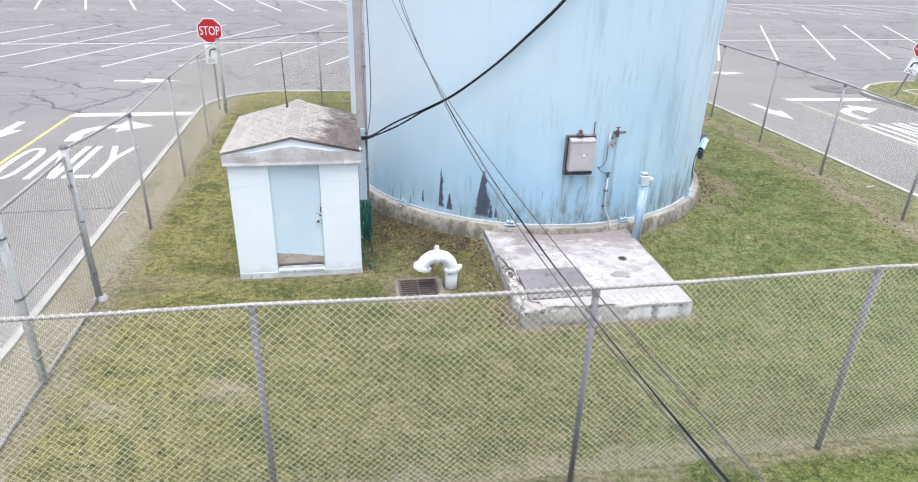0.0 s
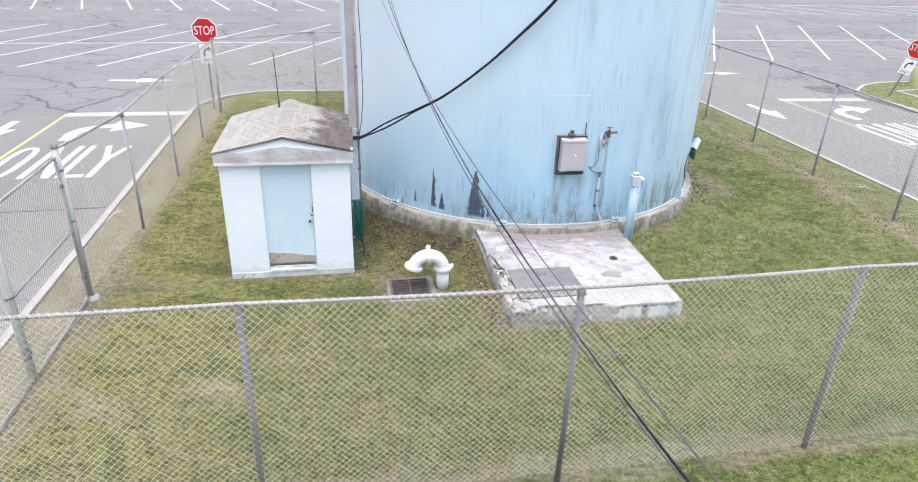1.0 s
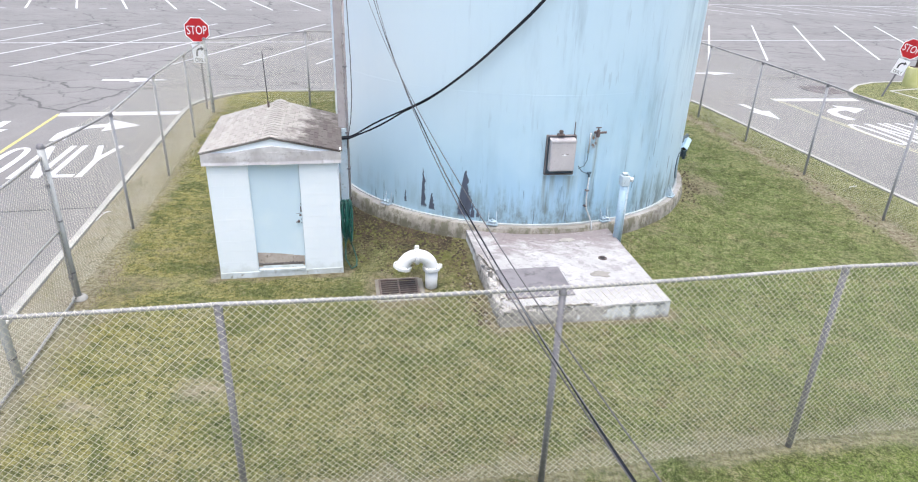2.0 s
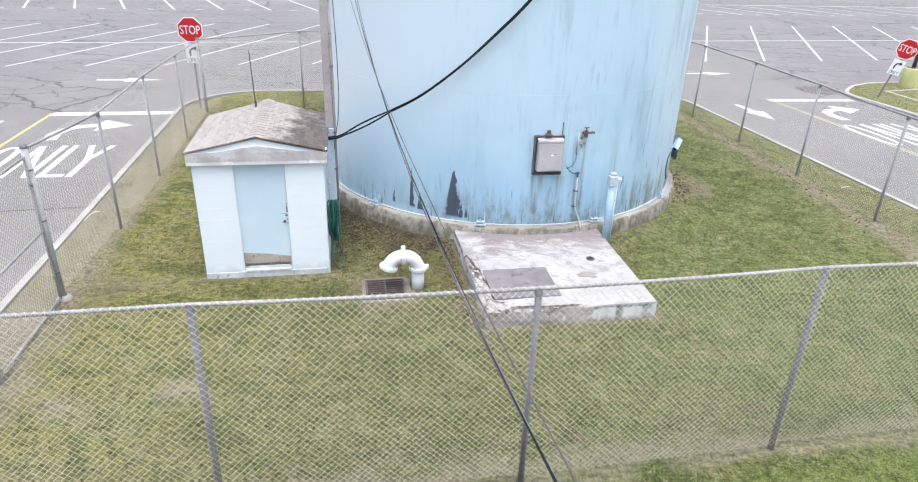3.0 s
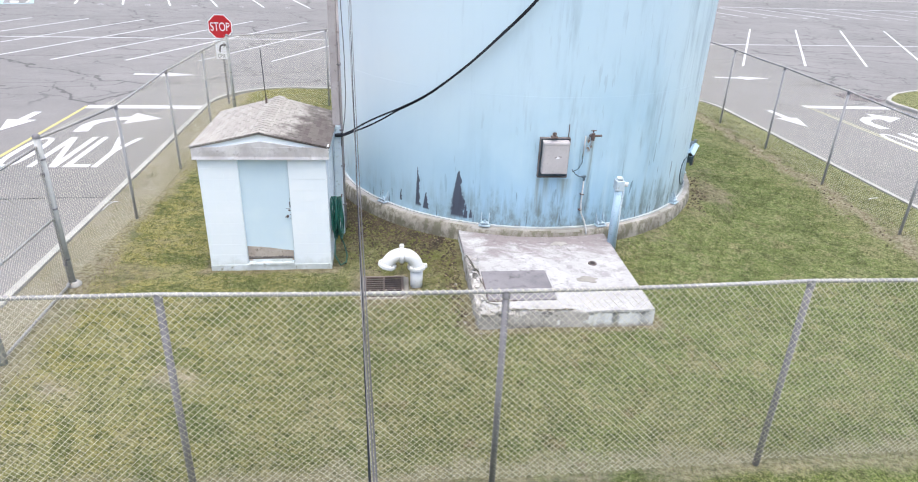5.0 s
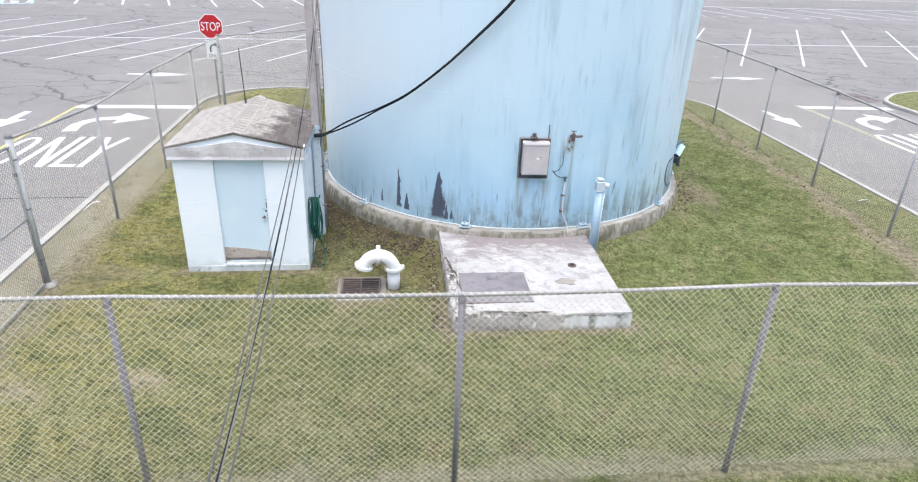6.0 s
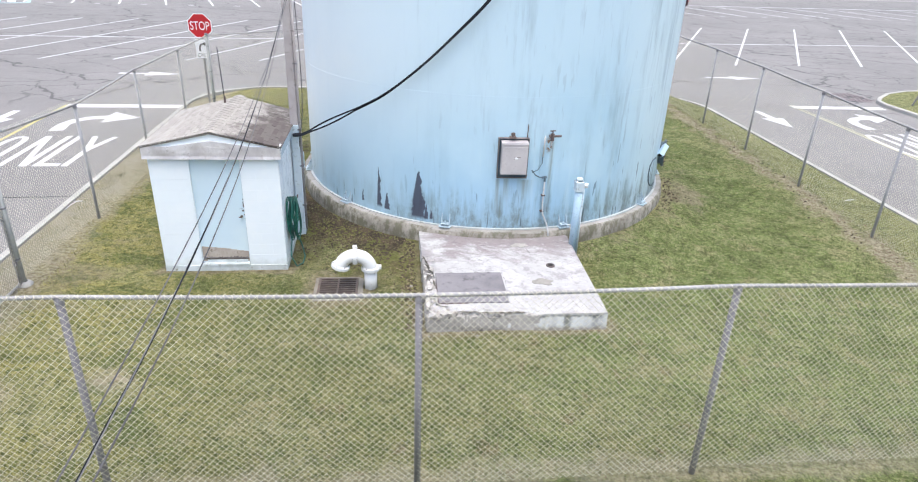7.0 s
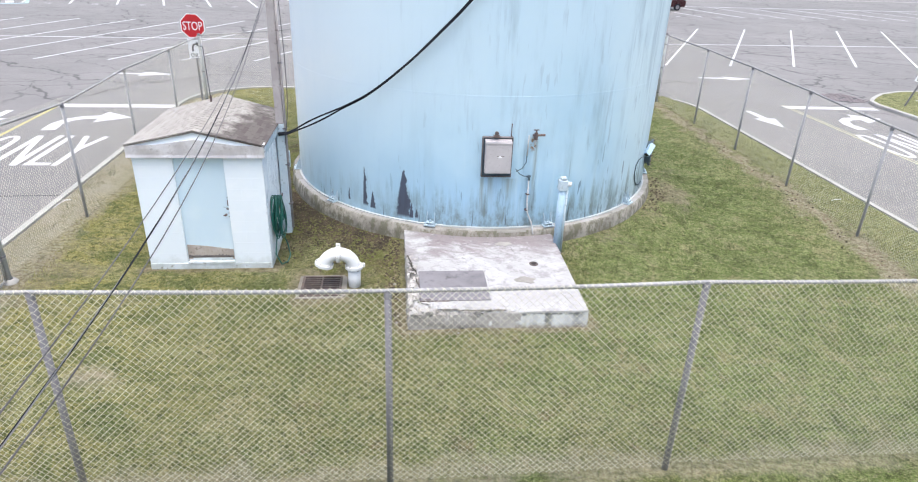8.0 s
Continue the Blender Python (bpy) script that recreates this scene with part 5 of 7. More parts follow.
    bm = bmesh.new()
    box(bm, (0.0, 0.0, -0.03), (1.12, 0.94, 0.006), 0.003)
    part("lid", bm, PATCH, ht)
    bm = bmesh.new()
    box(bm, (-0.012, -0.012, -0.03), (0.46, -0.003, 0.005))
    box(bm, (-0.012, -0.003, -0.03), (-0.003, 0.72, 0.005))
    part("rim", bm, IRON, ht)
    bm = bmesh.new()
    box(bm, (0.04, 0.020, 0.006), (0.17, 0.034, 0.010))
    part("hinge", bm, IRON, ht)

    # a drain eye and two lichen patches on the slab
    dz = 0.31 + 0.09 * 1.52 / D
    bm = bmesh.new()
    lathe(bm, [(0.0001, 0.006), (0.055, 0.006), (0.055, 0.012), (0.075, 0.012), (0.08, 0.0), (0.08, -0.03)], 20)
    eye = part("drain_eye", bm, SLAT, None)
    bm = bmesh.new()
    lathe(bm, [(0.0001, 0.0085), (0.042, 0.0085), (0.042, 0.004)], 16)
    part("eye_hole", bm, PITCH, eye, "dark hole")
    eye.matrix_world = pose_at(6.65 + 2.27, 3.09 + 1.52, dz)
    tagged(eye, "small dark iron drain eye in the slab", "drain")
    for x, y, r in ((1.85, 2.30, 0.115), (2.02, 0.95, 0.135)):
        bm = bmesh.new()
        pts = []
        for k in range(16):
            a = k * math.pi / 8
            q = r * (1 + 0.8 * noise.noise(Vector((math.cos(a) * 2 + x, math.sin(a) * 2 + y, 0.4))))
            pts.append((1.25 * q * math.cos(a), 0.75 * q * math.sin(a)))
        slab_poly(bm, pts, -0.01, 0.004)
        pt = part("repair_patch", bm, MORTAR)
        pt.matrix_world = pose_at(6.65 + x, 3.09 + y, 0.31 + 0.09 * y / D + 0.002)
        tagged(pt, "rough greenish mortar patch on the slab", "patch", "mortar patches")
    # angular fragments still lying in the broken corner
    frng = random.Random(17)
    for k in range(26):
        bm = bmesh.new()
        bmesh.ops.create_cube(bm, size=1.0)
        sx, sy, sz = frng.uniform(0.04, 0.13), frng.uniform(0.04, 0.12), frng.uniform(0.025, 0.06)
        for v in bm.verts:
            v.co = Vector((v.co.x * sx * frng.uniform(0.6, 1.2), v.co.y * sy * frng.uniform(0.6, 1.2), v.co.z * sz * frng.uniform(0.7, 1.3)))
        frag = part("fragment", bm, RUBBLE, rt)
        if k < 12:
            px, py = frng.uniform(0.04, 0.18), frng.uniform(0.1, 1.6)
        else:
            px, py = frng.uniform(0.08, 1.3), frng.uniform(0.05, 0.16)
        frag.matrix_basis = pose(px, py, 0.285 + 0.09 * py / D, frng.uniform(-14, 14), frng.uniform(-14, 14), frng.uniform(0, 90))
    # loose lumps by the broken corner
    rng = random.Random(11)
    for k in range(8):
        bm = bmesh.new()
        bmesh.ops.create_icosphere(bm, subdivisions=1, radius=rng.uniform(0.012, 0.034))
        for v in bm.verts:
            v.co *= 1 + 0.5 * noise.noise(v.co * 40 + Vector((k, 0, 0)))
            v.co.z *= 0.6
        lump = part("concrete_lump", bm, RUBBLE)
        if k < 5:
            lump.matrix_world = pose_at(6.62 - rng.uniform(0.03, 0.16), 3.1 + rng.uniform(0, 2.2), 0.015, rng.uniform(0, 180))
        else:
            lump.matrix_world = pose_at(6.68 + rng.uniform(0.0, 0.9), 3.06 - rng.uniform(0.03, 0.12), 0.015, rng.uniform(0, 180))
        tagged(lump, "small broken lump of concrete on the ground", "rubble", "broken lumps")


# ---------------------------------------------------------------- gooseneck vent and drain
def build_gooseneck():
    rt = tagged(root("gooseneck_vent", pose_at(5.77, 4.56, 0.0)), "white painted cast-iron gooseneck vent pipe with bolted flanges", "vent pipe")
    bm = bmesh.new()
    rod(bm, (0, 0, -0.1), (0, 0, 0.37), 0.104, 24, 0.112)
    part("riser", bm, WHITE, rt, smooth=True)
    R, zc = 0.255, 0.36
    def arc(a0, a1, n):
        return [(-R + R * math.cos(radians(a0 + (a1 - a0) * i / n)), 0, zc + R * math.sin(radians(a0 + (a1 - a0) * i / n))) for i in range(n + 1)]
    for a0, a1 in ((0, 88), (92, 166)):
        bm = bmesh.new()
        tube(bm, arc(a0, a1, 10), 0.112, 20)
        part("bend", bm, WHITE, rt, smooth=True)

    def flange(name, c, axis, rim):
        bm = bmesh.new()
        c, d = Vector(c), Vector(axis).normalized()
        rod(bm, c - d * 0.03, c + d * 0.03, rim, 28)
        bmesh.ops.bevel(bm, geom=[e for e in bm.edges if len(e.link_faces) == 2 and e.calc_face_angle(0) > 1.0], offset=0.008, segments=2, affect="EDGES")
        f = part(name, bm, WHITE, rt)
        side = d.orthogonal().normalized()
        other = d.cross(side)
        for k in range(6):
            bm = bmesh.new()
            a = k * math.pi / 3 + 0.3
            q = c + (side * math.cos(a) + other * math.sin(a)) * (rim - 0.024)
            rod(bm, q - d * 0.045, q + d * 0.045, 0.014, 6)
            part("bolt", bm, BOLT, f)

    flange("flange", (0, 0, 0.375), (0, 0, 1), 0.155)
    flange("flange", (-R, 0, zc + R), (1, 0, 0), 0.155)
    flange("flange", (-R + R * math.cos(radians(166)), 0, zc + R * math.sin(radians(166))), (0.26, 0, 0.966), 0.158)
    bm = bmesh.new()
    box(bm, (0.13, -0.03, 0.36), (0.185, 0.03, 0.43), 0.008)
    part("lug", bm, WHITE, rt)
    bm = bmesh.new()
    box(bm, (-R - 0.035, -0.03, zc + R + 0.15), (-R + 0.035, 0.03, zc + R + 0.19), 0.008)
    part("lug", bm, WHITE, rt)

    gt = tagged(root("storm_drain", pose_at(4.88, 4.19, 0.012)), "rusty iron storm drain grate in a concrete frame", "drain")
    bm = bmesh.new()
    for lo, hi in (((-0.05, -0.075, -0.1), (0.71, -0.015, 0.004)), ((-0.05, 0.675, -0.1), (0.71, 0.72, 0.008)), ((-0.075, -0.075, -0.1), (-0.05, 0.72, 0.004)), ((-0.05, -0.015, -0.1), (-0.015, 0.675, 0.006)), ((0.665, -0.015, -0.1), (0.76, 0.675, 0.006))):
        box(bm, lo, hi, 0.012)
    part("surround", bm, FOOTING, gt)
    bm = bmesh.new()
    for lo, hi in (((-0.013, -0.013, -0.03), (0.663, 0.02, 0.018)), ((-0.013, 0.64, -0.03), (0.663, 0.673, 0.018)), ((-0.013, 0.02, -0.03), (0.02, 0.64, 0.018)), ((0.63, 0.02, -0.03), (0.663, 0.64, 0.018)), ((0.31, 0.02, -0.03), (0.34, 0.64, 0.014))):
        box(bm, lo, hi, 0.003)
    part("frame", bm, RUST, gt)
    for row in range(8):
        y = 0.065 + row * 0.073
        for x0, x1 in ((0.022, 0.308), (0.342, 0.628)):
            bm = bmesh.new()
            box(bm, (x0, y - 0.014, -0.03), (x1, y + 0.014, 0.013))
            part("slat", bm, SLAT, gt)
    # near-black plate stands for the unlit depth below the slats
    bm = bmesh.new()
    box(bm, (-0.012, -0.012, -0.098), (0.662, 0.672, -0.06))
    part("shaft", bm, PITCH, gt, "black plate standing for the unlit shaft under the grate")


# ---------------------------------------------------------------- block shed
SW, SD = 2.10, 2.22


def block_mesh(l, h, d):
    bm = bmesh.new()
    box(bm, (0.0, 0, 0.0006), (l, d, h - 0.0006), 0.0012)
    return finish(bm, "block", BLOCK)


def build_shed():
    M = pose_at(2.16, 5.25, 0)
    rt = tagged(root("pump_shed", M), "small pale blue concrete-block pump shed with a shingled gable roof", "shed")
    z0 = 0.11
    CH = 0.2015
    bm = bmesh.new()
    box(bm, (-0.006, -0.008, -0.15), (SW + 0.008, SD + 0.008, z0), 0.006)
    part("plinth", bm, GRIME, rt, "grimy painted concrete plinth")
    # core behind the blocks
    bm = bmesh.new()
    t = 0.10
    box(bm, (0.02, 0.004, z0), (0.64, t, 2.12))
    box(bm, (1.46, 0.004, z0), (SW - 0.02, t, 2.12))
    box(bm, (SW - t, t, z0), (SW - 0.005, SD - t, 2.12))
    box(bm, (0.012, t, z0), (t, SD - t, 2.12))
    box(bm, (0.012, SD - t, z0), (SW - 0.012, SD - 0.012, 2.12))
    part("mortar", bm, BLOCK, rt)
    # door leaf
    bm = bmesh.new()
    box(bm, (0.632, 0.055, z0 + 0.03), (1.448, 0.10, 2.10), 0.004)
    leaf = part("door", bm, DOOR, rt, "pale blue painted door, rotten along its foot")
    bm = bmesh.new()
    n = 24
    lowv, topv = [], []
    for i in range(n + 1):
        x = 0.645 + 0.795 * i / n
        f = i / n
        zt = 0.455 - 0.05 * f - 0.05 * f * f - 0.02 * abs(noise.noise(Vector((x * 9, 0, 0))))
        lowv.append(bm.verts.new((x, 0.051, z0 + 0.05)))
        topv.append(bm.verts.new((x, 0.051, zt)))
    for i in range(n):
        bm.faces.new((lowv[i], lowv[i + 1], topv[i + 1], topv[i]))
    ext = bmesh.ops.extrude_face_region(bm, geom=bm.faces[:])
    for v in ext["geom"]:
        if isinstance(v, bmesh.types.BMVert):
            v.co.y = 0.056
    bmesh.ops.recalc_face_normals(bm, faces=bm.faces)
    part("bare_patch", bm, RAW_WOOD, leaf, "bare rotten wood where the paint has gone")
    bm = bmesh.new()
    for k in range(15):
        x0 = 0.650 + 0.052 * k
        q = 0.018 * noise.noise(Vector((k * 1.7, 2.2, 0.0)))
        box(bm, (x0, 0.047, z0 + 0.088), (x0 + 0.052, 0.053, z0 + 0.106 + q))
    part("rot_gap", bm, SOOT, leaf)
    bm = bmesh.new()
    for k in range(40):
        x0 = 0.650 + 0.0195 * k
        q = 0.045 * abs(noise.noise(Vector((k * 0.61, 5.2, 0.0)))) + 0.030 * abs(noise.noise(Vector((k * 1.9, 1.2, 0.0))))
        box(bm, (x0, 0.0485, z0 + 0.09), (x0 + 0.019, 0.0505, z0 + 0.122 + q))
    part("damp_fringe", bm, FRAME, leaf, "dark damp fringe of rotten wood")
    for k in range(6):
        zc = 0.98 + 0.071 * k
        w = 0.008 + 0.022 * abs(noise.noise(Vector((k * 1.3, 8.1, 0.0))))
        bm = bmesh.new()
        box(bm, (1.440 - w, 0.0535, zc), (1.446, 0.0548, zc + 0.012 + 0.02 * abs(noise.noise(Vector((k * 2.1, 3.3, 0.0))))))
        part("bare_chip", bm, SLAT, leaf, "bare dark wood where paint has flaked off")
    bm = bmesh.new()
    box(bm, (0.72, 0.044, z0 + 0.036), (1.41, 0.052, z0 + 0.085), 0.003)
    part("weather_bar", bm, GRIME, leaf, "mossy weather bar at the foot")
    bm = bmesh.new()
    rod(bm, (1.39, 0.055, 1.03), (1.39, 0.01, 1.03), 0.020, 12)
    rod(bm, (1.39, 0.02, 1.03), (1.35, 0.008, 1.025), 0.009, 8)
    part("door_handle", bm, IRON, leaf)
    bm = bmesh.new()
    box(bm, (1.405, 0.049, 1.12), (1.44, 0.055, 1.15), 0.002)
    box(bm, (1.428, 0.052, 1.20), (1.446, 0.0555, 1.30), 0.002)
    box(bm, (1.36, 0.0525, 1.165), (1.43, 0.0545, 1.170))
    part("hasp", bm, IRON, leaf)
    bm = bmesh.new()
    box(bm, (0.615, 0.03, z0 + 0.0), (0.632, 0.10, 2.115), 0.004)
    box(bm, (1.448, 0.03, z0 + 0.0), (1.48, 0.10, 2.115), 0.004)
    part("door_frame", bm, BLUE_TRIM, rt)
    bm = bmesh.new()
    box(bm, (0.652, -0.02, z0 - 0.01), (1.448, 0.10, z0 + 0.035), 0.006)
    part("threshold", bm, GRIME, rt, "mossy painted threshold")
    # fascia, gable and soffit
    bm = bmesh.new()
    nseg = 40
    xs = [-0.055 + (SW + 0.11) * i / nseg for i in range(nseg + 1)]
    rows = []
    for k, z in enumerate((2.095, 2.145, 2.20, 2.25, 2.305)):
        row = []
        for x in xs:
            dent = 0.016 * noise.noise(Vector((x * 3.2, z * 5, 1.3))) + 0.010 * noise.noise(Vector((x * 9, z * 9, 4.3)))
            row.append(bm.verts.new((x, -0.064 + 0.6 * dent - (0.010 if k == 0 else 0), z)))
        rows.append(row)
    for a, b in zip(rows, rows[1:]):
        for i in range(nseg):
            bm.faces.new((a[i], a[i + 1], b[i + 1], b[i]))
    ext = bmesh.ops.extrude_face_region(bm, geom=bm.faces[:])
    for v in ext["geom"]:
        if isinstance(v, bmesh.types.BMVert):
            v.co.y += 0.018
    bmesh.ops.recalc_face_normals(bm, faces=bm.faces)
    part("fascia", bm, FASCIA, rt, "dented aluminium fascia")
    bm = bmesh.new()
    low = [(0.36, 2.300), (SW / 2, 2.405), (SW - 0.36, 2.300)]
    f = [bm.verts.new((x, -0.060, z)) for x, z in low]
    b = [bm.verts.new((x, -0.041, z)) for x, z in low]
    bm.faces.new(f)
    bm.faces.new(b[::-1])
    for i in range(3):
        bm.faces.new((f[i], b[i], b[(i + 1) % 3], f[(i + 1) % 3]))
    bmesh.ops.recalc_face_normals(bm, faces=bm.faces)
    part("fascia_peak", bm, FASCIA, rt, "folded-up middle of the aluminium fascia")
    ridge_z, eave_z = 2.535, 2.315
    bm = bmesh.new()
    slab = [(-0.06, eave_z), (SW / 2, ridge_z - 0.01), (SW + 0.06, eave_z), (SW + 0.06, 2.12), (-0.06, 2.12)]
    f = [bm.verts.new((x, -0.040, z)) for x, z in slab]
    b = [bm.verts.new((x, 0.09, z)) for x, z in slab]
    bm.faces.new(f)
    bm.faces.new(b[::-1])
    for i in range(5):
        bm.faces.new((f[i], b[i], b[(i + 1) % 5], f[(i + 1) % 5]))
    bmesh.ops.recalc_face_normals(bm, faces=bm.faces)
    part("gable", bm, BLOCK, rt, "white-blue painted gable board")
    bm = bmesh.new()
    slab = [(-0.06, eave_z), (SW / 2, ridge_z + 0.04), (SW + 0.06, eave_z), (SW + 0.06, 2.12), (-0.06, 2.12)]
    f = [bm.verts.new((x, SD - 0.09, z)) for x, z in slab]
    b = [bm.verts.new((x, SD + 0.03, z)) for x, z in slab]
    bm.faces.new(f)
    bm.faces.new(b[::-1])
    for i in range(5):
        bm.faces.new((f[i], b[i], b[(i + 1) % 5], f[(i + 1) % 5]))
    bmesh.ops.recalc_face_normals(bm, faces=bm.faces)
    part("rear_gable", bm, BLUE_TRIM, rt)
    for side in (-1, 1):
        bm = bmesh.new()
        x0 = -0.06 if side < 0 else SW - 0.10
        box(bm, (x0, 0.092, 2.12), (x0 + 0.16, SD - 0.092, 2.27), 0.006)
        part("eave_board", bm, BLUE_TRIM, rt)
    # roof decks and their shingles
    ox = SW / 2
    run = SW / 2 + 0.065
    for side in (-1, 1):
        bm = bmesh.new()
        y0, y1 = -0.066, SD + 0.07
        def rz(y):
            return ridge_z + 0.055 * (y - y0) / (y1 - y0)
        ez = eave_z - 0.02
        vs = [(ox, y0, rz(y0)), (ox, y1, rz(y1)), (ox + side * run, y1, ez), (ox + side * run, y0, ez)]
        top = [bm.verts.new(v) for v in vs]
        bot = [bm.verts.new((v[0], v[1], v[2] - 0.016)) for v in vs]
        bm.faces.new(top)
        bm.faces.new(bot[::-1])
        for i in range(4):
            bm.faces.new((top[i], bot[i], bot[(i + 1) % 4], top[(i + 1) % 4]))
        bmesh.ops.recalc_face_normals(bm, faces=bm.faces)
        deck = part("roof_deck", bm, SHINGLE, rt)
        courses = 15
        tabs = 8
        tl = (y1 - y0) / tabs
        slope = math.hypot(run, ridge_z - ez)
        exposure = slope / courses
        bm = bmesh.new()
        box(bm, (0.002, -0.014, 0.0), (tl - 0.002, exposure + 0.006, 0.013))
        tab_me = finish(bm, "shingle", SHINGLE)
        bm = bmesh.new()
        box(bm, (0.002, -0.014, 0.0), (tl / 2 - 0.002, exposure + 0.006, 0.013))
        half_me = finish(bm, "shingle", SHINGLE)
        rng = random.Random(30 + side)
        for c in range(courses):
            d = c / courses
            # from eave upward
            sx = ox + side * run * (1 - d)
            stag = (c % 2) * 0.5
            spots = [(k + stag) for k in range(tabs if not stag else tabs - 1)]
            todo = [(s, tab_me) for s in spots] + ([(0.0, half_me), (tabs - 0.5, half_me)] if stag else [])
            for s, me in todo:
                y = y0 + s * tl
                ym = y + tl / 2
                zr = rz(min(ym, y1))
                sz = ez + (zr - ez) * d
                ang = math.degrees(math.atan2(zr - ez, run))
                lift = 0.004 + rng.uniform(0, 0.004)
                if side < 0:
                    m = pose(sx, y + tl * (1 if me is tab_me else 0.5), sz + lift, 0, 0, -90) @ pose(0, 0, 0, ang + 1.6 + rng.uniform(-0.3, 0.5))
                else:
                    m = pose(sx, y, sz + lift, 0, 0, 90) @ pose(0, 0, 0, ang + 1.6 + rng.uniform(-0.3, 0.5))
                piece("shingle", me, deck, m)
    bm = bmesh.new()
    vs = [(-0.11, -0.026), (0, 0.006), (0.11, -0.026), (0.11, -0.034), (0, -0.004), (-0.11, -0.034)]
    a = [bm.verts.new((x, 0.0, z)) for x, z in vs]
    b = [bm.verts.new((x, 0.18, z - 0.004)) for x, z in vs]
    for i in range(6):
        bm.faces.new((a[i], a[(i + 1) % 6], b[(i + 1) % 6], b[i]))
    bm.faces.new(a[::-1])
    bm.faces.new(b)
    bmesh.ops.recalc_face_normals(bm, faces=bm.faces)
    cap_me = finish(bm, "ridge_cap", SHINGLE)
    for k in range(17):
        y = -0.075 + k * 0.140
        piece("ridge_cap", cap_me, rt, pose(ox, y, ridge_z + 0.030 + 0.055 * y / SD))
    # walls of painted block, course by course
    full = block_mesh(0.4, CH, 0.10)
    half = block_mesh(0.2, CH, 0.10)
    odd = block_mesh(0.22, CH, 0.10)
    for c in range(10):
        z = z0 + c * CH
        for x0 in (0.0, 1.48):
            lay = [(0, full), (0.4, odd)] if (c % 2 == 0) == (x0 == 0.0) else [(0, odd), (0.22, full)]
            for dx, me in lay:
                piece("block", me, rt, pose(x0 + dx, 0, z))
        y = 0.10 if c % 2 == 0 else 0.10
        seq = [full] * 5 if c % 2 == 0 else [half] + [full] * 4 + [half]
        for me in seq:
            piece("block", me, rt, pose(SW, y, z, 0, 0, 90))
            y += 0.4 if me is full else 0.2
    for x0 in (0.10, 0.5, 0.9, 1.3):
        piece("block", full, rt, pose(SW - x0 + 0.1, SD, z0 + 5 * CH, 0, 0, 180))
    # small junction box high on the side wall
    return M


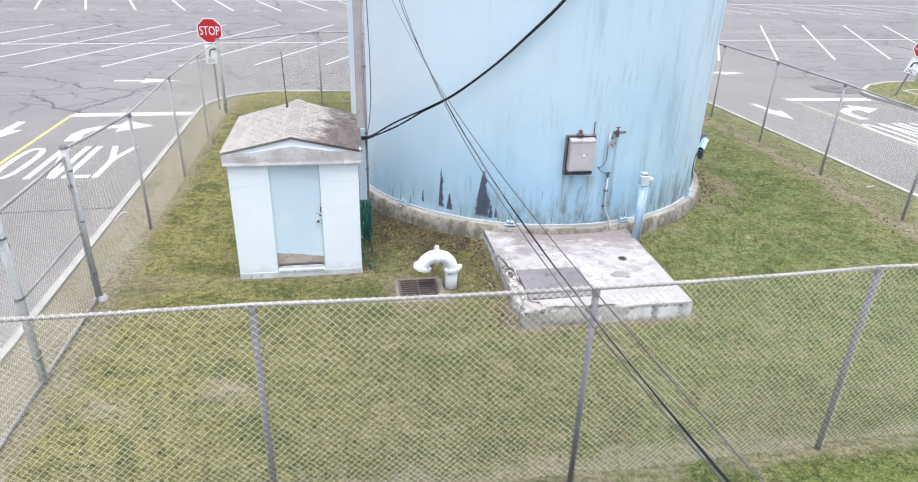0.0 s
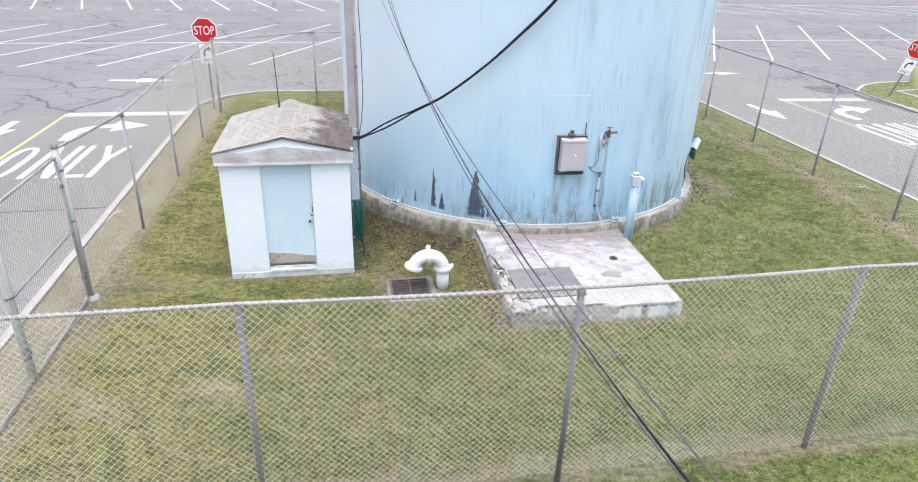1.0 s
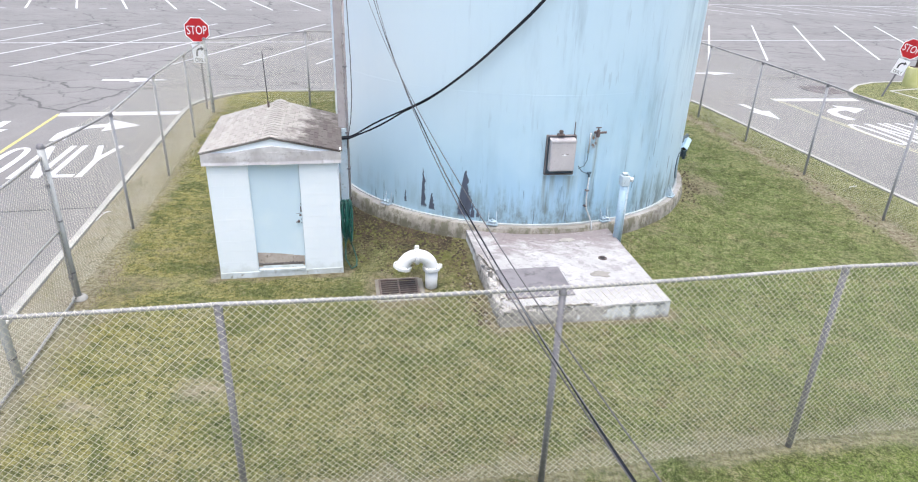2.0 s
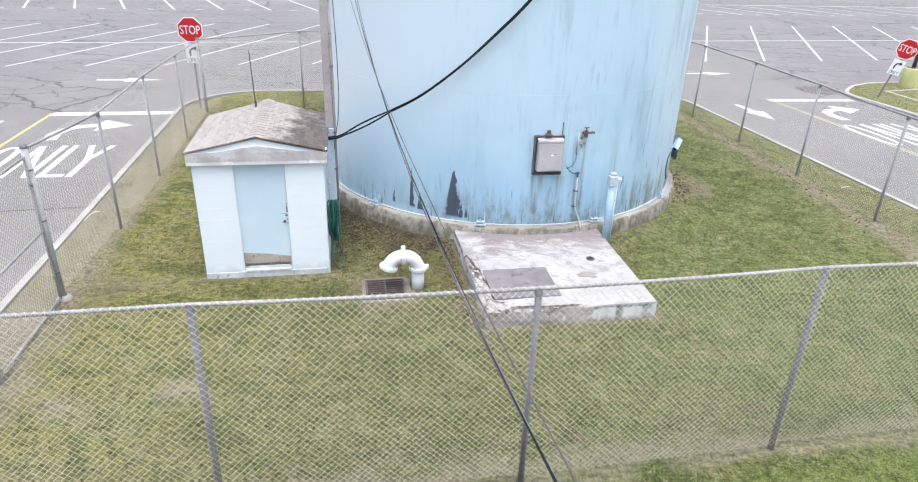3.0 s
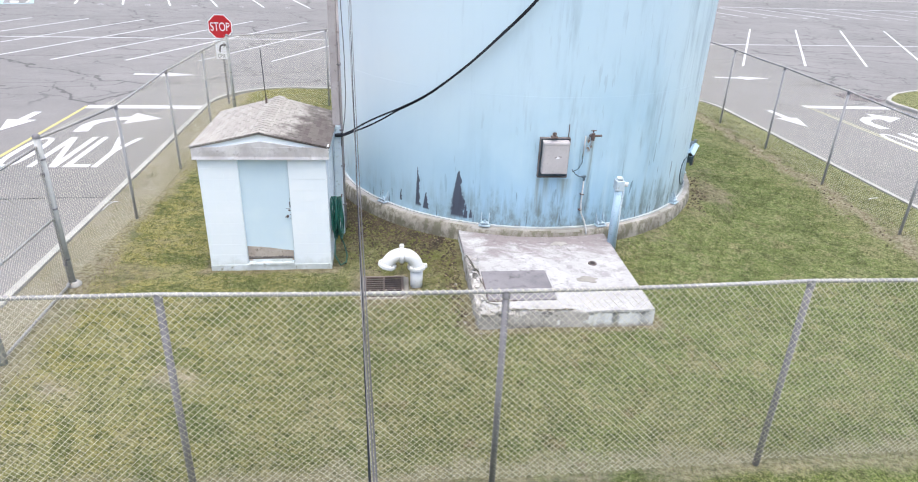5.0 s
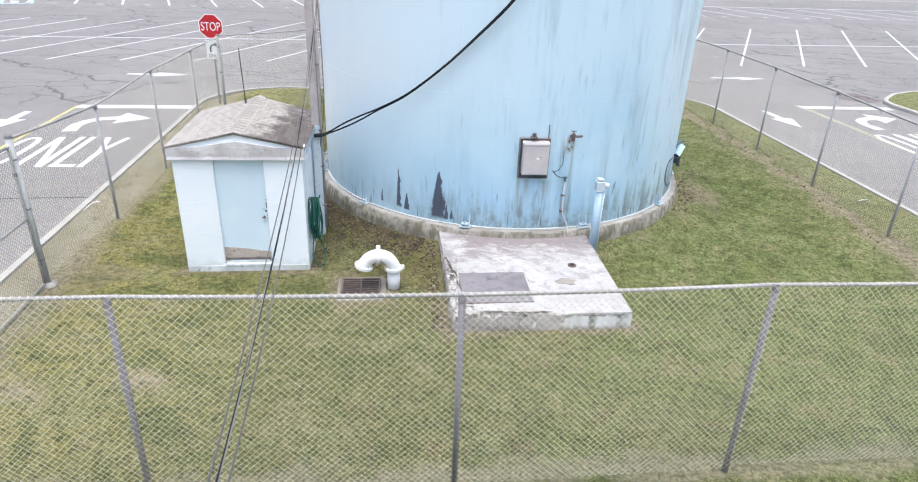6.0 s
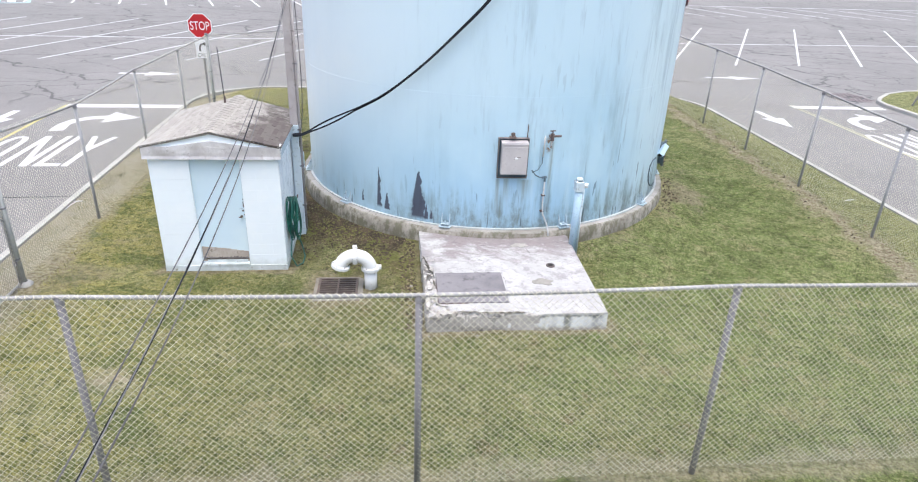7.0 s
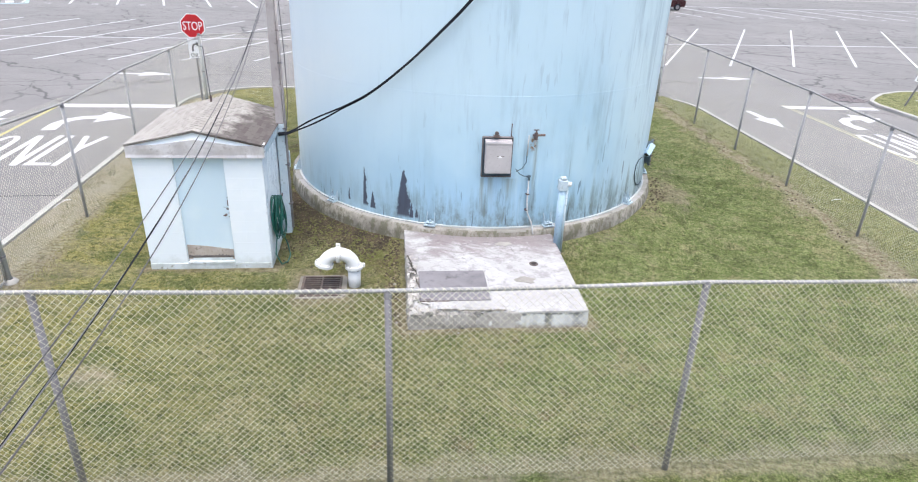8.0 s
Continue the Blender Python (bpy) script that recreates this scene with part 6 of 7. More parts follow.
def build_shed_things():
    M = pose_at(2.16, 5.25, 0)
    # service mast strapped to the wall
    rt = tagged(root("service_mast", pose_at(4.36, 6.66, 0)), "grey weathered timber service mast strapped to the shed, white below", "mast")
    bm = bmesh.new()
    box(bm, (-0.07, -0.07, 2.30), (0.07, 0.07, 6.2), 0.012)
    part("upper_post", bm, TIMBER, rt, "bare grey timber")
    bm = bmesh.new()
    box(bm, (-0.075, -0.075, -0.1), (0.075, 0.075, 2.30), 0.012)
    part("lower_post", bm, BLUE_TRIM, rt, "white-blue painted lower post")
    bm = bmesh.new()
    rod(bm, (0.095, -0.03, 0.2), (0.095, -0.03, 6.0), 0.024, 10)
    part("riser_conduit", bm, TIMBER, rt, smooth=True)
    for z in (0.7, 1.5, 2.2, 3.4, 4.6, 5.6):
        bm = bmesh.new()
        box(bm, (0.05, -0.08, z), (0.125, 0.02, z + 0.025))
        part("strap", bm, GALV, rt)
    bm = bmesh.new()
    box(bm, (0.0, 0.075, 1.40), (0.11, 0.19, 1.72), 0.02, seg=2)
    rod(bm, (0.06, 0.13, 1.42), (0.06, 0.13, 1.14), 0.02, 8)
    part("junction_box", bm, BLUE_TRIM, rt, "pale painted junction box")
    bm = bmesh.new()
    rod(bm, (0.0, -0.085, 5.72), (0.0, -0.13, 5.72), 0.035, 10)
    part("insulator", bm, WHITE, rt)

    # aerial
    rt = tagged(root("aerial", pose_at(3.02, 7.20, 2.60)), "thin black whip aerial on the shed roof", "aerial")
    bm = bmesh.new()
    rod(bm, (0, 0, -0.10), (-0.03, 0.0, 0.97), 0.008, 8, 0.006)
    part("whip", bm, RUBBER, rt)
    bm = bmesh.new()
    rod(bm, (0, 0, -0.12), (0, 0, 0.06), 0.02, 10)
    part("mount", bm, IRON, rt)

    # garden hose looped over a hook
    ht = tagged(root("garden_hose", M @ pose(SW, 0.42, 0)), "green garden hose looped on a hook on the shed wall", "hose")
    bm = bmesh.new()
    rod(bm, (0.0, 0.0, 1.20), (0.20, 0.0, 1.23), 0.012, 8)
    rod(bm, (0.20, 0.0, 1.23), (0.21, 0.0, 1.29), 0.012, 8)
    part("hook", bm, IRON, ht)
    rng = random.Random(3)
    for k in range(11):
        w = rng.uniform(0.10, 0.20)
        drop = rng.uniform(0.48, 0.84)
        off = 0.03 + 0.016 * k
        sk = rng.uniform(-0.07, 0.07)
        pts = []
        for i in range(20):
            a = 2 * math.pi * i / 20
            zz = 1.24 - drop / 2 + drop / 2 * math.cos(a)
            pts.append((off + 0.02 * math.sin(2 * a + k), w * math.sin(a) * (1.15 - 0.35 * math.cos(a)) + sk * (1 - math.cos(a)) * 0.6, zz))
        bm = bmesh.new()
        tube(bm, pts, 0.0135, 6, True)
        part("coil", bm, HOSE, ht, smooth=True)
    bm = bmesh.new()
    tube(bm, [(0.10, 0.02, 0.68), (0.14, 0.10, 0.45), (0.20, 0.16, 0.22), (0.26, 0.02, 0.05), (0.25, -0.22, 0.03), (0.16, -0.36, 0.04), (0.06, -0.30, 0.22), (0.07, -0.10, 0.50), (0.09, 0.0, 0.7)], 0.0125, 6)
    part("tail", bm, HOSE, ht, smooth=True)


# ---------------------------------------------------------------- wires
def build_wires():
    def span(c0, c1, h, r, label):
        bm = bmesh.new()
        pts = []
        for i in range(60):
            y = -16.0 + 27.5 * i / 59
            pts.append((c0 + c1 * y, y, h[0] + h[1] * y + h[2] * y * y))
        pts.append((-1.93, 11.62, h[0] + h[1] * 11.62 + h[2] * 135.0))
        tube(bm, pts, r, 8)
        ob = part("overhead_wire", bm, WIRE, None, smooth=True)
        tagged(ob, label, "wire", "overhead wires")
    span(1.527, -0.2843, (4.218, -0.0883, 0.0156), 0.0031, "thinnest dark overhead wire strung to the service mast")
    span(1.534, -0.2810, (4.206, -0.1947, 0.0304), 0.0036, "thin dark overhead wire strung to the service mast")
    # the triplex: bare neutral with two insulated leads wound round it
    for k, ph in enumerate((0.0, 2.1, 4.2)):
        bm = bmesh.new()
        pts = []
        for i in range(280):
            y = -16.0 + 27.5 * i / 279
            a = ph + y * 3.2
            pts.append((1.51 - 0.28 * y + 0.0029 * math.cos(a), y, 3.975 + 0.0235 * (y - 2.9) ** 2 + 0.0029 * math.sin(a)))
        tube(bm, pts, 0.0025, 6)
        ob = part("overhead_wire", bm, RUBBER if k else BARE_WIRE, None, smooth=True)
        tagged(ob, "black strand of twisted overhead service cable" if k else "bare grey strand of twisted overhead service cable", "wire", "overhead wires")
    # black supply cable from the mast, up round the tank
    base = [(-2.06, 11.60, 2.12), (-1.90, 11.58, 2.15), (-1.53, 11.66, 2.33), (-1.03, 11.86, 2.57), (-0.40, 11.80, 2.93), (0.29, 11.66, 3.49), (0.87, 11.59, 4.05), (1.43, 11.56, 4.64), (2.1, 11.62, 5.5), (2.75, 11.85, 6.6), (3.1, 12.05, 8.0)]
    def spline(pts, n):
        out = []
        for i in range(len(pts) - 1):
            p = [Vector(pts[max(0, min(len(pts) - 1, i + d))]) for d in (-1, 0, 1, 2)]
            for s in range(n):
                t = s / n
                out.append(0.5 * ((2 * p[1]) + (p[2] - p[0]) * t + (2 * p[0] - 5 * p[1] + 4 * p[2] - p[3]) * t * t + (3 * p[1] - p[0] - 3 * p[2] + p[3]) * t ** 3))
        out.append(Vector(pts[-1]))
        return out
    line = spline(base, 10)
    rt = tagged(root("supply_cable", pose(0, 0, 0)), "pair of thick black supply cables slung from mast to tank", "cable")
    for k in (0, 1):
        bm = bmesh.new()
        pts = []
        for i, p in enumerate(line):
            s = i / 10
            gap = 0.017 + (0.030 * math.sin(math.pi * (s - 1.4) / 1.7) if 1.4 < s < 3.1 else 0.0)
            a = s * 1.3
            sg = 1 if k else -1
            pts.append(p + Vector((0.3 * gap * sg * math.cos(a), 0.012 * sg * math.sin(a), gap * sg * 0.75)))
        tube(bm, pts, 0.015, 8)
        part("strand", bm, RUBBER, rt, smooth=True)
    bm = bmesh.new()
    rod(bm, (-2.09, 11.60, 2.11), (-1.96, 11.585, 2.135), 0.035, 12)
    part("gland", bm, RUBBER, rt)
    bm = bmesh.new()
    tube(bm, [(-1.93, 11.6, 6.0), (-1.90, 11.58, 4.8), (-1.86, 11.58, 3.6), (-1.86, 11.58, 2.9), (-1.90, 11.6, 2.45), (-1.98, 11.62, 2.05), (-2.02, 11.64, 1.75)], 0.008, 6)
    ob = part("drop_wire", bm, WIRE, None, smooth=True)
    tagged(ob, "thin dark wire hanging down beside the service mast", "wire")


# ---------------------------------------------------------------- signs
def letters(text, width, height, depth=0.002):
    """Upright lettering in the xz plane, centred, facing -y."""
    cu = bpy.data.curves.new("letters", "FONT")
    cu.body = text
    cu.extrude = depth
    tmp = new("letters_tmp", cu)
    me = bpy.data.meshes.new_from_object(tmp.evaluated_get(bpy.context.evaluated_depsgraph_get()))
    bpy.data.objects.remove(tmp)
    xs = [v.co.x for v in me.vertices]
    ys = [v.co.y for v in me.vertices]
    cx, cy = (min(xs) + max(xs)) / 2, (min(ys) + max(ys)) / 2
    sx, sy = width / (max(xs) - min(xs)), height / (max(ys) - min(ys))
    for v in me.vertices:
        x, y, z = v.co
        v.co = Vector(((x - cx) * sx, -z, (y - cy) * sy))
    me.materials.clear()
    return me


def octagon(bm, r, y0, y1):
    a = [bm.verts.new((r * math.cos(math.pi / 8 + k * math.pi / 4), y0, r * math.sin(math.pi / 8 + k * math.pi / 4))) for k in range(8)]
    b = [bm.verts.new((v.co.x, y1, v.co.z)) for v in a]
    bm.faces.new(a)
    bm.faces.new(b[::-1])
    for k in range(8):
        bm.faces.new((a[k], b[k], b[(k + 1) % 8], a[(k + 1) % 8]))
    bmesh.ops.recalc_face_normals(bm, faces=bm.faces)


def build_stop_sign(m, centre):
    rt = tagged(root("stop_sign", m), "red octagonal stop sign above a white turn sign, steel post", "road sign", "stop signs")
    bm = bmesh.new()
    box(bm, (-0.03, 0.0, -0.2), (0.03, 0.012, centre + 0.36))
    box(bm, (-0.03, 0.012, -0.2), (-0.022, 0.032, centre + 0.36))
    box(bm, (0.022, 0.012, -0.2), (0.03, 0.032, centre + 0.36))
    part("post", bm, GALV, rt)
    bm = bmesh.new()
    octagon(bm, 0.415, -0.012, -0.004)
    plate = part("plate", bm, SIGN_WHITE, rt, "white-edged octagonal plate")
    plate.matrix_basis = pose(0, 0, centre)
    bm = bmesh.new()
    octagon(bm, 0.385, -0.015, -0.012)
    part("red_face", bm, RED, plate)
    me = letters("STOP", 0.62, 0.27)
    me.materials.append(SIGN_WHITE)
    piece("lettering", me, plate, pose(0, -0.018, 0))
    zc = centre - 0.74
    bm = bmesh.new()
    box(bm, (-0.225, -0.010, -0.30), (0.225, -0.004, 0.30))
    low = part("lane_plate", bm, SIGN_WHITE, rt, "white turn-lane plate with black arrow")
    low.matrix_basis = pose(0, 0, zc)
    me = letters("ONLY", 0.34, 0.13)
    me.materials.append(BLACK)
    piece("lettering", me, low, pose(0, -0.012, -0.20))
    bm = bmesh.new()
    cl = [(-0.09, -0.08), (-0.09, 0.04), (-0.06, 0.12), (0.0, 0.155), (0.05, 0.16)]
    lft, rgt = [], []
    for i, p in enumerate(cl):
        a, b = Vector(cl[max(i - 1, 0)]), Vector(cl[min(i + 1, len(cl) - 1)])
        d = (b - a).normalized()
        s = Vector((-d.y, d.x)) * 0.028
        lft.append((p[0] + s.x, p[1] + s.y))
        rgt.append((p[0] - s.x, p[1] - s.y))
    pts = lft + [(0.05, 0.24), (0.15, 0.16), (0.05, 0.08)] + rgt[::-1]
    fa = [bm.verts.new((x, -0.013, z)) for x, z in pts]
    fb = [bm.verts.new((x, -0.0105, z)) for x, z in pts]
    bm.faces.new(fa)
    bm.faces.new(fb[::-1])
    for i in range(len(pts)):
        bm.faces.new((fa[i], fb[i], fb[(i + 1) % len(pts)], fa[(i + 1) % len(pts)]))
    bmesh.ops.recalc_face_normals(bm, faces=bm.faces)
    part("arrow", bm, BLACK, low)
    return rt


# ---------------------------------------------------------------- far things
def build_island():
    loop = [(15.9, 27.4), (16.46, 25.39), (18.3, 17.6), (22.0, 18.4), (20.6, 25.6), (21.6, 28.2), (30.0, 30.9), (29.3, 33.4), (19.19, 31.03), (18.05, 30.56), (16.99, 29.77), (16.26, 28.78), (15.9, 28.1)]
    build_kerb("island_kerb", loop, LOT_Z, LOT_Z + 0.13, 0.16, "pale concrete kerb round a planted island")
    bm = bmesh.new()
    inner = [Vector(p) for p in loop]
    k = len(inner)
    vs = []
    for i, p in enumerate(inner):
        d = (inner[(i + 1) % k] - inner[i - 1]).normalized()
        q = p + Vector((-d.y, d.x)) * 0.15
        vs.append(bm.verts.new((q.x, q.y, LOT_Z + 0.115)))
    f = bm.faces.new(vs)
    bmesh.ops.triangulate(bm, faces=[f])
    ob = part("island_lawn", bm, LAWN)
    tagged(ob, "patchy grass on a kerbed island", "lawn", kind="structure")
    for a, b in (((17.98, 28.70), (18.40, 26.6)), ((17.98, 28.70), (20.8, 30.0))):
        flat_shape("edging", [stripe(a, b, 0.14)], CURB, "pale concrete edging across the island", "edging", z=LOT_Z + 0.125)
    # lamp post base
    rt = tagged(root("lamp_post", pose(19.63, 30.05, LOT_Z + 0.1, 0, 0, 12)), "dark steel lamp post on a faded yellow concrete base", "lamp post")
    bm = bmesh.new()
    lathe(bm, [(0.38, -0.1), (0.38, 0.80), (0.35, 0.84), (0.001, 0.84)], 28)
    part("base", bm, SAFETY, rt, "round base painted faded yellow-green", True)
    bm = bmesh.new()
    rod(bm, (0, 0, 0.8), (0, 0, 7.5), 0.085, 16, 0.06)
    part("column", bm, IRON, rt, smooth=True)
    bm = bmesh.new()
    box(bm, (-0.2, -0.2, 0.84), (0.2, 0.2, 0.87))
    part("foot_plate", bm, IRON, rt)


def build_car():
    rt = tagged(root("car", pose(13.4, 66.6, LOT_Z, 0, 0, 200)), "dark maroon hatchback parked in a far bay", "car")
    paint = worn("maroon_car_paint", (0.030, 0.007, 0.009), (0.042, 0.010, 0.012), rough=0.25)
    glass = worn("dark_car_glass", (0.012, 0.014, 0.016), (0.02, 0.022, 0.024), rough=0.08)
    lamp = worn("red_lamp", (0.35, 0.02, 0.02), (0.42, 0.03, 0.03), rough=0.2)
    bm = bmesh.new()
    side = [(-2.15, 0.32), (2.15, 0.30), (2.2, 0.62), (1.9, 0.82), (1.0, 0.92), (-1.8, 0.98), (-2.2, 0.90), (-2.22, 0.5)]
    a = [bm.verts.new((x, -0.86, z)) for x, z in side]
    b = [bm.verts.new((x, 0.86, z)) for x, z in side]
    bm.faces.new(a)
    bm.faces.new(b[::-1])
    for i in range(len(side)):
        bm.faces.new((a[i], b[i], b[(i + 1) % len(side)], a[(i + 1) % len(side)]))
    bmesh.ops.recalc_face_normals(bm, faces=bm.faces)
    bmesh.ops.bevel(bm, geom=bm.edges[:], offset=0.06, segments=3, affect="EDGES")
    part("body", bm, paint, rt, smooth=True)
    bm = bmesh.new()
    roof = [(-1.9, 0.95), (1.0, 0.90), (0.25, 1.42), (-1.4, 1.45)]
    a = [bm.verts.new((x, -0.78 if z < 1 else -0.62, z)) for x, z in roof]
    b = [bm.verts.new((x, 0.78 if z < 1 else 0.62, z)) for x, z in roof]
    bm.faces.new(a)
    bm.faces.new(b[::-1])
    for i in range(4):
        bm.faces.new((a[i], b[i], b[(i + 1) % 4], a[(i + 1) % 4]))
    bmesh.ops.recalc_face_normals(bm, faces=bm.faces)
    bmesh.ops.bevel(bm, geom=bm.edges[:], offset=0.05, segments=2, affect="EDGES")
    part("cabin", bm, glass, rt)
    bm = bmesh.new()
    box(bm, (-1.38, -0.62, 1.44), (0.22, 0.62, 1.475), 0.015)
    part("roof", bm, paint, rt)
    for x in (-1.35, 1.35):
        for y in (-0.80, 0.80):
            bm = bmesh.new()
            rod(bm, (x, y - 0.1, 0.31), (x, y + 0.1, 0.31), 0.31, 22)
            w = part("wheel", bm, RUBBER, rt)
            bm = bmesh.new()
            rod(bm, (x, y - 0.11, 0.31), (x, y + 0.11, 0.31), 0.19, 18)
            part("rim", bm, GALV, w)
    for y in (-0.66, 0.66):
        bm = bmesh.new()
        box(bm, (-2.235, y - 0.14, 0.70), (-2.19, y + 0.14, 0.86), 0.01)
        part("tail_lamp", bm, lamp, rt)


# ---------------------------------------------------------------- the place
build_ground()
build_lawn()
build_kerb("kerb", [tuple(plan(u, v).xy) for u, v in KERB], LOT_Z, LOT_Z + 0.06, 0.15, "pale worn concrete kerb round the tank compound")
build_tank()
build_shed()
build_pad()

fence_run("chain_link_fence", [(0, 0), (3.2, 0.007), (6.4, -0.03), (9.6, 0.07), (12.9, 0.07), (16.2, 0)], "tall galvanised chain-link fence across the front of the compound", True, (0, 5), (), (), [2.53, 2.526, 2.505, 2.495, 2.475, 2.45])
fence_run("chain_link_fence", [(0.0, 0.0), (0.0, 2.59)], "short galvanised chain-link fence panel beside the gate", False, (1,), (0,), (0,))
fence_run("chain_link_fence", [(0.0, 4.80), (0.10, 7.62), (0.11, 10.80), (0.09, 14.2), (0.14, 17.2)], "galvanised chain-link fence along the lane with painted words", False, (0, 4), (), (), [2.53, 2.37, 2.44, 2.36, 2.33])
fence_run("chain_link_fence", [(16.2, 0.0), (16.22, 3.2), (16.26, 6.2), (16.24, 8.95), (16.28, 11.74), (16.34, 14.65), (16.2, 17.68)], "galvanised chain-link fence along the far lane", False, (6,), (), (0,), [2.44, 2.45, 2.37, 2.355, 2.34, 2.36, 2.39])
fence_run("chain_link_fence", [(0.14, 17.2), (3.3, 17.62), (6.5, 17.68), (9.7, 17.68), (12.9, 17.68), (16.2, 17.68)], "galvanised chain-link fence behind the tank", False, (), (), (0, 5), [2.35, 2.58, 2.60, 2.58, 2.50, 2.39])


def build_gate():
    p = plan(0.0, 2.66)
    rt = tagged(root("gate", pose(p.x, p.y, 0, 0, 0, math.degrees(A) + 90)), "galvanised chain-link gate with a middle rail, closed", "gate")
    L = 2.06
    for z in (0.08, 1.26, 2.43):
        bm = bmesh.new()
        rod(bm, (0.02, 0, z), (L - 0.02, 0, z), 0.021, 10)
        part("rail", bm, RAIL, rt, smooth=True)
    for x in (0.0, L):
        bm = bmesh.new()
        rod(bm, (x, 0, 0.06), (x, 0, 2.45), 0.021, 10)
        part("stile", bm, RAIL, rt, smooth=True)
    tagged(piece("fabric", fabric(L, 0.0014), rt, pose(0, -0.025, 0.07)), kind="stuff")
    for x, z in ((0.0, 0.45), (0.0, 2.0), (L, 0.45), (L, 2.0)):
        bm = bmesh.new()
        lathe(bm, [(0.024, z - 0.03), (0.032, z - 0.03), (0.032, z + 0.03), (0.024, z + 0.03)], 12, (x, 0), True)
        box(bm, (min(x, x + 0.05 * (1 if x else -1)), -0.012, z - 0.015), (max(x, x + 0.05 * (1 if x else -1)), 0.012, z + 0.015))
        part("hinge", bm, GALV, rt)


build_gate()
bm = bmesh.new()
lathe(bm, [(0.13, -0.1), (0.12, 0.03), (0.09, 0.07), (0.053, 0.085)], 16)
for v in bm.verts:
    v.co.x *= 1 + 0.15 * noise.noise(v.co * 9)
    v.co.y *= 1 + 0.15 * noise.noise(v.co * 7)
foot = part("post_footing", bm, CURB, None)
foot.matrix_world = pose_at(0.02, 4.80, 0)
tagged(foot, "lump of pale concrete round a gate post's foot", "footing")

build_tank_fittings()
build_panel()
build_standpost()
build_gooseneck()
build_shed_things()
build_wires()
bay_lines()
lane_marks(0.0, 0.0, ((-12.86, 19.54), (-9.22, 20.43)))
lane_marks(25.05, 6.65, ((12.10, 26.36), (15.75, 27.10)))
flat_shape("yellow_line", [stripe((-12.90, 19.62), (-9.5, 4.5), 0.10)], YELLOW_LINE, "yellow painted centre line of an exit lane")
flat_shape("yellow_line", [stripe((12.10, 26.7), (14.6, 16.0), 0.06)], PALE_YELLOW, "thin yellow painted line beside an exit lane")
straight_arrow((-13.42, 16.45), (0.19, -0.98), 2.15, 1.2, "white painted straight lane arrow")
straight_arrow((11.07, 23.10), (0.265, -0.964), 2.30, 1.2, "white painted straight lane arrow")
straight_arrow((-12.05, 25.27), (0.9756, 0.2195), 2.38, 1.3, "white painted straight lane arrow")
straight_arrow((12.52, 32.16), (0.9756, 0.2), 2.6, 1.3, "white painted straight lane arrow")
flat_shape("tar_seam", [stripe((-14.0, 10.68), (-7.55, 12.44), 0.045)], TAR, "thin black tar seam across the lane", "seam")
flat_shape("yellow_line", [stripe((12.24, 26.7), (14.74, 16.0), 0.04)], PALE_YELLOW, "thin pale yellow painted line beside an exit lane")
flat_shape("teal_bay_line", [stripe((-36.3, 44.3), (-34.7, 45.75), 0.30), stripe((-34.75, 45.6), (-37.0, 48.6), 0.26), stripe((-36.2, 44.4), (-38.6, 47.6), 0.26)], TEAL_LINE, "pale teal painted outline of a reserved bay")
flat_shape("reserved_bay_paint", [stripe((-36.9, 46.6), (-36.0, 45.5), 0.55)], WHITE_LINE, "white painted block inside a reserved bay")


def cracked_patch():
    """Asphalt broken up into small plates beside the island."""
    rng = random.Random(8)
    bm = bmesh.new()
    for i in range(9):
        for j in range(8):
            u, v = (i + 0.5 * (j % 2)) * 0.17, j * 0.20
            if rng.random() < 0.08 or math.hypot((u - 0.75) / 0.85, (v - 0.75) / 0.9) > 1.05:
                continue
            g = rng.uniform(0.012, 0.03)
            q = [(u + g, v + g), (u + 0.17 - g, v + g * rng.random()), (u + 0.17 - g, v + 0.20 - g), (u + g * rng.random(), v + 0.20 - g)]
            pts = [(14.55 + a * CU - b * SU, 27.95 + a * SU + b * CU) for a, b in q]
            slab_poly(bm, pts, LOT_Z + 0.002, LOT_Z + rng.uniform(0.010, 0.018))
    bmesh.ops.recalc_face_normals(bm, faces=bm.faces)
    ob = part("broken_asphalt", bm, BROKEN)
    tagged(ob, "patch of broken reddish-grey asphalt plates", "asphalt", kind="structure")
    bm = bmesh.new()
    slab_poly(bm, [(14.55 + (0.78 + 0.80 * math.cos(k * math.pi / 8)) * CU - (0.78 + 0.82 * math.sin(k * math.pi / 8)) * SU, 27.95 + (0.78 + 0.80 * math.cos(k * math.pi / 8)) * SU + (0.78 + 0.82 * math.sin(k * math.pi / 8)) * CU) for k in range(16)], LOT_Z - 0.004, LOT_Z + 0.004)
    tagged(part("crack_bed", bm, TAR), "dark grit between broken asphalt plates", "asphalt", kind="structure")


cracked_patch()
build_stop_sign(pose(-8.83, 21.30, LOT_Z, 0, 0, 10), 2.50)
build_stop_sign(pose(16.93, 27.45, LOT_Z + 0.1, 0, 0, -16) @ pose(0, 0, 0, 0, 15, 0), 2.02)
build_island()
build_car()
build_blades()


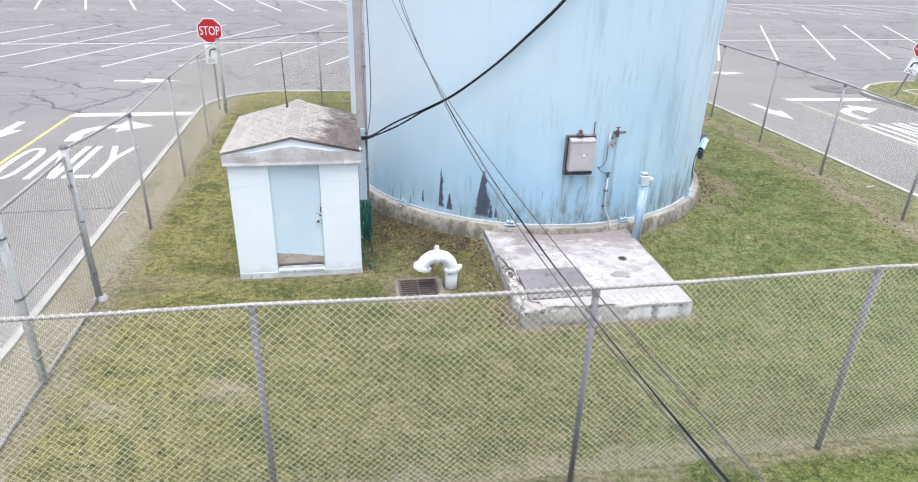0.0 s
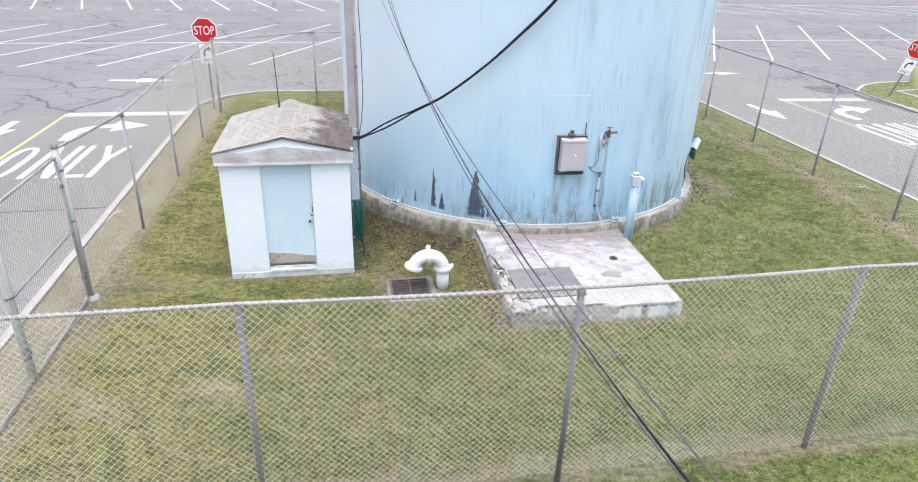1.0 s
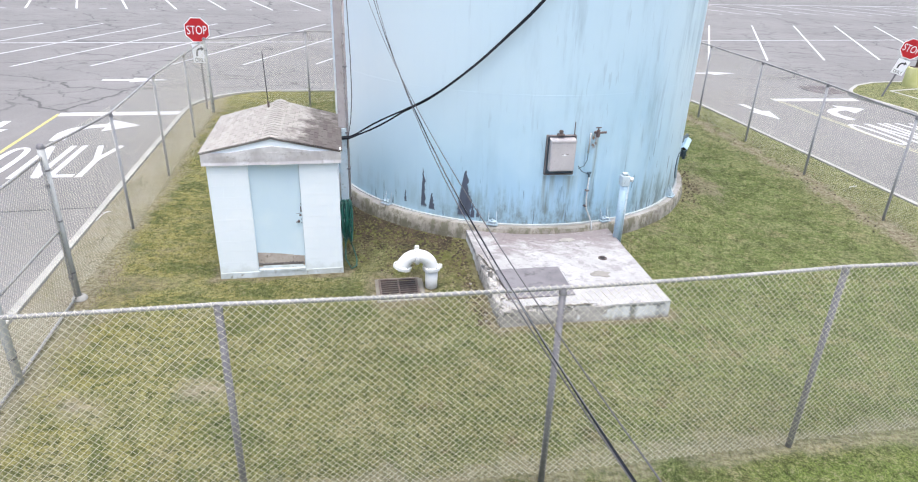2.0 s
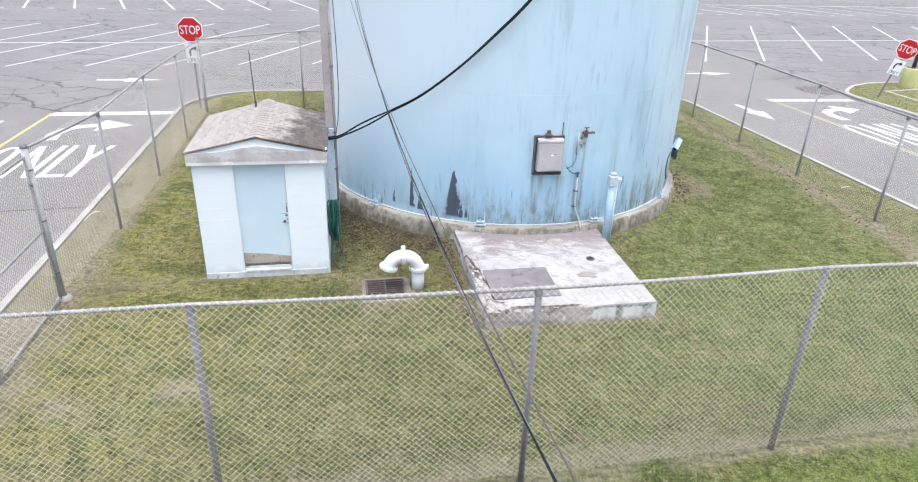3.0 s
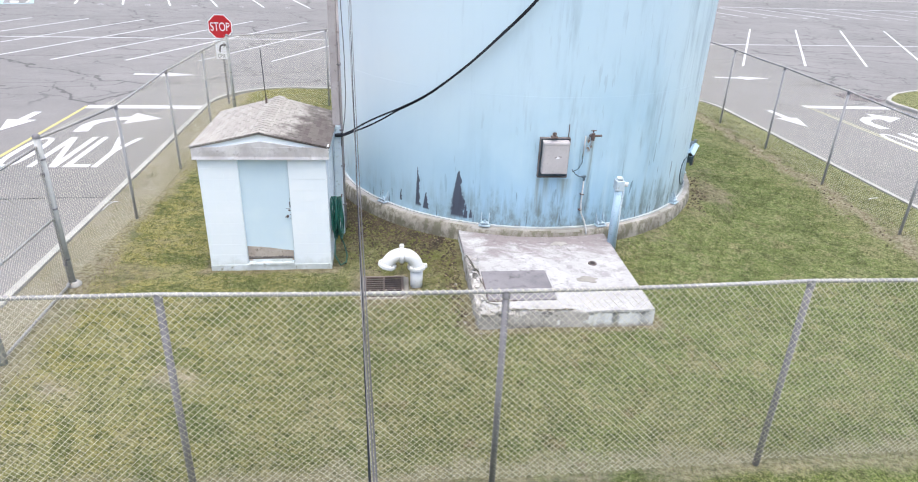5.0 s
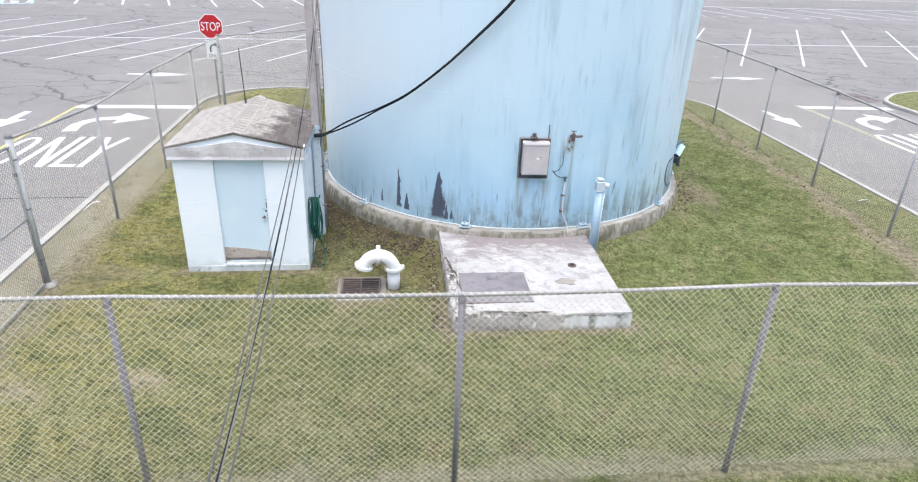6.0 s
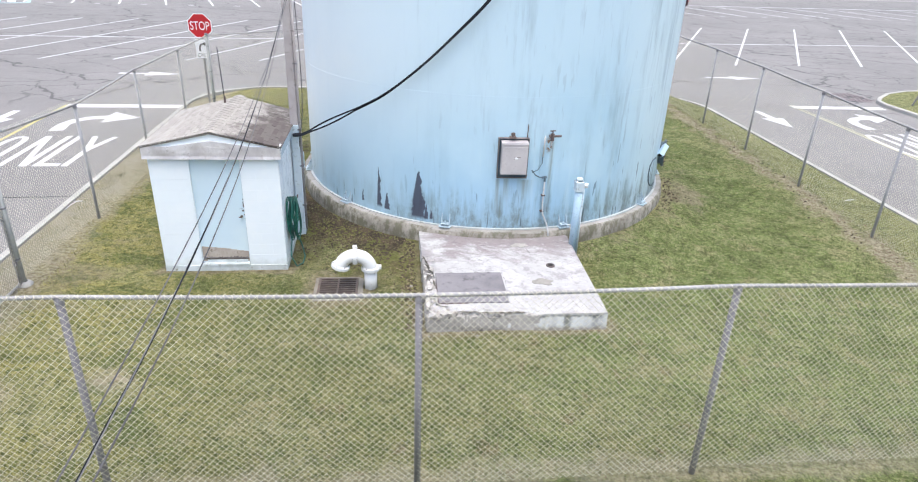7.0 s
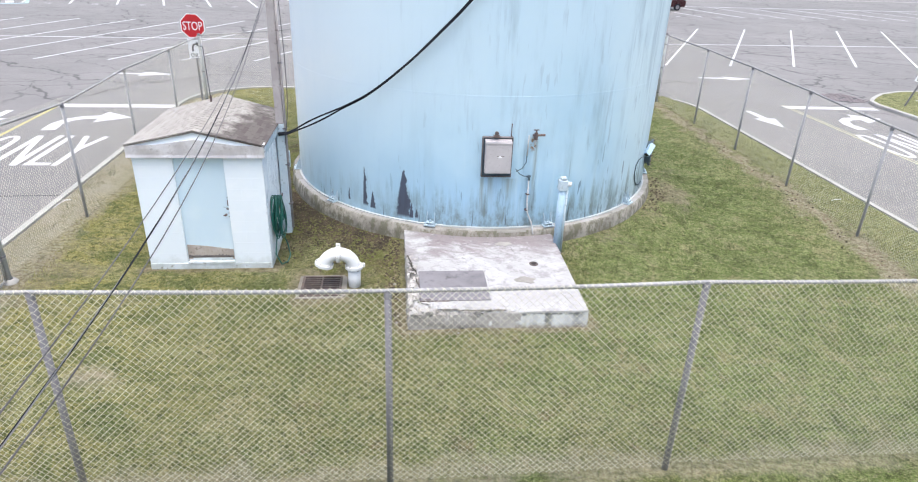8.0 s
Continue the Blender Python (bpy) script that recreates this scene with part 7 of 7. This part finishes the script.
def build_leaves():
    """Dry leaves caught along the fence and round the footing."""
    rng = random.Random(21)
    verts, faces = [], []
    for k in range(1000):
        kind = rng.random()
        if kind < 0.16:
            a = radians(rng.uniform(-75, 88))
            r = TR + 0.25 + abs(rng.gauss(0, 0.45))
            x, y = TCX + r * math.sin(a), TCY - r * math.cos(a)
        elif kind < 0.75:
            p = plan(16.0 + rng.gauss(0, 0.24), rng.uniform(4, 17))
            x, y = p.x, p.y
        elif kind < 0.85:
            p = plan(6.5 - abs(rng.gauss(0, 0.15)), rng.uniform(3.2, 6.0))
            x, y = p.x, p.y
        else:
            p = plan(rng.uniform(0.1, 16), rng.uniform(-0.4, 17))
            x, y = p.x, p.y
        u, v = local(x, y)
        if (6.6 < u < 9.55 and 3.05 < v < 6.3) or (2.1 < u < 4.3 and 5.2 < v < 7.5):
            continue
        z = lawn_z(x, y) + 0.03
        a = rng.uniform(0, 6.28)
        s = rng.uniform(0.012, 0.045 if 0.16 < kind < 0.75 else 0.026)
        i = len(verts)
        for j, (lx, ly) in enumerate(((-1, 0), (-0.2, 0.55), (1, 0.1), (0.1, -0.5))):
            verts.append((x + s * (lx * math.cos(a) - ly * math.sin(a)), y + s * (lx * math.sin(a) + ly * math.cos(a)), z + s * rng.uniform(-0.3, 0.5)))
        faces.append((i, i + 1, i + 2, i + 3))
    me = bpy.data.meshes.new("fallen_leaves")
    me.from_pydata(verts, [], faces)
    me.materials.append(LEAF)
    tagged(new("fallen_leaves", me), "scattered dry brown leaves on the grass", "leaves", kind="stuff")


build_leaves()


def build_clods():
    """Loose dark earth where nothing grows, between shed, vent and tank."""
    rng = random.Random(33)
    verts, faces = [], []
    tri = ((0, 2, 4), (2, 1, 4), (1, 3, 4), (3, 0, 4), (2, 0, 5), (1, 2, 5), (3, 1, 5), (0, 3, 5))
    for k in range(3400):
        kind = rng.random()
        if kind < 0.80:
            a = radians(rng.uniform(-58, -14))
            r = TR + 0.22 + abs(rng.gauss(0, 0.55))
            x, y = TCX + r * math.sin(a), TCY - r * math.cos(a)
        elif kind < 0.92:
            p = plan(6.56 - abs(rng.gauss(0, 0.16)), rng.uniform(3.2, 6.0))
            x, y = p.x, p.y
        elif kind < 0.96:
            a = radians(rng.uniform(66, 92))
            r = TR + 0.24 + abs(rng.gauss(0, 0.22))
            x, y = TCX + r * math.sin(a), TCY - r * math.cos(a)
        else:
            p = plan(16.0 + rng.gauss(0, 0.2), rng.uniform(3, 17))
            x, y = p.x, p.y
        u, v = local(x, y)
        if (6.6 < u < 9.55 and 3.05 < v < 6.3) or (2.05 < u < 4.35 and 5.1 < v < 7.55) or (4.75 < u < 5.95 and 4.05 < v < 5.0):
            continue
        z = lawn_z(x, y) + 0.004
        s = rng.uniform(0.010, 0.032)
        i = len(verts)
        for d in ((1, 0, 0), (-1, 0, 0), (0, 1, 0), (0, -1, 0), (0, 0, 0.7), (0, 0, -0.7)):
            q = s * rng.uniform(0.6, 1.3)
            verts.append((x + d[0] * q, y + d[1] * q, z + d[2] * q))
        faces.extend(tuple(i + j for j in t) for t in tri)
    me = bpy.data.meshes.new("loose_earth")
    me.from_pydata(verts, [], faces)
    me.materials.append(EARTH)
    tagged(new("loose_earth", me), "loose dark brown clods of earth", "soil", kind="stuff")


build_clods()


def build_litter():
    """Two bent strips of white plastic on the grass outside the fences."""
    for x, y, turn, runs in ((-7.25, 12.03, 0.0, (((0.02, 0.16), (0.0, -0.05), (0.06, -0.34)), ((-0.09, 0.09), (0.0, 0.10), (0.10, 0.15)))), (9.976, 15.87, 12.0, (((-0.14, -0.03), (-0.03, 0.02), (0.14, 0.05)),))):
        bm = bmesh.new()
        for pts in runs:
            tube(bm, [(px, py, 0.0) for px, py in pts], 0.012, 6)
        for v in bm.verts:
            v.co.z = 0.012 + 0.6 * v.co.z
        ob = part("plastic_strip", bm, WHITE)
        ob.matrix_world = pose(x, y, lawn_z(x, y) + 0.012, 0, 0, turn)
        tagged(ob, "small bent strip of white plastic on the grass", "litter", "plastic strips")


build_litter()
